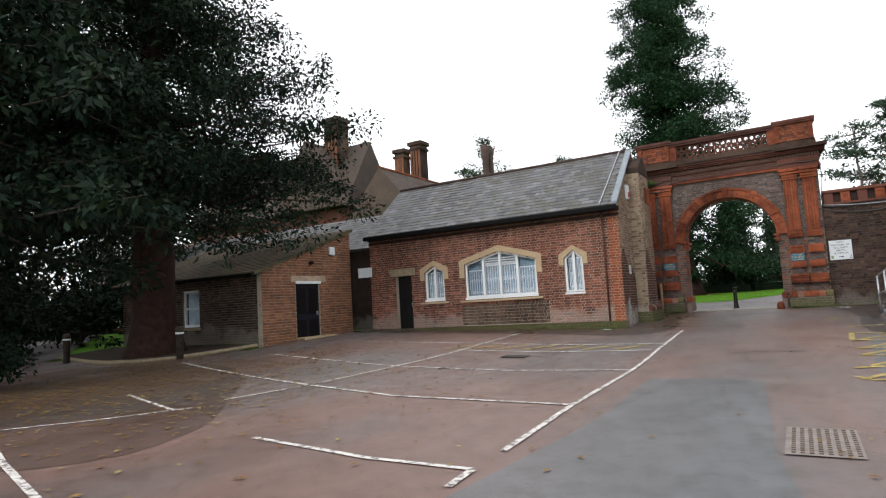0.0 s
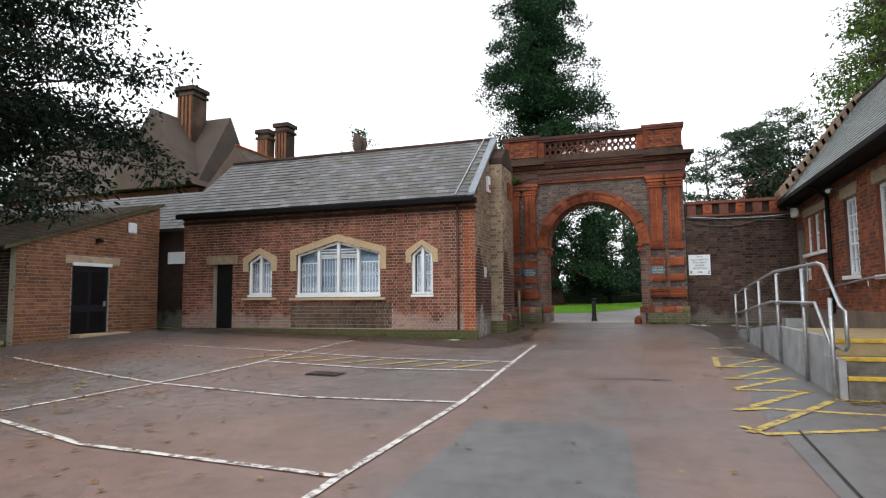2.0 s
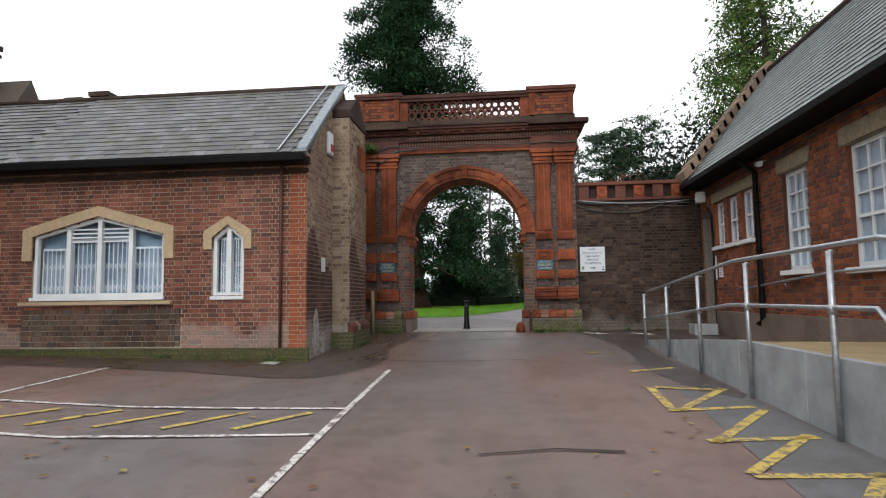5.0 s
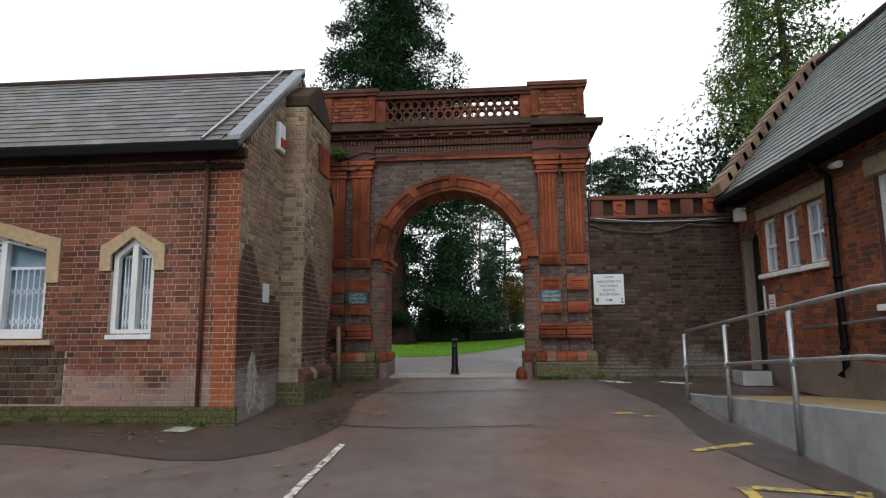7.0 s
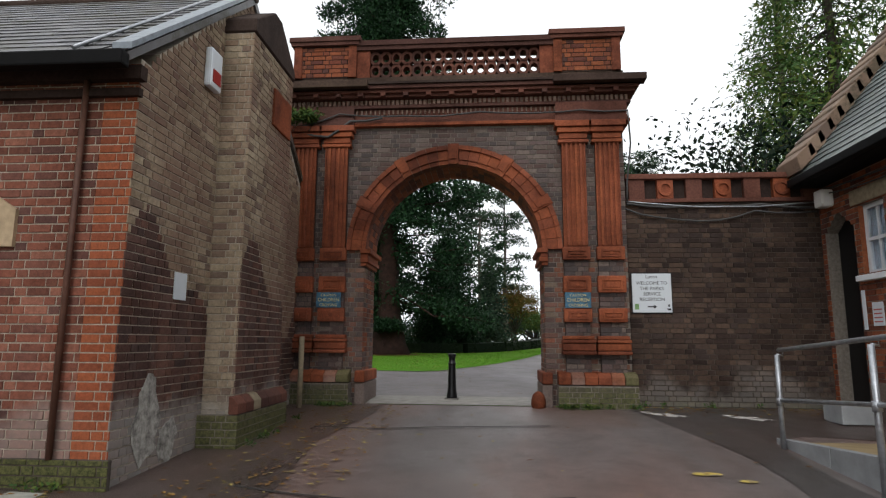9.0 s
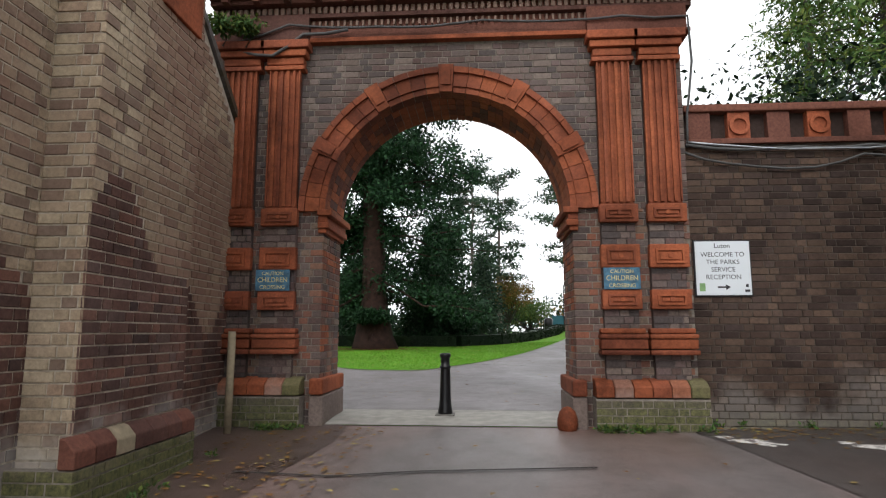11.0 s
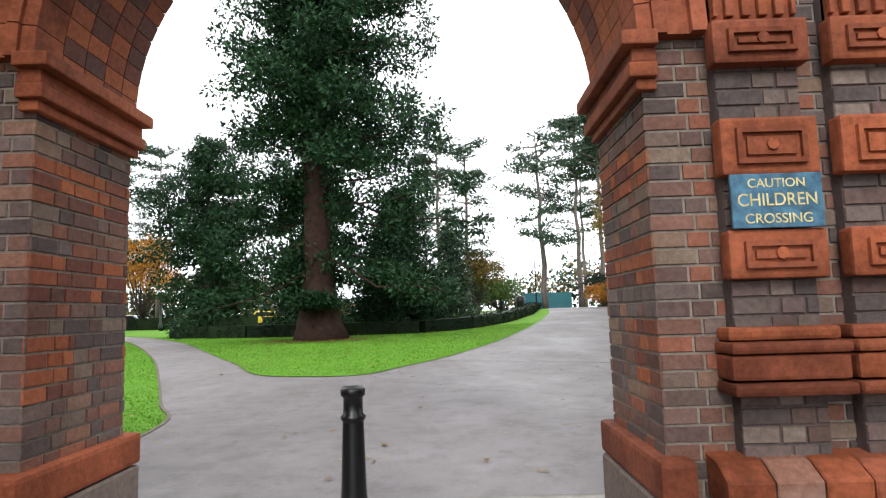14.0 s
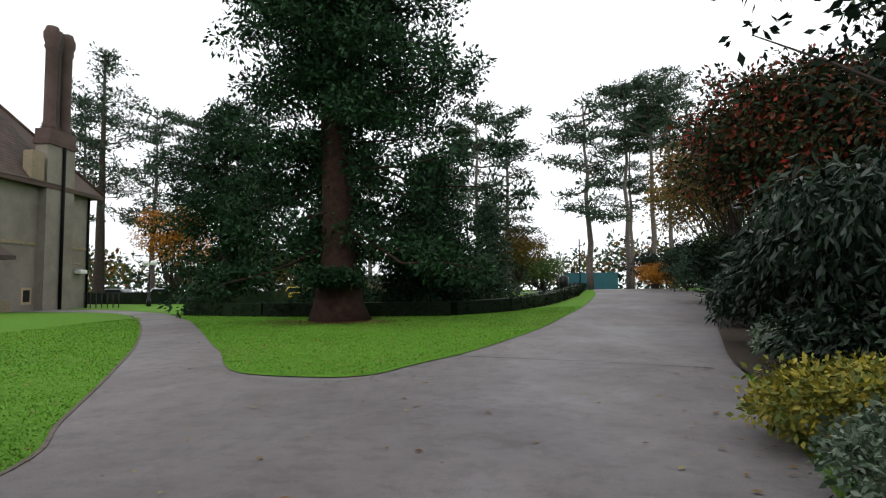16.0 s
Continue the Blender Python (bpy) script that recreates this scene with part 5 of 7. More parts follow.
part("arrow", prisms([(1.30, 2.29), (1.40, 2.29), (1.40, 2.265), (1.46, 2.30), (1.40, 2.335), (1.40, 2.31), (1.30, 2.31)], WF - 0.034, WF - 0.031), LETTER_BLACK, sign)
part("emblem", boxes((1.08, 1.15, WF - 0.034, WF - 0.031, 2.25, 2.35)), plain("green_emblem", (0.2, 0.35, 0.15), 0.6), sign)
part("emblem", boxes((1.63, 1.69, WF - 0.034, WF - 0.031, 2.24, 2.27), (1.645, 1.675, WF - 0.034, WF - 0.031, 2.30, 2.34)), LETTER_BLACK, sign)

# ---- reception building ----
RX = 4.3
REAVE = 4.55
rec = thing("reception_building", (7, 18, 0.6), "red brick reception building with slate roof", "building")
R_DOOR1, R_DOOR2 = (14.85, 16.15, 0.85, 3.62, 3.62), (24.2, 25.0, 0.4, 3.55, 3.85)
R_W2, R_W1 = (17.05, 18.15, 1.90, 3.80, 3.80), (19.40, 20.35, 1.95, 3.80, 3.80)
R_TRI = [(21.72, 22.36, 2.72, 3.82, 3.82), (22.58, 23.22, 2.72, 3.82, 3.82), (23.44, 24.05, 2.72, 3.82, 3.82)]
R_OPEN = [R_DOOR1, R_W2, R_W1, *R_TRI, R_DOOR2]
rwall = wall_core("wall", 8.0, 25.12, 0.0, REAVE, RX + 0.012, RX + 0.32, R_OPEN, MORTAR_DARK, rec, "x")
brick_face(rwall, (RX + 0.012, 8.0, 0.3), (0, 1, 0), (-1, 0, 0), 17.12, REAVE - 0.35, BRICK_ORANGE, lambda u, z: in_openings(R_OPEN, 8.0 + u, z), lambda u, z: 15 < 8 + u < 24 and 1.0 < z < 2.7, seed=51)
part("back_walls", boxes((RX + 0.33, 8, 8.0, 8.3, 0, REAVE), (7.7, 8, 8.31, 24.8, 0, REAVE), (RX + 0.33, 8, 24.82, 25.1, 0, REAVE)), BRICK_DARK, rec)
RR, RRZ = 6.1, 7.45
rr = bmesh.new()
prism(rr, [(RX - 0.42, REAVE - 0.02), (RR, RRZ), (8.4, REAVE), (8.4, REAVE - 0.14), (RR, RRZ - 0.14), (RX - 0.42, REAVE - 0.14)], 7.7, 25.2, "y")
rroof = part("roof", rr, SLATE_GREEN, rec)
roof_slates("slating", rroof, 7.7, 25.15, RX - 0.45, REAVE - 0.03, RR, RRZ, SLATE_GREEN, rows=22, width=0.3, seed=17, axis="y")
part("gable_wall", prisms([(RX, REAVE), (RR, RRZ - 0.1), (8, REAVE)], 24.8, 25.1, "y"), BRICK_DARK, rec)
for k in range(13):
    f = k / 13
    xm, zm = RX - 0.5 + (RR - RX + 0.5) * f, REAVE + 0.06 + (RRZ - REAVE) * f
    part("verge_coping_tile", prisms([(xm, zm - 0.05), (xm + 0.30, zm + 0.24), (xm + 0.20, zm + 0.46), (xm - 0.06, zm + 0.20)], 24.6, 25.35, "y", 0.015), VERGE, rec)
part("ridge_tiles", tube([(RR, 7.7, RRZ), (RR, 25.2, RRZ)], 0.1, 8), BRICK_DARK, rec)
part("gutter", boxes((RX - 0.56, RX - 0.44, 7.7, 25.0, REAVE - 0.2, REAVE - 0.06), bevel=0.02), GUTTER, rec)
part("soffit", boxes((RX - 0.44, RX, 7.7, 25.0, REAVE - 0.2, REAVE - 0.15)), GUTTER, rec)
part("window_head", boxes((RX - 0.02, RX + 0.1, 21.5, 24.2, 3.84, 4.08), bevel=0.01), STONE_DULL, rec, "weathered stone band over the windows")
for o in (R_W1, R_W2):
    part("window_head", boxes((RX - 0.02, RX + 0.1, o[0] - 0.15, o[1] + 0.15, 3.82, 4.1), bevel=0.01), STONE_DULL, rec)
part("door_head", boxes((RX - 0.02, RX + 0.1, R_DOOR1[0] - 0.2, R_DOOR1[1] + 0.2, 3.64, 3.98), bevel=0.01), STONE_DULL, rec)
part("downpipe", tube([(RX - 0.48, 21.3, REAVE - 0.15), (RX - 0.09, 21.3, REAVE - 0.5), (RX - 0.09, 21.3, 1.05), (RX - 0.2, 21.25, 0.9)], 0.055, 10), GUTTER, rec, "black cast iron downpipe")
for z in (1.3, 2.4, 3.4):
    part("pipe_collar", lathe([(0.07, 0), (0.07, 0.06)], 12, (RX - 0.09, 21.3, z)), GUTTER, rec)
part("plinth", boxes((RX - 0.05, RX, 16.2, 24.1, 0.5, 1.12), bevel=0.012), brickwork("pale_worn_brick", [(0.16, 0.12, 0.10), (0.20, 0.16, 0.14), (0.12, 0.08, 0.06)], stain_amount=0.8), rec)


def sash(o, cols, rows, name_label):
    a, b, foot, _, top = o
    w = thing("window", (RX, (a + b) / 2, foot), name_label, "window", "reception windows", kind="structure")
    x0, x1 = RX + 0.09, RX + 0.15
    part("window_frame", boxes((x0, x1, a, a + 0.07, foot, top), (x0, x1, b - 0.07, b, foot, top), (x0, x1, a + 0.07, b - 0.07, top - 0.07, top), (x0, x1, a + 0.07, b - 0.07, foot, foot + 0.08)), WHITE, w)
    gb = bmesh.new()
    for i in range(1, cols):
        y = a + 0.07 + (b - a - 0.14) * i / cols
        box(gb, x0 + 0.005, x1 - 0.005, y - 0.014, y + 0.014, foot + 0.08, top - 0.07)
    for j in range(1, rows):
        z = foot + 0.08 + (top - foot - 0.15) * j / rows
        h = 0.026 if j == rows // 2 else 0.014
        box(gb, x0 + 0.002, x1 - 0.002, a + 0.07, b - 0.07, z - h, z + h)
    part("glazing_bars", gb, WHITE, w)
    for i in range(cols):
        for j in range(rows):
            ya, yb = a + 0.07 + (b - a - 0.14) * i / cols, a + 0.07 + (b - a - 0.14) * (i + 1) / cols
            za, zb = foot + 0.08 + (top - foot - 0.15) * j / rows, foot + 0.08 + (top - foot - 0.15) * (j + 1) / rows
            part("pane", boxes((x0 + 0.028, x0 + 0.032, ya, yb, za, zb)), GLASS, w).visible_shadow = False
    part("blind", boxes((RX + 0.155, RX + 0.16, a, b, foot, top)), CURTAIN, w)
    part("window_sill", boxes((RX - 0.10, RX + 0.09, a - 0.05, b + 0.05, foot - 0.09, foot), bevel=0.012), WHITE, w)


for o in R_TRI:
    sash(o, 2, 2, "small white sash window with film behind glass")
sash(R_W1, 3, 5, "tall white multi-pane sash window with film")
sash(R_W2, 3, 5, "tall white multi-pane sash window with film")
for o in R_OPEN[:-1]:
    for y in (o[0], o[1]):
        part("brick_reveal", boxes((RX + 0.014, RX + 0.085, y - 0.006, y + 0.006, o[2], o[4])), BRICK_ORANGE, rec)
rd = thing("door_3", (RX + 0.2, 15.5, 0.85), "dark closed entrance door of the reception building", "door", kind="structure")
part("door_leaf", boxes((RX + 0.2, RX + 0.25, 14.9, 16.1, 0.86, 3.6)), BLACK, rd)
part("door_frame", boxes((RX + 0.16, RX + 0.26, 16.1, 16.15, 0.86, 3.6)), GALV, rd)
part("entry_panel", boxes((RX - 0.03, RX, 14.55, 14.68, 2.1, 2.55), bevel=0.01), SIGN_WHITE, rd)
rd2 = thing("door_4", (RX + 0.2, 24.6, 0.5), "dark arched side doorway in the corner", "door", kind="structure")
part("door_leaf", boxes((RX + 0.22, RX + 0.26, 24.2, 25.0, 0.4, 3.85)), BLACK, rd2)
part("notice", boxes((RX - 0.012, RX, 24.06, 24.14, 1.9, 2.5)), SIGN_WHITE, rd2)
notice = thing("wall_notice", (RX, 23.75, 2.0), "small white notice with pink print on brick wall", "notice")
part("sheet", boxes((RX - 0.015, RX - 0.012 + 0.01, 23.65, 23.9, 1.95, 2.3)), SIGN_WHITE, notice)
part("print_bars", boxes(*[(RX - 0.018, RX - 0.015, 23.68, 23.87, 2.0 + k * 0.06, 2.02 + k * 0.06) for k in range(4)]), plain("pink_print", (0.5, 0.15, 0.15), 0.7), notice)
lant = thing("bulkhead_light", (RX - 0.1, 24.75, 4.05), "white bulkhead wall light in the corner", "wall light")
part("lamp_cover", boxes((RX - 0.22, RX, 24.62, 24.86, 3.95, 4.25), bevel=0.05), LAMP_GLASS, lant)
cam_box = thing("security_camera", (RX - 0.2, 21.0, 4.1), "white bullet security camera under the eaves", "camera")
part("bracket", tube([(RX, 20.95, 4.2), (RX - 0.12, 20.95, 4.2)], 0.02, 8), SIGN_WHITE, cam_box)
part("housing", tube([(RX - 0.10, 21.15, 4.19), (RX - 0.18, 20.8, 4.12)], 0.055, 12), SIGN_WHITE, cam_box)
fl = thing("floodlight", (RX - 0.2, 15.7, 4.2), "white floodlight above the entrance door", "wall light")
part("bracket", tube([(RX, 15.7, 4.25), (RX - 0.18, 15.7, 4.22)], 0.02, 8), BLACK, fl)
part("lamp_head", boxes((RX - 0.32, RX - 0.14, 15.5, 15.9, 4.12, 4.24), bevel=0.02), LAMP_GLASS, fl)
hop = thing("wall_lantern", (RX - 0.12, 16.62, 2.6), "black lantern box on the brick wall", "wall light")
part("lantern_body", boxes((RX - 0.2, RX, 16.5, 16.75, 2.3, 2.75), bevel=0.03), BLACK, hop)
part("lantern_top", boxes((RX - 0.24, RX, 16.46, 16.79, 2.75, 2.82), bevel=0.015), BLACK, hop)

# ---- ramp, landing and steps ----
FX = 2.15
ramp = thing("ramp", (3.2, 18, 0.3), "concrete access ramp and landing with buff screed", "ramp")
prof = [(13.55, 0.85), (17.0, 0.85), (22.4, gz(2.5, 22.4) + 0.02)]
rb = bmesh.new()
prism(rb, [(13.55, -0.1), (22.4, -0.1)] + [(y, z) for y, z in prof[::-1]], FX + 0.03, RX - 0.002, "x")
part("deck", rb, LANDING, ramp)
ys_ = [13.55, 15.1, 16.9, 18.4, 20.0, 21.2, 22.4]
for ya, yb in zip(ys_, ys_[1:]):
    def deck(y):
        return 0.85 if y < 17.0 else 0.85 + (gz(2.5, 22.4) + 0.02 - 0.85) * (y - 17.0) / 5.4
    part("concrete_panel", prisms([(ya + 0.006, -0.1), (yb - 0.006, -0.1), (yb - 0.006, deck(yb) + 0.05), (ya + 0.006, deck(ya) + 0.05)], FX - 0.06, FX + 0.03, "x", 0.008), CONCRETE, ramp)
steps = thing("steps", (3.2, 13.3, 0.1), "three concrete steps with yellow painted nosings", "steps")
for k, (y, z) in enumerate(((13.55, 0.85), (13.22, 0.62), (12.89, 0.39))):
    if k:
        part("step", boxes((FX + 0.04, RX + 0.3, y, 13.55, -0.1, z)), STEP_CONC, steps)
    part("nosing", boxes((FX + 0.04, RX + 0.3, y - 0.02, y + 0.06, z - 0.05, z + 0.006), bevel=0.008), YELLOW, steps)
part("side_cheek", boxes((FX - 0.06, FX + 0.035, 12.9, 13.548, -0.1, 0.62), bevel=0.01), CONCRETE, steps)

rail = thing("handrail", (FX, 18, 0.2), "galvanised tube handrail along the ramp", "handrail")
def rtop(y):
    return (0.85 if y < 17.0 else 0.85 - 0.385 * (y - 17.0) / 5.4) + 1.12
posts = [14.4, 16.4, 18.35, 20.25, 22.1]
for y in posts:
    part("post", tube([(FX - 0.11, y, gz(FX, y) - 0.02), (FX - 0.11, y, rtop(y) - 0.06)], 0.03, 12), GALV, rail)
    part("clamp", lathe([(0.042, 0), (0.042, 0.09)], 12, (FX - 0.11, y, rtop(y) - 0.66)), GALV, rail)
    part("bracket", tube([(FX - 0.11, y, rtop(y) - 0.06), (FX - 0.04, y, rtop(y) - 0.07), (FX - 0.04, y, rtop(y) - 0.01)], 0.014, 8), GALV, rail)
top_line = [(FX - 0.04, 22.2, rtop(22.2)), (FX - 0.04, 17.0, rtop(17.0)), (FX - 0.04, 13.75, rtop(13.5)), (FX - 0.04, 13.45, rtop(13.4) - 0.05), (FX - 0.04, 12.75, rtop(13) - 0.62), (FX - 0.04, 12.55, rtop(13) - 0.70), (FX - 0.04, 12.52, rtop(13) - 1.15), (FX - 0.04, 12.62, rtop(13) - 1.20), (FX - 0.04, 13.0, rtop(13) - 1.20)]
part("top_rail", tube(top_line, 0.026, 12), GALV, rail)
mid_line = [(FX - 0.11, 22.1, rtop(22.1) - 0.6), (FX - 0.11, 17.0, rtop(17.0) - 0.6), (FX - 0.11, 13.7, rtop(13.5) - 0.6), (FX - 0.11, 12.95, 0.75)]
part("middle_rail", tube(mid_line, 0.024, 12), GALV, rail)
part("end_post", tube([(FX - 0.11, 12.92, 0.0), (FX - 0.11, 12.92, 1.45)], 0.03, 12), GALV, rail)
wrail = thing("wall_handrail", (RX - 0.1, 18, 1.6), "galvanised tube handrail on the wall", "handrail")
part("rail_tube", tube([(RX - 0.10, 22.6, 1.62), (RX - 0.10, 18.5, 1.85), (RX - 0.10, 16.5, 1.87)], 0.024, 12), GALV, wrail)
for y in (22.2, 20.2, 18.6, 16.8):
    part("bracket", tube([(RX, y, 1.66), (RX - 0.10, y, 1.66), (RX - 0.10, y, 1.80 - max(0, y - 18.5) * 0.055)], 0.014, 8), GALV, wrail)
drail = thing("step_handrail", (3.9, 13.4, 0.85), "short galvanised tube guard rail beside the steps", "handrail")
part("rail_tube", tube([(3.55, 13.7, 0.85), (3.55, 13.7, 1.9), (3.57, 13.68, 1.98), (3.65, 13.6, 2.02), (4.0, 13.3, 2.02), (4.25, 12.9, 1.7)], 0.026, 12), GALV, drail)
part("mid_tube", tube([(3.55, 13.7, 1.42), (4.28, 13.7, 1.42)], 0.024, 12), GALV, drail)
part("base_flange", lathe([(0.07, 0), (0.07, 0.02)], 14, (3.55, 13.7, 0.85)), GALV, drail)

# ---- bollard ----
def bollard(x, y, h, label):
    z = gz(x, y)
    b = thing("bollard", (x, y, z), label, "bollard", "bollards")
    part("shaft", lathe([(0.10, 0.0), (0.10, 0.06), (0.085, 0.14), (0.078, 0.22), (0.066, h * 0.74), (0.066, h * 0.75), (0.078, h * 0.765), (0.078, h * 0.785), (0.062, h * 0.80), (0.060, h * 0.92), (0.076, h * 0.935), (0.078, h * 0.975), (0.065, h * 0.995), (0.03, h), (0.005, h)], 20, (x, y, z)), BLACK, b)
    part("base_plate", boxes((x - 0.13, x + 0.13, y - 0.13, y + 0.13, z - 0.02, z + 0.03), bevel=0.01), plain("bollard_plate", (0.12, 0.11, 0.10), 0.6), b)


bollard(-2.15, 25.75, 0.84, "black cast iron bollard in the gateway")

# ---- trees ----
def limb(bm, start, end, r, sag=0.0, seed=0):
    rnd = random.Random(seed)
    a, b = Vector(start), Vector(end)
    pts, rad = [], []
    for k in range(5):
        f = k / 4
        p = a.lerp(b, f)
        p.z -= sag * math.sin(f * math.pi)
        p += Vector((rnd.uniform(-1, 1), rnd.uniform(-1, 1), rnd.uniform(-1, 1))) * 0.06 * (a - b).length * (0 < k < 4) * 0.5
        pts.append(p)
        rad.append(r * (1 - 0.85 * f))
    tube(pts, rad, 6, bm)


def conifer(label, x, y, height, reach, clear, leaf, bark, trunk_r, seed=1, size=0.3, layers=26, per=22, gaps=0.2, droop=0.4, flare=1.6, top=0.12, base=None, arms=11, clump=0.75, lean=0.0, shape=None, thin=0.35, bias=None, inner=0.25, bare=0.0, flat=0.75, needle_droop=None, spread=0.52):
    """A conifer: flared trunk, whorls of limbs, sprays hung in clumps along them. shape(f): reach at that share of the height."""
    rnd = random.Random(seed)
    z = gz(x, y) if base is None else base
    t = thing("tree", (x, y, z), label, "tree")
    sections = 14
    pts = [(x + lean * (k / sections) * height + rnd.uniform(-0.05, 0.05), y, z - 0.1 + height * 0.98 * k / sections) for k in range(sections + 1)]
    rad = [trunk_r * (flare if k == 0 else 1.0) * (1 - 0.93 * k / sections) + 0.02 for k in range(sections + 1)]
    pts.insert(1, (x, y, z + height * 0.018))
    rad.insert(1, trunk_r * (1 + (flare - 1) * 0.45))
    part("trunk", tube(pts, rad, 18, wobble=0.09, seed=seed), bark, t)
    lb, clumps = bmesh.new(), []
    for i in range(layers):
        for k in range(arms):
            if rnd.random() < gaps:
                continue
            f = min(0.995, clear + (1 - clear) * (i + rnd.uniform(-0.6, 1.4)) / layers)
            f = max(clear, f)
            h = z + height * f
            r = shape(f) if shape else reach * ((1 - f) / (1 - clear)) ** 0.75 + top
            a = 2 * math.pi * (k + rnd.random()) / arms + i * 1.7
            l = r * rnd.choice((0.62, 0.8, 0.92, 1.0, 1.08, 1.18))
            if f < bare and math.sin(a) < -0.78:
                continue
            cx = x + lean * f * height
            ox = bias(f) if bias else 0.0
            ex, ey = cx + l * math.cos(a) + ox, y + l * math.sin(a)
            ez = h - l * droop * rnd.uniform(0.3, 1.3) + l * 0.15
            limb(lb, (cx, y, h), (ex, ey, ez), 0.02 + trunk_r * 0.09 * (1 - f), l * 0.08, seed * 1000 + i * 40 + k)
            m = max(2, int(l / (clump * 0.75)))
            for j in range(m):
                g = (j + 0.9) / m
                if g < inner:
                    continue
                cr = clump * rnd.uniform(0.55, 1.2)
                clumps.append((cx + (ex - cx) * g + rnd.uniform(-0.4, 0.4) * clump, y + l * g * math.sin(a) + rnd.uniform(-0.4, 0.4) * clump, h + (ez - h) * g - 0.15 * clump, cr))
    part("branching", lb, bark, t)["kind"] = "stuff"
    foliage("crown", clumps, leaf, t, size=size, thin=thin, per=per, spread=spread, droop=droop if needle_droop is None else needle_droop, seed=seed, flat=flat)
    return t


def pine(label, x, y, height, seed, leaf=None, crown_from=0.45, reach=3.5, r=0.3, per=26, lean=0.0, base=None):
    """A tall bare-stemmed pine with flat, open plates of needles."""
    rnd = random.Random(seed)
    z = gz(x, y) if base is None else base
    t = thing("tree", (x, y, z), label, "tree", "pines")
    pts = [(x + lean * height * k / 8 + rnd.uniform(-0.15, 0.15) * (k > 0), y, z - 0.1 + height * k / 8) for k in range(9)]
    part("trunk", tube(pts, [r * (1 - 0.8 * k / 8) for k in range(9)], 10, wobble=0.05, seed=seed), BARK_PINE, t)
    lb, clumps = bmesh.new(), []
    for i in range(13):
        f = crown_from + (1 - crown_from) * (i + rnd.random() * 0.7) / 13
        if rnd.random() < 0.12:
            continue
        for k in range(rnd.randint(2, 4)):
            a = rnd.uniform(0, 2 * math.pi)
            l = reach * rnd.uniform(0.45, 1.0) * (1.15 - 0.75 * max(0, f - 0.5))
            ex, ey, ez = x + lean * height * f + l * math.cos(a), y + l * math.sin(a), z + height * f + l * rnd.uniform(-0.12, 0.25)
            limb(lb, (x + lean * height * f, y, z + height * f), (ex, ey, ez), 0.09, -0.1, seed * 100 + i * 5 + k)
            for j in range(5):
                g = 0.45 + 0.14 * j
                clumps.append((x + lean * height * f + l * g * math.cos(a) + rnd.uniform(-0.5, 0.5), y + l * g * math.sin(a) + rnd.uniform(-0.5, 0.5), z + height * f + (ez - z - height * f) * g + rnd.uniform(0, 0.3), rnd.uniform(0.5, 1.0)))
    part("branching", lb, BARK_PINE, t)["kind"] = "stuff"
    foliage("crown", clumps, leaf or LEAF_PINE, t, size=0.42, thin=0.28, per=per, spread=0.62, droop=-0.15, seed=seed, flat=0.35)
    return t


def broad(label, x, y, height, reach, leaf, bark, seed, clear=0.25, per=40, size=0.16, count=220, trunk_r=0.22, clump=0.8, squash=0.5, base=None, category="tree", name="tree", thin=0.5, hollow=0.35, lift=0.0, droop=0.2):
    """A broad-crowned tree or shrub: forked trunk and clumps over an uneven dome."""
    rnd = random.Random(seed)
    z = gz(x, y) if base is None else base
    t = thing(name, (x, y, z), label, category)
    tb = bmesh.new()
    tube([(x, y, z - 0.1), (x + rnd.uniform(-0.1, 0.1), y, z + height * clear * 0.6), (x + rnd.uniform(-0.2, 0.2), y, z + height * clear * 1.2)], [trunk_r * 1.25, trunk_r, trunk_r * 0.8], 10, tb, 0.06, seed)
    clumps = []
    lobes = [(rnd.uniform(-0.5, 0.5), rnd.uniform(-0.5, 0.5), rnd.uniform(0.0, 0.35), rnd.uniform(0.5, 0.8)) for _ in range(7)]
    for k in range(count):
        lx, ly, lz, lr = lobes[k % 7]
        a, b = rnd.uniform(0, 2 * math.pi), math.asin(rnd.uniform(-0.75, 1))
        q = lr * (hollow + (1 - hollow) * rnd.random() ** 0.5)
        px, py = x + reach * (lx + q * math.cos(b) * math.cos(a)), y + reach * (ly + q * math.cos(b) * math.sin(a))
        pz = z + height * (clear + (1 - clear) * (0.42 + 0.40 * lz + squash * 0.9 * q * math.sin(b)))
        clumps.append((px, py, max(z + 0.15 + lift, pz), clump * rnd.uniform(0.6, 1.2)))
        if k % 9 == 0:
            limb(tb, (x, y, z + height * clear * rnd.uniform(0.6, 1.1)), (px, py, pz), trunk_r * 0.3, -0.1, seed + k)
    part("trunk", tb, bark, t)
    foliage("crown", clumps, leaf, t, size=size, thin=thin, per=per, spread=0.6, droop=droop, seed=seed, flat=0.8)
    return t


def sequoia_shape(f):
    return 5.0 - 1.9 * max(0, (f - 0.12)) / 0.5 if f < 0.62 else max(0.4, 3.1 * (1 - (f - 0.62) / 0.38) ** 0.8)


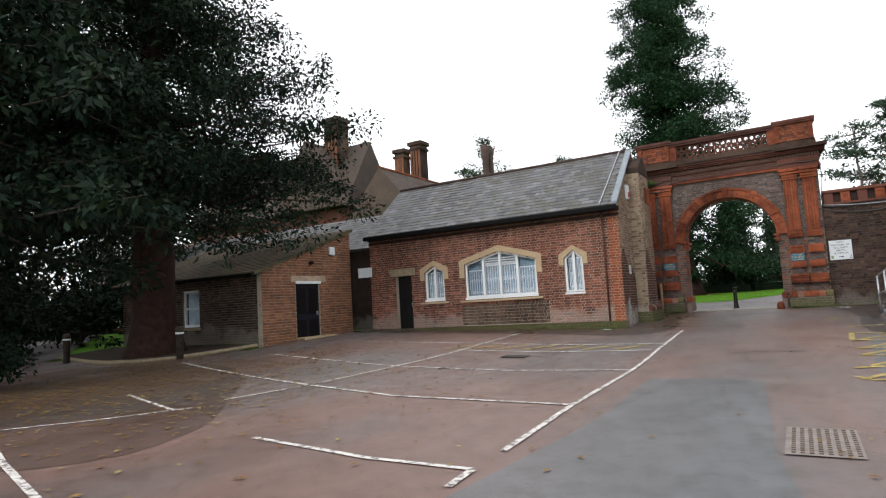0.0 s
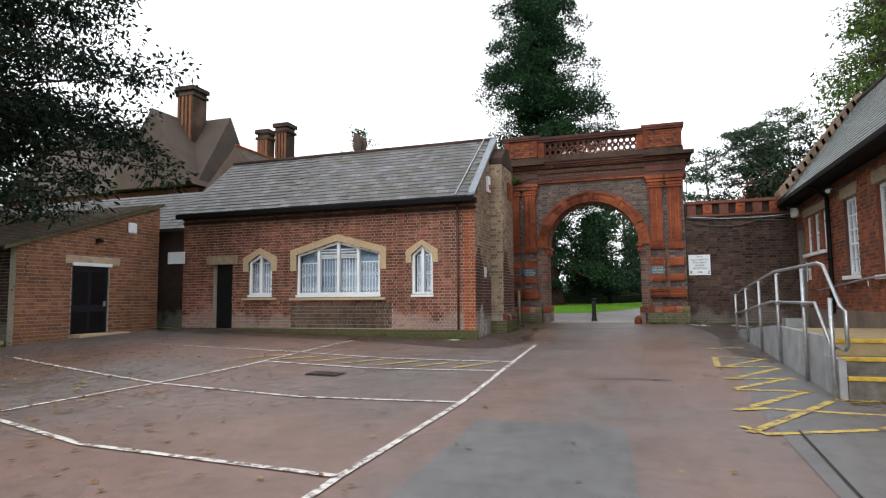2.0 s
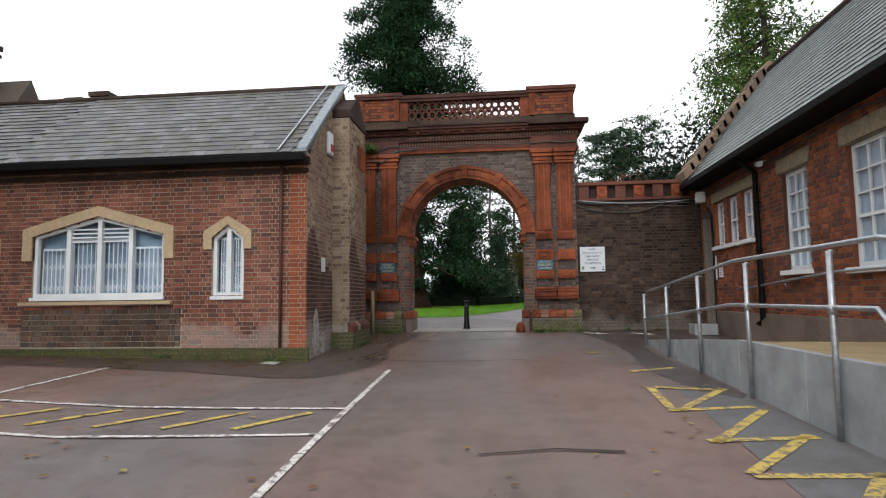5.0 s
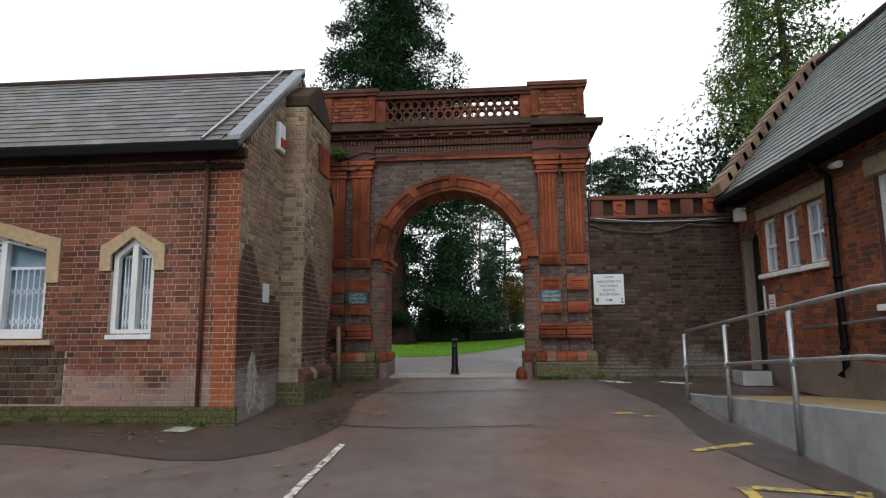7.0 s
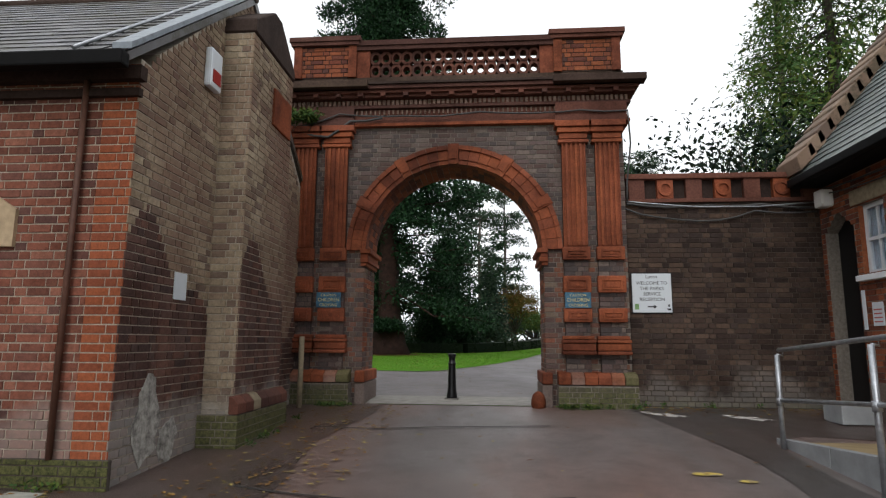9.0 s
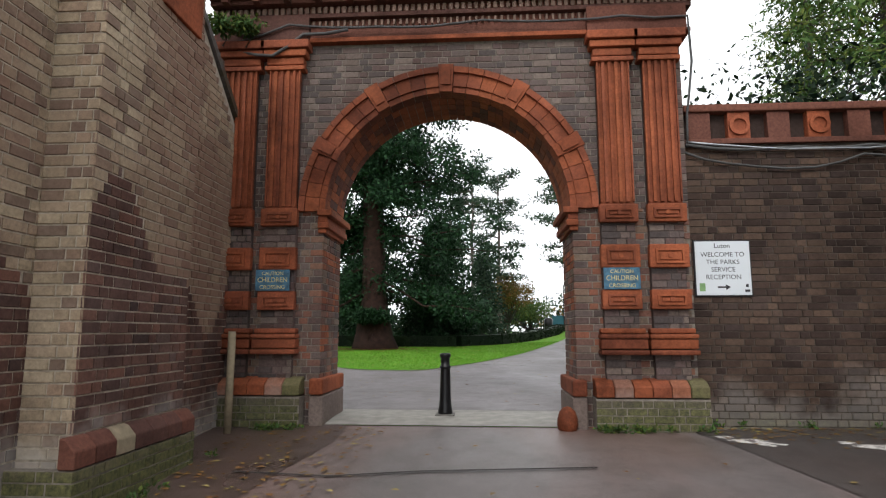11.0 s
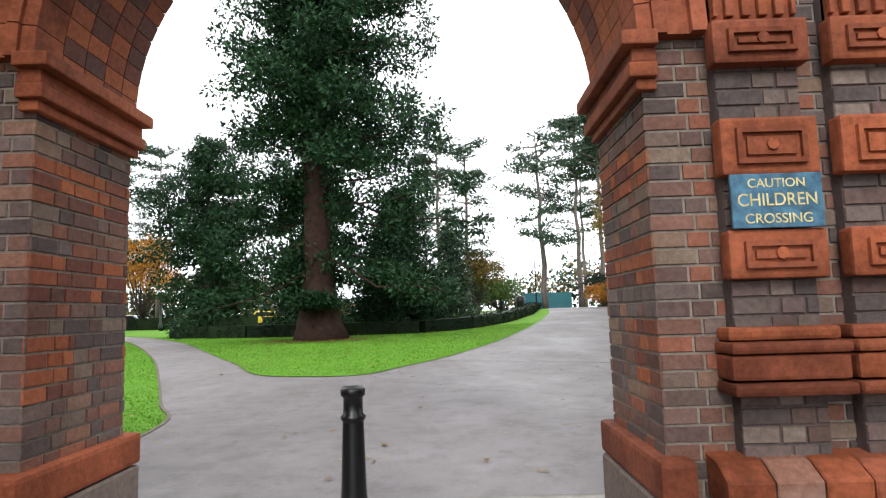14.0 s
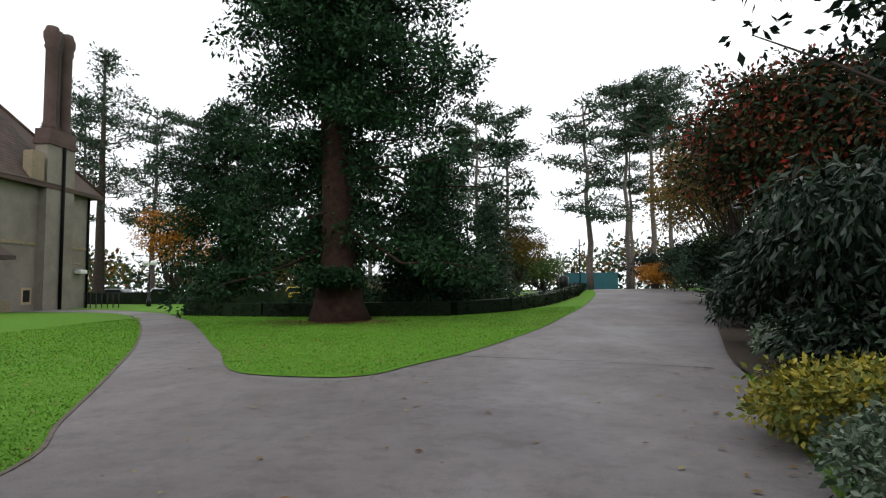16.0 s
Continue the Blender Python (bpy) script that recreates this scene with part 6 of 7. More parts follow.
conifer("giant sequoia with red fibrous trunk and drooping dark sprays", -6.7, 45.5, 33, 5.5, 0.09, LEAF_SEQUOIA, BARK_RED, 0.60, seed=5, size=0.185, layers=38, per=160, gaps=0.15, droop=0.45, flare=1.9, arms=10, inner=0.05, bare=0.22, spread=0.46, clump=0.95, shape=sequoia_shape, lean=-0.03, thin=0.46, flat=0.95, needle_droop=0.05, bias=lambda f: 0.9 if 0.1 < f < 0.45 else 0.0)
broad("tuft of green shoots on the sequoia foot", -6.75, 44.6, 1.9, 0.85, LEAF_SEQUOIA, BARK_RED, 16, clear=0.2, per=90, size=0.13, count=90, clump=0.42, trunk_r=0.05, category="shrub", name="shrub", lift=1.4)
conifer("dark layered conifer beside the sequoia", -13.6, 51.5, 9.8, 2.8, 0.10, LEAF_SEQUOIA, BARK, 0.22, seed=15, size=0.18, layers=20, per=90, gaps=0.15, droop=0.15, arms=8, clump=0.7, thin=0.4, shape=lambda f: 1.2 + 4.3 * f if f < 0.4 else 2.9 if f < 0.7 else 2.9 * (1.02 - f) / 0.32)
conifer("small dense cypress beside the sequoia", -4.2, 51.5, 7.0, 2.2, 0.02, LEAF_SEQUOIA, BARK, 0.2, seed=6, size=0.17, layers=24, per=70, gaps=0.05, droop=0.1, clump=0.6)
conifer("low dark conifer behind the sequoia", -11.0, 61, 6.0, 2.6, 0.02, LEAF_SEQUOIA, BARK, 0.25, seed=7, size=0.2, layers=20, per=60, gaps=0.1, droop=0.3, clump=0.7)
conifer("small conifer behind the lawn", -1.6, 60, 6.0, 1.8, 0.02, LEAF_PINE, BARK, 0.15, seed=8, size=0.25, layers=16, per=22, gaps=0.1, droop=0.2, clump=0.6)

def yew_shape(f):
    return 6.5 if f < 0.45 else max(0.5, 6.5 * (1 - (f - 0.45) / 0.55))


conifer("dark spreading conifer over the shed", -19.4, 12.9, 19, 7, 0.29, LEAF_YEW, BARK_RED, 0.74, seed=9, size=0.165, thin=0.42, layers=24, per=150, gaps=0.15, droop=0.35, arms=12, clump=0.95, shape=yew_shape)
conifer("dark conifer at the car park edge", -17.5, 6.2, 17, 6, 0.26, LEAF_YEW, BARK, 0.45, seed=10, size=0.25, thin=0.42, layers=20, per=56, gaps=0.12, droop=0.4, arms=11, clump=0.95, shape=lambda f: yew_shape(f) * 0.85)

for i, (x, y, h, cf, re) in enumerate(((-2.5, 78, 17, 0.42, 3.4), (0.3, 84, 18, 0.35, 3.2), (-5.5, 88, 19, 0.4, 3.0), (6.6, 74, 15.5, 0.35, 3.6), (11.4, 82, 19.5, 0.66, 3.8), (12.9, 79, 18.5, 0.68, 4.2), (18.4, 92, 24, 0.62, 4.5), (17, 105, 21, 0.5, 3.5), (-31, 92, 22, 0.35, 4), (-25, 86, 20, 0.45, 4), (-38, 96, 23, 0.4, 4.2), (-20, 90, 19, 0.5, 3.6), (-44, 84, 21, 0.4, 4.2), (-16, 96, 20, 0.5, 3.5), (-34, 80, 19, 0.3, 4.4))):
    pine("tall bare-stemmed pine with open blue-green crown", x, y, h, 60 + i, crown_from=cf, reach=re, r=0.28, lean=0.01 * (i % 3 - 1))
conifer("tall open cedar beyond the house", -38, 78, 25, 6, 0.4, LEAF_PINE, BARK, 0.5, seed=31, size=0.4, layers=14, per=16, gaps=0.35, droop=-0.1, arms=8, clump=0.8)
broad("golden autumn beech in full leaf", -29.6, 76, 10.5, 3.4, LEAF_GOLD, BARK, 41, clear=0.08, count=240, size=0.22)
broad("brown autumn tree on the far lawn", 1.2, 86, 8, 3.2, LEAF_AUTUMN, BARK, 42, clear=0.15, size=0.22)
broad("autumn trees past the lawn", -30, 100, 9, 6, LEAF_AUTUMN, BARK, 43, clear=0.1, size=0.26, count=300)
broad("far rounded green shrub on the lawn", -2.0, 98, 5.5, 4, LEAF_PINE, BARK, 44, clear=0.02, size=0.26)
broad("far rounded bright green shrub", 5.0, 100, 5, 4, LEAF_BRIGHT, BARK, 45, clear=0.02, size=0.26)

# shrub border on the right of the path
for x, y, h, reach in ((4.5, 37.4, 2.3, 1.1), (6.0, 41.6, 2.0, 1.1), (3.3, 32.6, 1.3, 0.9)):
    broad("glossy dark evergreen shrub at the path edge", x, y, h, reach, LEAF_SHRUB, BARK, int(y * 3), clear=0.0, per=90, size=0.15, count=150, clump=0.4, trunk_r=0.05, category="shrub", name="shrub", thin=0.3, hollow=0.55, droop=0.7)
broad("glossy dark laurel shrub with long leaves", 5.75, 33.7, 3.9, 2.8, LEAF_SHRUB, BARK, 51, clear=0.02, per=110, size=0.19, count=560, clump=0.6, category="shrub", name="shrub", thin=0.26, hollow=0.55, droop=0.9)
broad("dark tree with clusters of red berries", 8.7, 44.6, 9.4, 4.9, LEAF_BERRY, BARK, 52, clear=0.12, per=95, size=0.18, count=620, clump=0.8, thin=0.45)
broad("autumn-tinted tree behind the border", 11.6, 57, 10.6, 4.6, LEAF_AUTUMN, BARK, 53, clear=0.2, per=44, size=0.2, count=330)
conifer("tall feathery green conifer over the border", 10.5, 35, 17, 5.4, 0.1, LEAF_BRIGHT, BARK, 0.4, seed=54, size=0.22, layers=26, per=34, gaps=0.2, droop=0.5, arms=10, clump=0.85)
broad("open dark tree behind the garden wall", 6.4, 33.0, 9.2, 3.6, LEAF_YEW, BARK, 55, clear=0.25, per=18, size=0.2, count=210, hollow=0.2)
conifer("green conifer behind the garden wall", 13.2, 44, 19.5, 4.5, 0.05, LEAF_BRIGHT, BARK, 0.4, seed=56, size=0.24, layers=26, per=30, gaps=0.25, droop=0.4, clump=0.85)
broad("low yellow and green variegated shrub", 1.75, 30.1, 0.75, 0.85, LEAF_VARIEGATED, BARK, 57, clear=0.0, per=70, size=0.07, count=200, clump=0.25, trunk_r=0.03, category="shrub", name="shrub", hollow=0.6)
broad("low silver-edged shrub beside the path", 1.35, 28.7, 0.6, 0.75, LEAF_SILVER, BARK, 58, clear=0.0, per=70, size=0.06, count=150, clump=0.22, trunk_r=0.03, category="shrub", name="shrub", hollow=0.6)
broad("small white-flecked shrub beside the path", 3.3, 34.4, 0.9, 0.7, LEAF_SILVER, BARK, 59, clear=0.0, per=60, size=0.07, count=130, clump=0.25, trunk_r=0.03, category="shrub", name="shrub", hollow=0.6)
for i, (x, y, h, r, m) in enumerate(((6.2, 46, 2.2, 1.6, LEAF_YEW), (8.0, 52, 2.0, 1.8, LEAF_PINE), (10.0, 58, 2.2, 2.0, LEAF_BRIGHT), (10.6, 66, 1.9, 1.7, LEAF_YEW), (10.3, 72, 1.5, 1.2, LEAF_GOLD), (11.5, 78, 2.4, 1.8, LEAF_YEW), (12.2, 62, 3.6, 2.4, LEAF_BRIGHT))):
    broad("border shrub beside the park path", x + 1.0, y, h * 1.6, r * 1.15, m, BARK, 70 + i, clear=0.0, per=46, size=0.12, count=160, clump=0.4, trunk_r=0.05, category="shrub", name="shrub", hollow=0.5)


broad("low yellow variegated shrub by the pier", 1.35, 27.6, 0.55, 0.7, LEAF_VARIEGATED, BARK, 60, clear=0.0, per=70, size=0.06, count=150, clump=0.22, trunk_r=0.03, category="shrub", name="shrub", hollow=0.6)
bed = tagged(strip("planting_bed", smooth([(0.75, 26.6), (1.0, 28.6), (1.9, 31.5), (2.55, 35.0), (3.75, 38.8), (5.35, 43.5), (8.9, 53.5), (11.9, 64)], False) + [(26, 64), (26, 26.6)], 0.05, SOIL), "dark soil planting bed along the path", "flower bed", kind="structure")

broad("autumn-tinted tree over the far path edge", 14.6, 68, 10.8, 4.6, LEAF_AUTUMN, BARK, 81, clear=0.2, per=40, size=0.24, count=260)
for x, y, h, r, m in ((14.0, 69, 4.8, 2.4, LEAF_YEW), (14.6, 75, 4.2, 2.3, LEAF_PINE), (12.6, 57, 4.2, 2.2, LEAF_YEW), (11.2, 51.5, 3.8, 2.0, LEAF_SHRUB)):
    broad("tall evergreen shrub beside the park path", x, y, h, r, m, BARK, int(y), clear=0.0, per=46, size=0.2, count=130, clump=0.55, trunk_r=0.08, category="shrub", name="shrub", hollow=0.5)
# far woods that close the view
woods_rnd = random.Random(5)
woods = thing("far_woods", (0, 130, 1.2), "distant mixed woods round the park", "woods", kind="stuff")
for leaf, n, sd in ((LEAF_PINE, 900, 1), (LEAF_AUTUMN, 500, 2), (LEAF_YEW, 500, 3)):
    cl = []
    for _ in range(n):
        a = woods_rnd.uniform(-62, 100) if sd != 3 else woods_rnd.uniform(-100, 130)
        d = woods_rnd.uniform(95, 125)
        h = 9 * (0.55 + 0.45 * math.sin(a * 0.31 + sd) * math.sin(a * 0.11)) * woods_rnd.random() ** 0.8
        cl.append((d * math.sin(radians(-a)), 30 + d * math.cos(radians(-a)) * 0.8, 1.3 + h, 2.0))
    foliage("foliage", cl, leaf, woods, size=0.75, thin=0.5, per=30, spread=0.6, droop=0.1, seed=sd, flat=0.7)["kind"] = "stuff"

# two conifers added as a dark background for the shade below the crowns
conifer("added dark conifer backing the shade behind the car park", -29, 10, 17, 6, 0.10, LEAF_YEW, BARK, 0.45, seed=17, size=0.3, layers=20, per=36, gaps=0.12, droop=0.45, arms=10, clump=1.0, shape=lambda f: yew_shape(f) * 0.9)
conifer("added dark conifer backing the shade behind the car park", -34, 22, 16, 6, 0.16, LEAF_YEW, BARK, 0.45, seed=18, size=0.3, layers=18, per=30, gaps=0.12, droop=0.4, arms=10, clump=1.0, shape=lambda f: yew_shape(f) * 0.85)
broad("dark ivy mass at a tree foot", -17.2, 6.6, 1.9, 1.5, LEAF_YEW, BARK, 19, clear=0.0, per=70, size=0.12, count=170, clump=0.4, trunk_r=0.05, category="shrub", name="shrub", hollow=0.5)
# added backdrop: dark conifers and shrubs stand in for shade under the canopy
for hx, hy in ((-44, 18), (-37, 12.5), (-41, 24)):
    conifer("added dark conifer backdrop past the car park", hx, hy, 13, 4.5, 0.01, LEAF_YEW, BARK, 0.3, seed=int(-hx) + 40, size=0.5, layers=12, per=26, gaps=0.05, droop=0.35, arms=8, clump=1.3)
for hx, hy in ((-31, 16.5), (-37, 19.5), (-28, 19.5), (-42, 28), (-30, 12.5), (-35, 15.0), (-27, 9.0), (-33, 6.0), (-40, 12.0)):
    broad("added dark shrub filling in for shade past the trees", hx, hy, 3.4, 2.2, LEAF_YEW, BARK, int(-hx), clear=0.0, per=36, size=0.24, count=100, clump=0.6, category="shrub", name="shrub")
for hx, hy, hh in ((6.6, 41.5, 2.9), (8.0, 46.5, 3.0), (10.4, 51.5, 2.6), (8.4, 37.0, 3.4), (10.0, 41.0, 3.6)):
    broad("dark evergreen shrub under the berry tree", hx, hy, hh, 1.9, LEAF_YEW, BARK, int(hy), clear=0.0, per=50, size=0.16, count=130, clump=0.5, category="shrub", name="shrub")
broad("yellow autumn shrub past the trees", -52, 27, 4.0, 2.5, LEAF_VARIEGATED, BARK, 20, clear=0.05, per=40, size=0.2, count=120, category="shrub", name="shrub")

# ---- clipped hedges ----
def hedge(points, height, width, label, seed):
    mid = points[len(points) // 2]
    t = thing("hedge", (mid[0], mid[1], gz(*mid)), label, "hedge", "low clipped hedges")
    rnd = random.Random(seed)
    bm = bmesh.new()
    clumps = []
    for (xa, ya), (xb, yb) in zip(points, points[1:]):
        d = Vector((xb - xa, yb - ya, 0))
        n = Vector((-d.y, d.x, 0)).normalized() * width / 2
        m = max(1, int(d.length / 1.0))
        for k in range(m):
            a, b = Vector((xa, ya, 0)) + d * (k / m), Vector((xa, ya, 0)) + d * ((k + 1) / m)
            za, zb = gz(a.x, a.y), gz(b.x, b.y)
            v = [bm.verts.new((p.x, p.y, z)) for p, z in ((a + n, za), (b + n, zb), (b - n, zb), (a - n, za), (a + n * 0.95, za + height - 0.04), (b + n * 0.95, zb + height - 0.04), (b - n * 0.95, zb + height - 0.04), (a - n * 0.95, za + height - 0.04))]
            for f in ((4, 5, 6, 7), (0, 1, 5, 4), (1, 2, 6, 5), (2, 3, 7, 6), (3, 0, 4, 7)):
                bm.faces.new([v[i] for i in f])
            for _ in range(34):
                u, w, zz = rnd.random(), rnd.uniform(-1, 1), rnd.random()
                p = a.lerp(b, u) + n * (w if zz > 0.9 else (1 if w > 0 else -1))
                clumps.append((p.x, p.y, za + (zb - za) * u + height * (1 if zz > 0.9 else rnd.uniform(0.08, 1.0)) - 0.05, 0.14))
    bmesh.ops.recalc_face_normals(bm, faces=bm.faces[:])
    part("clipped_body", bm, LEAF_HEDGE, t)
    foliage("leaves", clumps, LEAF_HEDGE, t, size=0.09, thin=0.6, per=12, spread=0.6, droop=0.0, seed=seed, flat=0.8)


hedge([(-14.6, 50.4), (-10.5, 48.8), (-6.5, 48.3), (-3.0, 48.6), (-0.9, 50.6), (1.3, 56), (3.6, 64), (6.0, 76)], 0.62, 0.9, "low dark clipped hedge curving across the lawn", 81)
hedge([(-40, 78), (-26, 74), (-18, 72)], 1.1, 1.0, "dark clipped hedge before the far car park", 82)
hedge([(-16.5, 70), (-8, 68.5), (-3, 69.5)], 0.9, 1.0, "dark clipped hedge behind the sequoia", 83)

# ---- the big house ----
HX, HY0, HY1, HE = -28.9, 46.0, 63.6, 8.9
house = thing("house", (-33.7, 56, 0.9), "tall grey brick house with steep clay tile roof and clustered chimney", "house")
part("wall", boxes((-38.5, HX, HY0, HY1, 0.3, HE)), BRICK_HOUSE, house)
part("string_course", boxes((HX, HX + 0.06, HY0, HY1, 5.0, 5.2)), STONE_DULL, house)
part("string_course", boxes((HX, HX + 0.05, 60.8, HY1, 4.0, 4.12)), STONE_DULL, house)
hip = bmesh.new()
vv = [hip.verts.new(p) for p in ((-39.1, HY0, HE - 0.1), (HX + 0.6, HY0, HE - 0.1), (HX + 0.6, HY1 + 0.6, HE - 0.1), (-39.1, HY1 + 0.6, HE - 0.1), (-33.7, HY0, 14.9), (-33.7, HY1 - 3.4, 14.9), (-39.1, HY0, HE - 0.35), (HX + 0.6, HY0, HE - 0.35), (HX + 0.6, HY1 + 0.6, HE - 0.35), (-39.1, HY1 + 0.6, HE - 0.35))]
for f in ((1, 2, 5, 4), (2, 3, 5), (3, 0, 4, 5), (0, 1, 4), (6, 7, 1, 0), (7, 8, 2, 1), (8, 9, 3, 2), (9, 6, 0, 3), (9, 8, 7, 6)):
    hip.faces.new([vv[i] for i in f])
bmesh.ops.recalc_face_normals(hip, faces=hip.faces[:])
hroof = part("roof", hip, TILE, house)
roof_slates("roof_tiles", hroof, HY0, HY1 - 3.4, HX + 0.62, HE - 0.1, -33.7, 14.9, TILE, rows=30, width=0.3, seed=91, axis="y")
part("ridge", tube([(-33.7, HY0, 14.95), (-33.7, HY1 - 3.4, 14.95)], 0.14, 8), TERRACOTTA, house)
part("hip_ridge", tube([(-33.7, HY1 - 3.4, 14.95), (HX + 0.6, HY1 + 0.6, HE - 0.05)], 0.12, 8), BRICK_DARK, house)
stack = part("chimney_stack", boxes((HX - 0.3, HX + 0.55, 58.9, 61.3, 0.4, 11.3)), BRICK_HOUSE, house)
part("stack_moulding", boxes((HX - 0.4, HX + 0.65, 58.8, 61.4, 11.3, 11.6), (HX - 0.4, HX + 0.62, 58.95, 61.25, 11.6, 12.3)), BRICK_GREY, house)
for i, (dx, dy) in enumerate(((0.1, -0.62), (-0.15, 0.05), (0.1, 0.7))):
    part("chimney_shaft", lathe([(0.42, 12.2), (0.40, 12.6), (0.34, 12.8), (0.34, 17.4), (0.43, 17.6), (0.38, 17.8), (0.48, 18.1), (0.50, 18.5), (0.40, 18.7), (0.36, 18.9)], 8, (HX + dx, 60.1 + dy, 0)), BRICK_GREY, house, "dark octagonal chimney shaft")
part("downpipe", tube([(HX + 0.65, 60.2, 0.5), (HX + 0.65, 60.2, 11.3)], 0.10, 8), GUTTER, house)
part("downpipe", tube([(HX + 0.1, 63.4, 0.5), (HX + 0.1, 63.4, 8.6)], 0.08, 8), GUTTER, house)
part("slit_window", boxes((HX - 0.05, HX + 0.03, 58.0, 58.5, 1.6, 2.3)), DARK, house)
part("slit_window_surround", boxes((HX, HX + 0.02, 57.85, 58.65, 1.45, 2.45)), STONE_TAN, house)
part("gable_vent", boxes((HX + 0.02, HX + 0.6, 57.6, 58.6, 8.9, 10.6)), STONE_DULL, house)
part("security_light", boxes((HX, HX + 0.5, 62.3, 62.9, 3.4, 3.65), bevel=0.05), LAMP_GLASS, house)
part("utility_box", boxes((HX, HX + 0.5, 55.3, 56.6, 0.7, 1.7), bevel=0.03), STONE_DULL, house)
porch = thing("porch", (-27.9, 50.5, 0.9), "small tiled stone porch at the house side", "porch")
part("wall", boxes((HX + 0.001, -27.2, 46.5, 54.2, 0.5, 4.0)), BRICK_HOUSE, porch)
part("roof", prisms([(HX + 0.002, 5.4), (-26.6, 4.1), (-26.6, 3.9), (HX + 0.002, 3.9)], 46.2, 54.7, "y"), TILE, porch)
pwin = thing("window_porch", (-27.2, 52.4, 1.3), "white sash window in the grey porch wall", "window", kind="structure")
part("window_frame", boxes((-27.2, -27.12, 51.7, 51.82, 1.3, 3.4), (-27.2, -27.12, 52.98, 53.1, 1.3, 3.4), (-27.2, -27.12, 51.82, 52.98, 3.28, 3.4), (-27.2, -27.12, 51.82, 52.98, 1.3, 1.42), (-27.2, -27.13, 51.82, 52.98, 2.3, 2.4)), WHITE, pwin)
for za, zb in ((1.42, 2.3), (2.4, 3.28)):
    part("pane", boxes((-27.17, -27.16, 51.82, 52.98, za, zb)), BLIND_LODGE, pwin)
part("window_sill", boxes((-27.2, -27.02, 51.6, 53.2, 1.2, 1.3), bevel=0.012), STONE_DULL, pwin)
pf = thing("railing", (-27.5, 62.8, 1.0), "black iron railing at the house steps", "railing")
for k in range(7):
    part("baluster", tube([(-28.6 + 0.4 * k, 63.0, 0.9), (-28.6 + 0.4 * k, 63.0, 2.1)], 0.03, 6), BLACK, pf)
part("top_bar", tube([(-28.7, 63.0, 2.1), (-26.1, 63.0, 2.1)], 0.035, 6), BLACK, pf)

# red brick wing with gable seen over the lodge
wing = thing("house_wing", (-50, 52, 1), "red brick house wing with steep tiled gable", "house")
part("wall", boxes((-66, -40.2, 49, 58, 0.3, 12.5)), BRICK_ORANGE, wing)
gw = bmesh.new()
prism(gw, [(48.4, 12.3), (53.2, 20.2), (58.2, 12.3)], -66, -40, "x")
part("roof", gw, TILE, wing)
gw2 = bmesh.new()
prism(gw2, [(-49.6, 12.3), (-44.6, 20.0), (-39.6, 12.3)], 47.5, 53.2, "y")
part("gable_roof", gw2, TILE, wing)
for xa, xb, ya, yb, z0, z1 in ((-44.8, -42.9, 51, 53, 14, 23.2), (-37.3, -36.1, 54, 55.2, 11, 18.8), (-35.9, -34.5, 55, 56.4, 11, 19.6)):
    c = part("chimney_stack", boxes((xa, xb, ya, yb, z0, z1 - 1.0), (xa - 0.15, xb + 0.15, ya - 0.15, yb + 0.15, z1 - 1.0, z1 - 0.75), (xa, xb, ya, yb, z1 - 0.75, z1 - 0.4), (xa - 0.2, xb + 0.2, ya - 0.2, yb + 0.2, z1 - 0.4, z1)), BRICK_DARK, wing)
    for k in range(4):
        f = (k + 0.5) / 4
        part("chimney_rib", boxes((xa + (xb - xa) * f - 0.12, xa + (xb - xa) * f + 0.12, ya - 0.1, ya, z0, z1 - 1.0)), BRICK_GARDEN, c)

# ---- small things: car park ----
def flat_cover(name, pts, label, category, material, bars=0, lift=0.012):
    cx, cy = sum(p[0] for p in pts) / len(pts), sum(p[1] for p in pts) / len(pts)
    t = thing(name, (cx, cy, gz(cx, cy)), label, category)
    strip("frame", pts, lift, material, t)
    if bars:
        (xa, ya), (xb, yb) = pts[0], pts[2]
        for k in range(bars):
            x = xa + (xb - xa) * (k + 0.5) / bars
            w = abs(xb - xa) / bars * 0.3
            z = gz(x, cy) + lift
            part("bar", boxes((x - w, x + w, min(ya, yb) + 0.04, max(ya, yb) - 0.04, z, z + 0.012), bevel=0.003), plain("worn_iron", (0.10, 0.085, 0.075), 0.5, 0.5), t)
    return t


RUST = plain("rusty_iron", (0.11, 0.075, 0.055), 0.6, 0.4, vary=0.4, scale=14, bump=0.3)
flat_cover("drain_grate", [(-6.35, 13.15), (-5.7, 13.15), (-5.7, 13.6), (-6.35, 13.6)], "rusty iron drain grate set in asphalt", "drain", plain("drain_dark", (0.02, 0.018, 0.015), 0.9), 9)
mh = flat_cover("manhole_cover", [(-0.25, 6.1), (0.35, 6.1), (0.35, 7.2), (-0.25, 7.2)], "pale worn steel manhole cover with raised tread", "manhole cover", plain("worn_steel", (0.26, 0.22, 0.20), 0.5, 0.4, vary=0.3), 0, 0.014)
for i in range(8):
    for j in range(13):
        x, y = -0.20 + i * 0.07, 6.16 + j * 0.08
        part("tread_stud", boxes((x, x + 0.035, y, y + 0.03, gz(x, y) + 0.014, gz(x, y) + 0.02)), RUST, mh)
flat_cover("inspection_cover", [(-5.65, 19.28), (-5.32, 19.28), (-5.32, 19.62), (-5.65, 19.62)], "small pale square cover at the lodge foot", "manhole cover", plain("pale_cover", (0.36, 0.36, 0.32), 0.7), 0, 0.02)
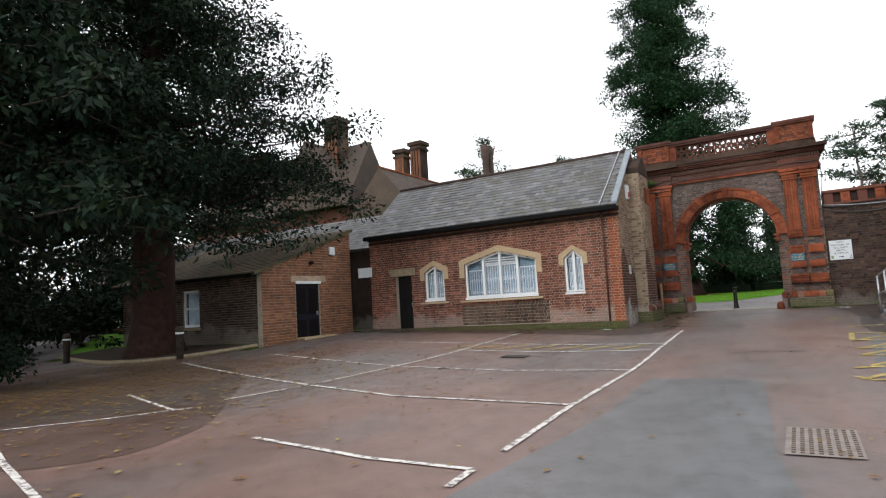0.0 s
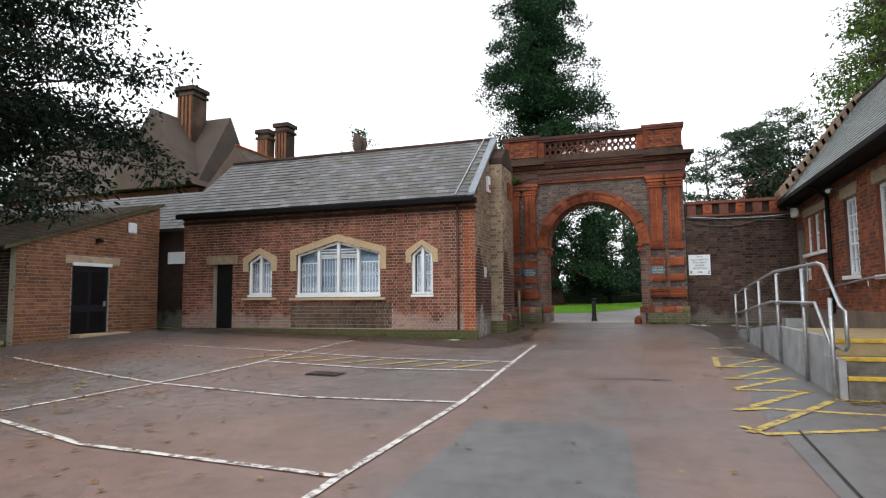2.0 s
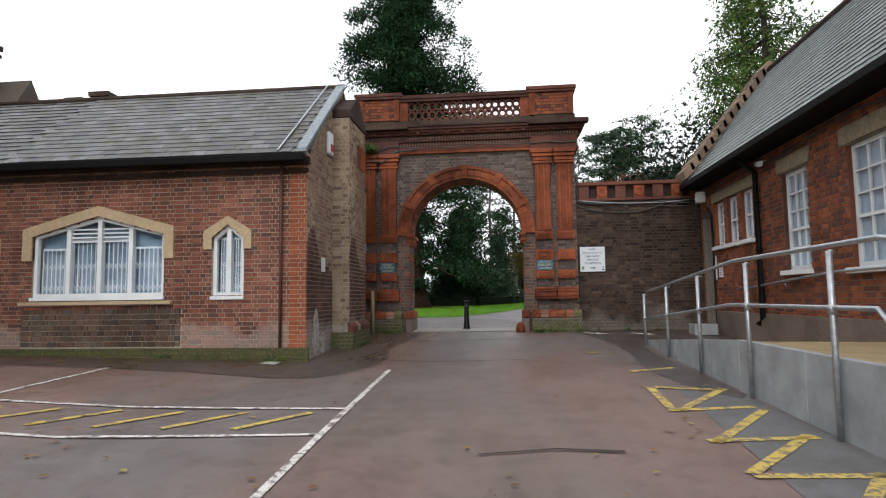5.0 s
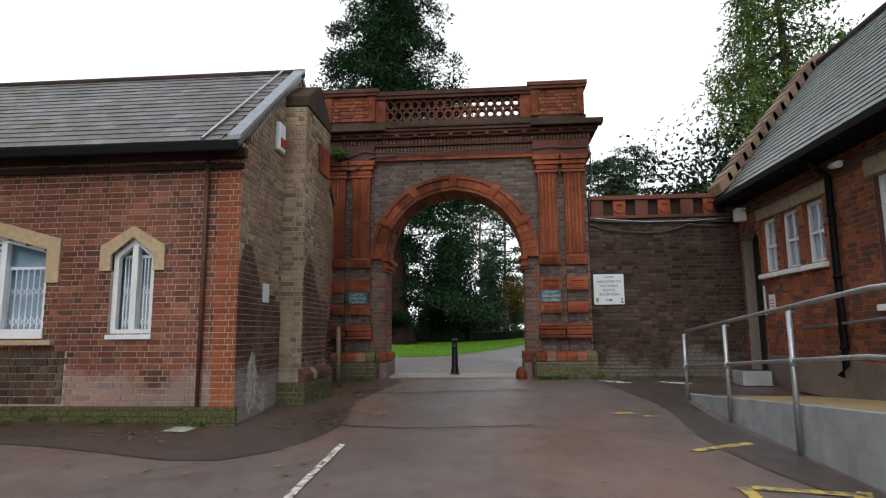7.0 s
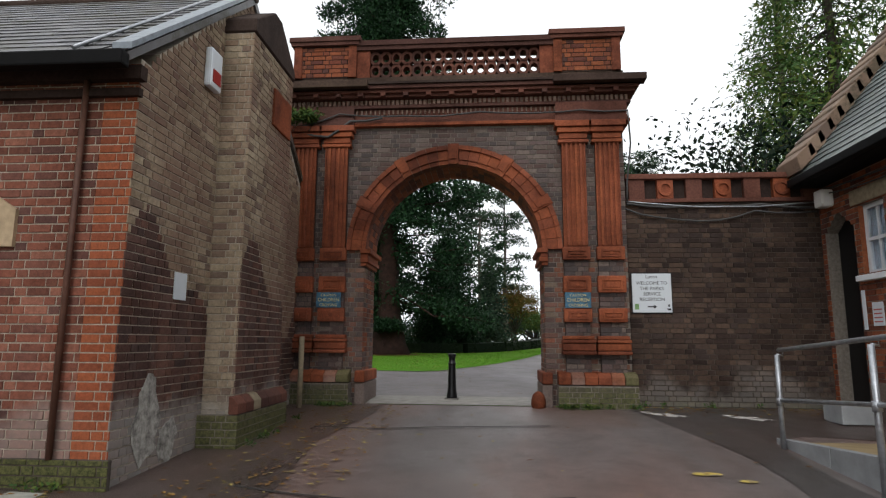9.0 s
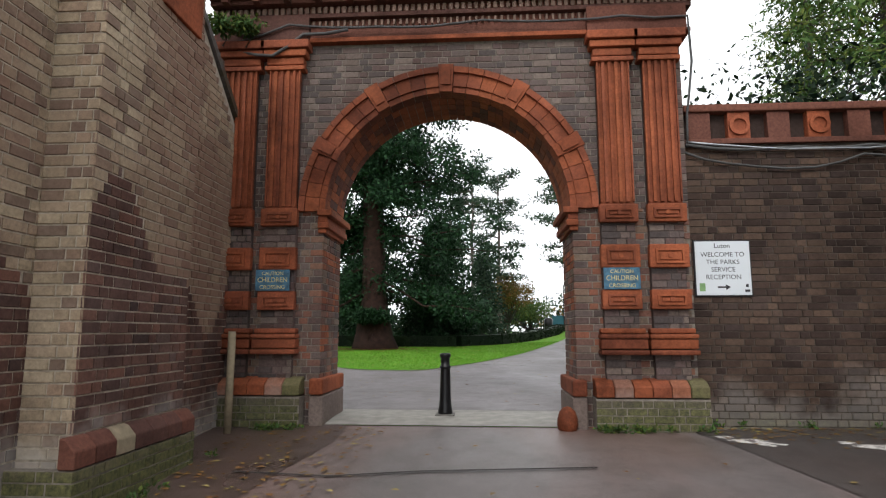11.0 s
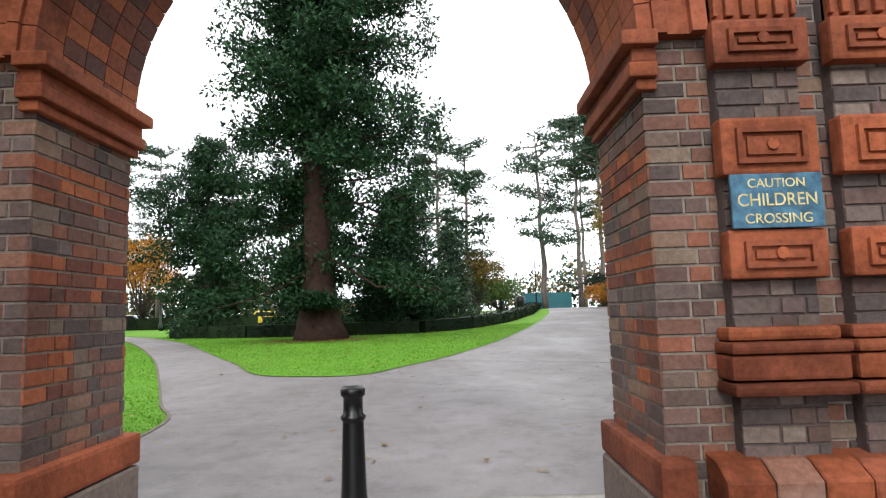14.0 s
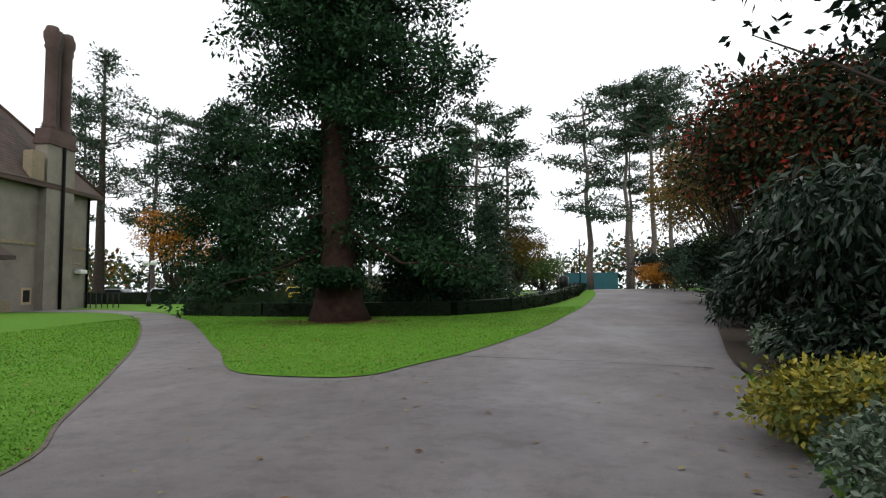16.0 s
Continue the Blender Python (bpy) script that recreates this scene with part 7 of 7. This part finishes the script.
def blot(cx, cy, rx, ry, seed, n=22):
    r = random.Random(seed)
    return [(cx + rx * r.uniform(0.86, 1.1) * math.cos(2 * math.pi * i / n), cy + ry * r.uniform(0.86, 1.1) * math.sin(2 * math.pi * i / n)) for i in range(n)]


for cx, cy in ((1.15, 24.4), (2.35, 24.2)):
    tagged(strip("paint_mark", blot(cx - 0.1, cy + 0.12, 0.10, 0.07, 3), 0.013, LINE_WHITE), "worn white painted disc of a road symbol", "road marking", kind="structure")
    tagged(strip("paint_mark", [(cx - 0.14, cy - 0.02), (cx - 0.02, cy + 0.04), (cx + 0.22, cy + 0.05), (cx + 0.32, cy - 0.03), (cx + 0.27, cy - 0.06), (cx + 0.17, cy - 0.03), (cx + 0.44, cy - 0.20), (cx + 0.38, cy - 0.25), (cx + 0.20, cy - 0.14), (cx + 0.30, cy - 0.28), (cx + 0.22, cy - 0.31), (cx + 0.02, cy - 0.15), (cx - 0.10, cy - 0.10)], 0.013, LINE_WHITE), "worn white painted bars of a road symbol", "road marking", kind="structure")
for k, (cx, cy, rx, ry) in enumerate(((0.72, 20.85, 0.16, 0.07), (1.02, 20.62, 0.10, 0.05))):
    tagged(strip("paint_mark", blot(cx, cy, rx, ry, 7 + k, 15), 0.013, LINE_YELLOW), "worn yellow paint patch on asphalt", "road marking", kind="structure")
CRACK = plain("dark_crack", (0.035, 0.03, 0.028), 0.95)
for pts in ([(-3.8, 20.05), (-3.2, 19.85), (-2.6, 19.72), (-2.1, 19.7), (-1.4, 19.8), (-0.7, 19.95)], [(-3.9, 22.9), (-3.0, 22.8), (-2.2, 23.0), (-0.6, 23.2)], [(-2.5, 3.9), (-1.4, 4.2), (0.0, 4.4), (0.9, 4.6)], [(-2.4, 3.2), (-1.0, 3.5), (0.6, 3.8)], [(-1.3, 13.8), (-0.6, 14.0), (0.0, 13.95)], [(-2.2, 36.2), (-0.9, 35.8), (0.3, 35.4), (2.1, 34.6)], [(0.9, -2), (0.95, 5), (1.15, 10.8)]):
    w = 0.035
    rp = random.Random(int(pts[0][0] * 10))
    outl = [(x, y + w * rp.uniform(0.3, 1.0)) for x, y in pts] + [(x, y - w * rp.uniform(0.3, 1.0)) for x, y in pts[::-1]]
    if pts[0][0] == 0.9:
        outl = [(x + 0.012, y) for x, y in pts] + [(x - 0.012, y) for x, y in pts[::-1]]
    tagged(strip("crack", outl, 0.017, CRACK), "dark open joint in the asphalt", "crack", kind="structure")

# kerbed bed under the big conifer
kerb_line = smooth([(-25.0, 12.6), (-22.5, 11.9), (-20.0, 11.35), (-18.2, 11.6), (-17.0, 12.9), (-16.35, 14.7)], False, 4)
tagged(strip("tree_bed", kerb_line + [(-25.0, 14.8)], 0.10, SOIL), "bare leafy soil bed under the conifer", "flower bed", kind="structure")
kb = bmesh.new()
tube([(x, y, gz(x, y) + 0.06) for x, y in kerb_line], 0.075, 6, kb)
tagged(part("kerb", kb, STONE_DULL), "low weathered kerb round the tree bed", "kerb", kind="structure")
for x, y in ((-22.6, 11.6), (-17.3, 12.35)):
    z = gz(x, y)
    b = thing("post", (x, y, z), "short dark wooden post by the kerb", "post", "kerb posts")
    part("shaft", lathe([(0.11, 0), (0.11, 0.85), (0.13, 0.87), (0.13, 0.98), (0.08, 1.05)], 12, (x, y, z)), BARK, b)
    part("reflector_band", lathe([(0.132, 0.80), (0.132, 0.86)], 12, (x, y, z)), SIGN_WHITE, b)
back_path = tagged(strip("back_path", [(-33, 7), (-24, 9.5), (-25, 12.6), (-45, 26), (-60, 32), (-60, 20)], 0.02, PATH), "grey path beyond the trees", "path", kind="structure")
lowb = thing("far_annexe", (-50, 33, 0.5), "low brick annexe with white windows beyond trees", "building")
part("wall", boxes((-56, -40, 31.5, 37, 0.1, 5.2)), BRICK_HOUSE, lowb)
part("roof", prisms([(31, 5.1), (34.2, 8.2), (37.5, 5.1)], -56.5, -39.5, "x"), TILE, lowb)
for x in (-54.5, -51.5, -48.5, -45.5, -42.5):
    part("window", boxes((x, x + 1.1, 31.42, 31.5, 1.4, 3.4)), WHITE, lowb)
    part("window_glass", boxes((x + 0.12, x + 0.98, 31.38, 31.42, 1.55, 3.25)), DARK, lowb)
lw = tagged(part("wall_low", boxes((-48, -40, 24.6, 25.0, 0.2, 1.15), bevel=0.03), BRICK_GARDEN), "low brick garden wall beyond the trees", "wall", kind="structure")

# ---- cables and fittings ----
def sagging(points, r, label, seed=1, material=None):
    rnd = random.Random(seed)
    out = []
    for a, b in zip(points, points[1:]):
        a, b = Vector(a), Vector(b)
        n = max(2, int((b - a).length / 0.3))
        for k in range(n):
            f = k / n
            p = a.lerp(b, f)
            p.z -= 0.05 * math.sin(f * math.pi) * (b - a).length * 0.6 + rnd.uniform(-0.008, 0.008)
            out.append(p)
    out.append(Vector(points[-1]))
    m = out[len(out) // 2]
    return tagged(part("cable", tube(out, r, 6), material or CABLE), label, "cable", "wall cables")


sagging([(1.0, WF - 0.06, 4.13), (2.4, WF - 0.06, 4.08), (3.3, WF - 0.06, 4.1), (4.25, WF - 0.06, 4.02)], 0.022, "black cable clipped below the wall coping", 1)
sagging([(0.98, WF - 0.04, 4.05), (1.5, WF - 0.05, 3.88), (2.6, WF - 0.05, 3.82), (3.2, WF - 0.05, 3.98), (4.25, WF - 0.05, 3.96)], 0.016, "thin sagging cable on the garden wall", 2)
sagging([(1.0, WF - 0.07, 4.17), (4.25, WF - 0.07, 4.12)], 0.014, "pale cable along the garden wall", 3, GALV)
sagging([(-4.9, AF - 0.16, 5.62), (-4.2, AF - 0.18, 5.84), (-3.0, AF - 0.14, 5.80), (-1.6, AF - 0.14, 5.84), (0.2, AF - 0.18, 5.82), (1.04, AF - 0.16, 5.8), (1.08, AF - 0.1, 5.2), (1.0, AF - 0.05, 4.5), (1.02, WF - 0.05, 4.1)], 0.016, "black cable looped across the arch frieze", 4)
sagging([(-4.9, AF - 0.14, 5.5), (-4.4, AF - 0.2, 5.4), (-4.0, AF - 0.18, 5.7), (-3.4, AF - 0.15, 5.76)], 0.022, "thick black cable at the arch corner", 5)
sagging([(RX - 0.06, 24.9, 4.3), (RX - 0.05, 22, 4.26), (RX - 0.05, 18, 4.28), (RX - 0.05, 15.9, 4.22)], 0.015, "black cable clipped under the eaves", 6)
sagging([(RX - 0.07, 24.9, 4.2), (RX - 0.06, 21.5, 4.14), (RX - 0.06, 19, 4.2)], 0.012, "black cable clipped under the eaves", 7)
pipe = thing("corner_pipe", (-4.6, 24.4, 0.5), "old grey waste pipe in the corner", "pipe")
part("tube", tube([(-4.62, 24.45, 0.5), (-4.62, 24.45, 1.75)], 0.045, 10), STONE_DULL, pipe)
planter = thing("planter", (3.85, 24.0, 0.6), "small grey stone planter by the corner door", "planter")
zp = gz(3.85, 24)
part("trough", boxes((3.55, 4.1, 23.6, 24.1, zp, zp + 0.28), bevel=0.02), CONCRETE, planter)
part("soil", boxes((3.59, 4.06, 23.64, 24.06, zp + 0.26, zp + 0.285)), SOIL, planter)
for x, y, z in ((-5.0, 24.6, 5.55), (-4.75, 24.75, 5.6)):
    broad("small fern rooted in the brick ledge", x, y, 0.35, 0.22, LEAF_BRIGHT, BARK, 95, clear=0.0, per=30, size=0.07, count=16, clump=0.1, trunk_r=0.012, base=z, category="fern", name="fern")
weed_rnd = random.Random(8)
weeds = []
for xa, ya, xb, yb, n in ((-0.3, 24.72, 1.0, 24.72, 18), (-5.0, 19.7, -8, 19.7, 8), (1.0, 25.05, 3.4, 25.05, 5), (-4.3, 21.6, -4.3, 23.6, 5), (-4.4, 24.6, -3.7, 24.7, 12)):
    for _ in range(n):
        f = weed_rnd.random()
        x, y = xa + (xb - xa) * f, ya + (yb - ya) * f
        weeds.append((x, y, gz(x, y) + 0.04, weed_rnd.uniform(0.03, 0.08)))
wt = thing("weeds", (0, 24.7, 0.6), "small green weeds at the foot of walls", "weeds", kind="stuff")
foliage("leaves", weeds, LEAF_BRIGHT, wt, size=0.045, thin=0.5, per=22, spread=0.7, droop=-0.4, seed=5, flat=0.6)


def litter(name, label, n, where, size, seed, material):
    """Flat fallen leaves strewn on the ground; where() gives a place in plan."""
    rnd = random.Random(seed)
    verts, faces = [], []
    for _ in range(n):
        x, y, lift = where(rnd)
        a, s = rnd.uniform(0, 6.28), size * rnd.uniform(0.5, 1.5)
        z = gz(x, y) + lift
        base = len(verts)
        for k, (u, v, w) in enumerate(((-1, 0, 0.0), (0, -0.55, 0.25), (1, 0, 0.05), (0, 0.55, 0.2))):
            verts.append((x + s * (u * math.cos(a) - v * math.sin(a)), y + s * (u * math.sin(a) + v * math.cos(a)), z + w * s * rnd.uniform(0.2, 1.0)))
        faces.append((base, base + 1, base + 2, base + 3))
    ob = raw_mesh(name, verts, faces, material)
    return tagged(ob, label, "fallen leaves", kind="stuff")


def by_walls(rnd):
    k = rnd.random()
    if k < 0.28:
        return rnd.uniform(-15, -5), 19.7 - abs(rnd.gauss(0, 0.5)), 0.02
    if k < 0.5:
        return rnd.uniform(-4.4, -2.8), rnd.uniform(19.5, 24.8), 0.02
    if k < 0.62:
        return rnd.uniform(1.0, 4.2), 25.0 - abs(rnd.gauss(0, 0.4)), 0.02
    if k < 0.72:
        return rnd.uniform(2.1, 4.3), 12.8 - abs(rnd.gauss(0, 0.25)), 0.02
    return rnd.uniform(-12, 2), rnd.uniform(2, 24), 0.02


def under_trees(rnd):
    return -14 + rnd.gauss(0, 3.6), 8.5 + rnd.gauss(0, 3.4), 0.02


def on_lawns(rnd):
    while True:
        if rnd.random() < 0.75:
            x, y = rnd.uniform(-9, 4), rnd.uniform(33.8, 56)
            if in_poly(LAWN_MID, x, y):
                return x, y, 0.085
        else:
            x, y = rnd.uniform(-14, -5), rnd.uniform(27, 48)
            if not in_poly(PATH_PLAN, x, y):
                return x, y, 0.05


def on_path(rnd):
    if rnd.random() < 0.5:
        x, y = rnd.choice(((-3.3, 33.7), (-2.6, 35.0), (-1.5, 37.3), (0.4, 43.5), (-6.0, 35.2), (-8, 38.4), (2.4, 34.5), (1.3, 30.5), (0.7, 28.5)))
        return x + rnd.gauss(0, 0.5), y + rnd.gauss(0, 0.6), 0.03
    return rnd.uniform(-5, 2), rnd.uniform(26.5, 38), 0.03


litter("fallen_leaves", "brown and yellow leaves along the walls", 2200, by_walls, 0.035, 11, LEAF_FALLEN)
litter("fallen_leaves", "brown leaf litter under the conifers", 9000, under_trees, 0.042, 12, LEAF_FALLEN)
litter("fallen_leaves", "scattered yellow leaves on the lawns", 1500, on_lawns, 0.045, 13, LEAF_FALLEN)
litter("fallen_leaves", "brown leaves and twigs on the path", 420, on_path, 0.035, 14, LEAF_FALLEN)
litter("needle_litter", "red-brown needle litter under the sequoia", 1500, lambda r: (-6.7 + r.gauss(0, 1.2), 44.6 + r.gauss(0, 0.7), 0.07), 0.05, 15, leaf_material("red_brown_needles", [(0.16, 0.06, 0.03), (0.10, 0.045, 0.025)]))


edge = smooth(PATH_PLAN[1:8], False, 6)
eb = bmesh.new()
for (xa, ya), (xb, yb) in zip(edge, edge[1:]):
    d = Vector((xb - xa, yb - ya, 0))
    n = Vector((-d.y, d.x, 0)).normalized() * 0.022
    za, zb = gz(xa, ya), gz(xb, yb)
    v = [eb.verts.new(p) for p in ((xa + n.x, ya + n.y, za - 0.05), (xb + n.x, yb + n.y, zb - 0.05), (xb - n.x, yb - n.y, zb - 0.05), (xa - n.x, ya - n.y, za - 0.05), (xa + n.x, ya + n.y, za + 0.026), (xb + n.x, yb + n.y, zb + 0.026), (xb - n.x, yb - n.y, zb + 0.026), (xa - n.x, ya - n.y, za + 0.026))]
    for f in ((4, 5, 6, 7), (0, 1, 5, 4), (1, 2, 6, 5), (2, 3, 7, 6), (3, 0, 4, 7)):
        eb.faces.new([v[i] for i in f])
bmesh.ops.recalc_face_normals(eb, faces=eb.faces[:])
tagged(part("path_edging", eb, STONE_ROCK), "low concrete edging along the lawn", "kerb", kind="structure")


# ---- grass blades ----
def lawn_blades(n, seed):
    rng = np.random.default_rng(seed)
    pts = []
    while len(pts) < n:
        d = rng.random() ** 1.6
        y = 26.5 + d * 26
        x = rng.uniform(-16, 3)
        mid = in_poly(LAWN_MID, x, y)
        if mid or (x < -4.8 and not in_poly(PATH_PLAN, x, y)):
            pts.append((x, y, gz(x, y) + (0.04 if mid else 0.0)))
    p = np.array(pts)
    a = rng.uniform(0, 2 * np.pi, n)
    w = rng.uniform(0.004, 0.011, n) * (1 + (p[:, 1] - 26) * 0.06)
    h = rng.uniform(0.012, 0.03, n)
    ux, uy = np.cos(a) * w, np.sin(a) * w
    tip = p + np.stack([rng.normal(0, 0.02, n), rng.normal(0, 0.02, n), h], 1)
    v = np.stack([p + np.stack([ux, uy, 0 * h], 1), p - np.stack([ux, uy, 0 * h], 1), tip], 1).reshape(-1, 3)
    me = bpy.data.meshes.new("grass")
    me.vertices.add(n * 3)
    me.vertices.foreach_set("co", v.astype(np.float32).ravel())
    me.loops.add(n * 3)
    me.loops.foreach_set("vertex_index", np.arange(n * 3, dtype=np.int32))
    me.polygons.add(n)
    me.polygons.foreach_set("loop_start", np.arange(n, dtype=np.int32) * 3)
    me.update(calc_edges=True)
    me.materials.append(LEAF_BLADE)
    return tagged(new("grass", me), "short bright green lawn grass", "grass", kind="stuff")


lawn_blades(140000, 3)

# ---- park furniture far off ----
def park_lamp(x, y, globes):
    z = gz(x, y)
    t = thing("street_lamp", (x, y, z), "black park lamp post with white globes", "street lamp", "park lamps")
    part("post", lathe([(0.16, 0), (0.16, 0.5), (0.09, 0.6), (0.06, 2.6), (0.05, 3.0)], 12, (x, y, z)), BLACK, t)
    for s in ((-0.3, 0.3) if globes == 2 else (0,)):
        part("arm", tube([(x, y, z + 2.8), (x + s, y, z + 2.95)], 0.03, 6), BLACK, t)
        part("globe", lathe([(0.02, 0), (0.2, 0.08), (0.24, 0.2), (0.18, 0.34), (0.03, 0.38)], 12, (x + s, y, z + 2.95)), LAMP_GLASS, t)


park_lamp(-25.9, 66, 2)
park_lamp(-25.2, 70.5, 2)


def parked_car(x, y, paint, label):
    z = gz(x, y)
    t = thing("car", (x, y, z), label, "car", "parked cars")
    part("body", prisms([(x - 2.1, z + 0.3), (x + 2.1, z + 0.3), (x + 2.1, z + 0.75), (x + 1.3, z + 0.9), (x - 2.0, z + 0.95), (x - 2.15, z + 0.7)], y - 0.85, y + 0.85, "y", 0.06), paint, t)
    part("cabin", prisms([(x - 1.7, z + 0.92), (x + 0.95, z + 0.9), (x + 0.35, z + 1.42), (x - 1.2, z + 1.45)], y - 0.75, y + 0.75, "y", 0.05), paint, t)
    part("side_window", prisms([(x - 1.45, z + 0.97), (x + 0.65, z + 0.95), (x + 0.2, z + 1.35), (x - 1.1, z + 1.37)], y - 0.765, y - 0.755, "y"), DARK, t)
    for dx in (-1.35, 1.35):
        part("wheel", tube([(x + dx, y - 0.88, z + 0.32), (x + dx, y - 0.68, z + 0.32)], 0.32, 16), BLACK, t)
        part("wheel", tube([(x + dx, y + 0.68, z + 0.32), (x + dx, y + 0.88, z + 0.32)], 0.32, 16), BLACK, t)


for i, (x, m, lab) in enumerate(((-37, CAR_SILVER, "silver parked hatchback beyond the hedge"), (-32.5, SIGN_WHITE, "white parked car beyond the hedge"), (-28, CAR_SILVER, "silver parked hatchback beyond the hedge"), (-24, CAR_SILVER, "silver parked car beyond the hedge"), (-19.5, CAR_YELLOW, "yellow parked car beyond the hedge"))):
    parked_car(x, 80 + i * 0.3, m, lab)
board = thing("park_board", (9.2, 96, 2.2), "teal sports court fence panel far off", "fence")
part("panel", boxes((7.5, 13.5, 97, 97.1, 1.6, 4.0)), TEAL, board)
part("post", boxes((9.0, 9.12, 96.9, 97, 1.5, 8.0)), GUTTER, board)
binp = thing("litter_bin", (5.6, 84, 2.0), "dark litter bin on the far lawn", "bin")
part("drum", lathe([(0.45, 0), (0.5, 1.3), (0.3, 1.5)], 12, (5.6, 84, gz(5.6, 84))), BLACK, binp)
rock_rnd = random.Random(3)
for k in range(9):
    x, y = 0.95 + k * 0.12 + rock_rnd.uniform(-0.05, 0.05), 27.6 + k * 0.42
    rk = thing("edging_rock", (x, y, gz(x, y)), "rough grey rock edging the flower bed", "rock", "edging rocks")
    rbm = bmesh.new()
    bmesh.ops.create_icosphere(rbm, subdivisions=2, radius=0.12)
    for v in rbm.verts:
        v.co = Vector((v.co.x * 1.3, v.co.y * 1.1, v.co.z * 0.75)) * rock_rnd.uniform(0.82, 1.15) + Vector((x, y, gz(x, y) + 0.07))
    part("stone", rbm, STONE_ROCK, rk)

# ---- lay the bricks ----
lay_bricks()
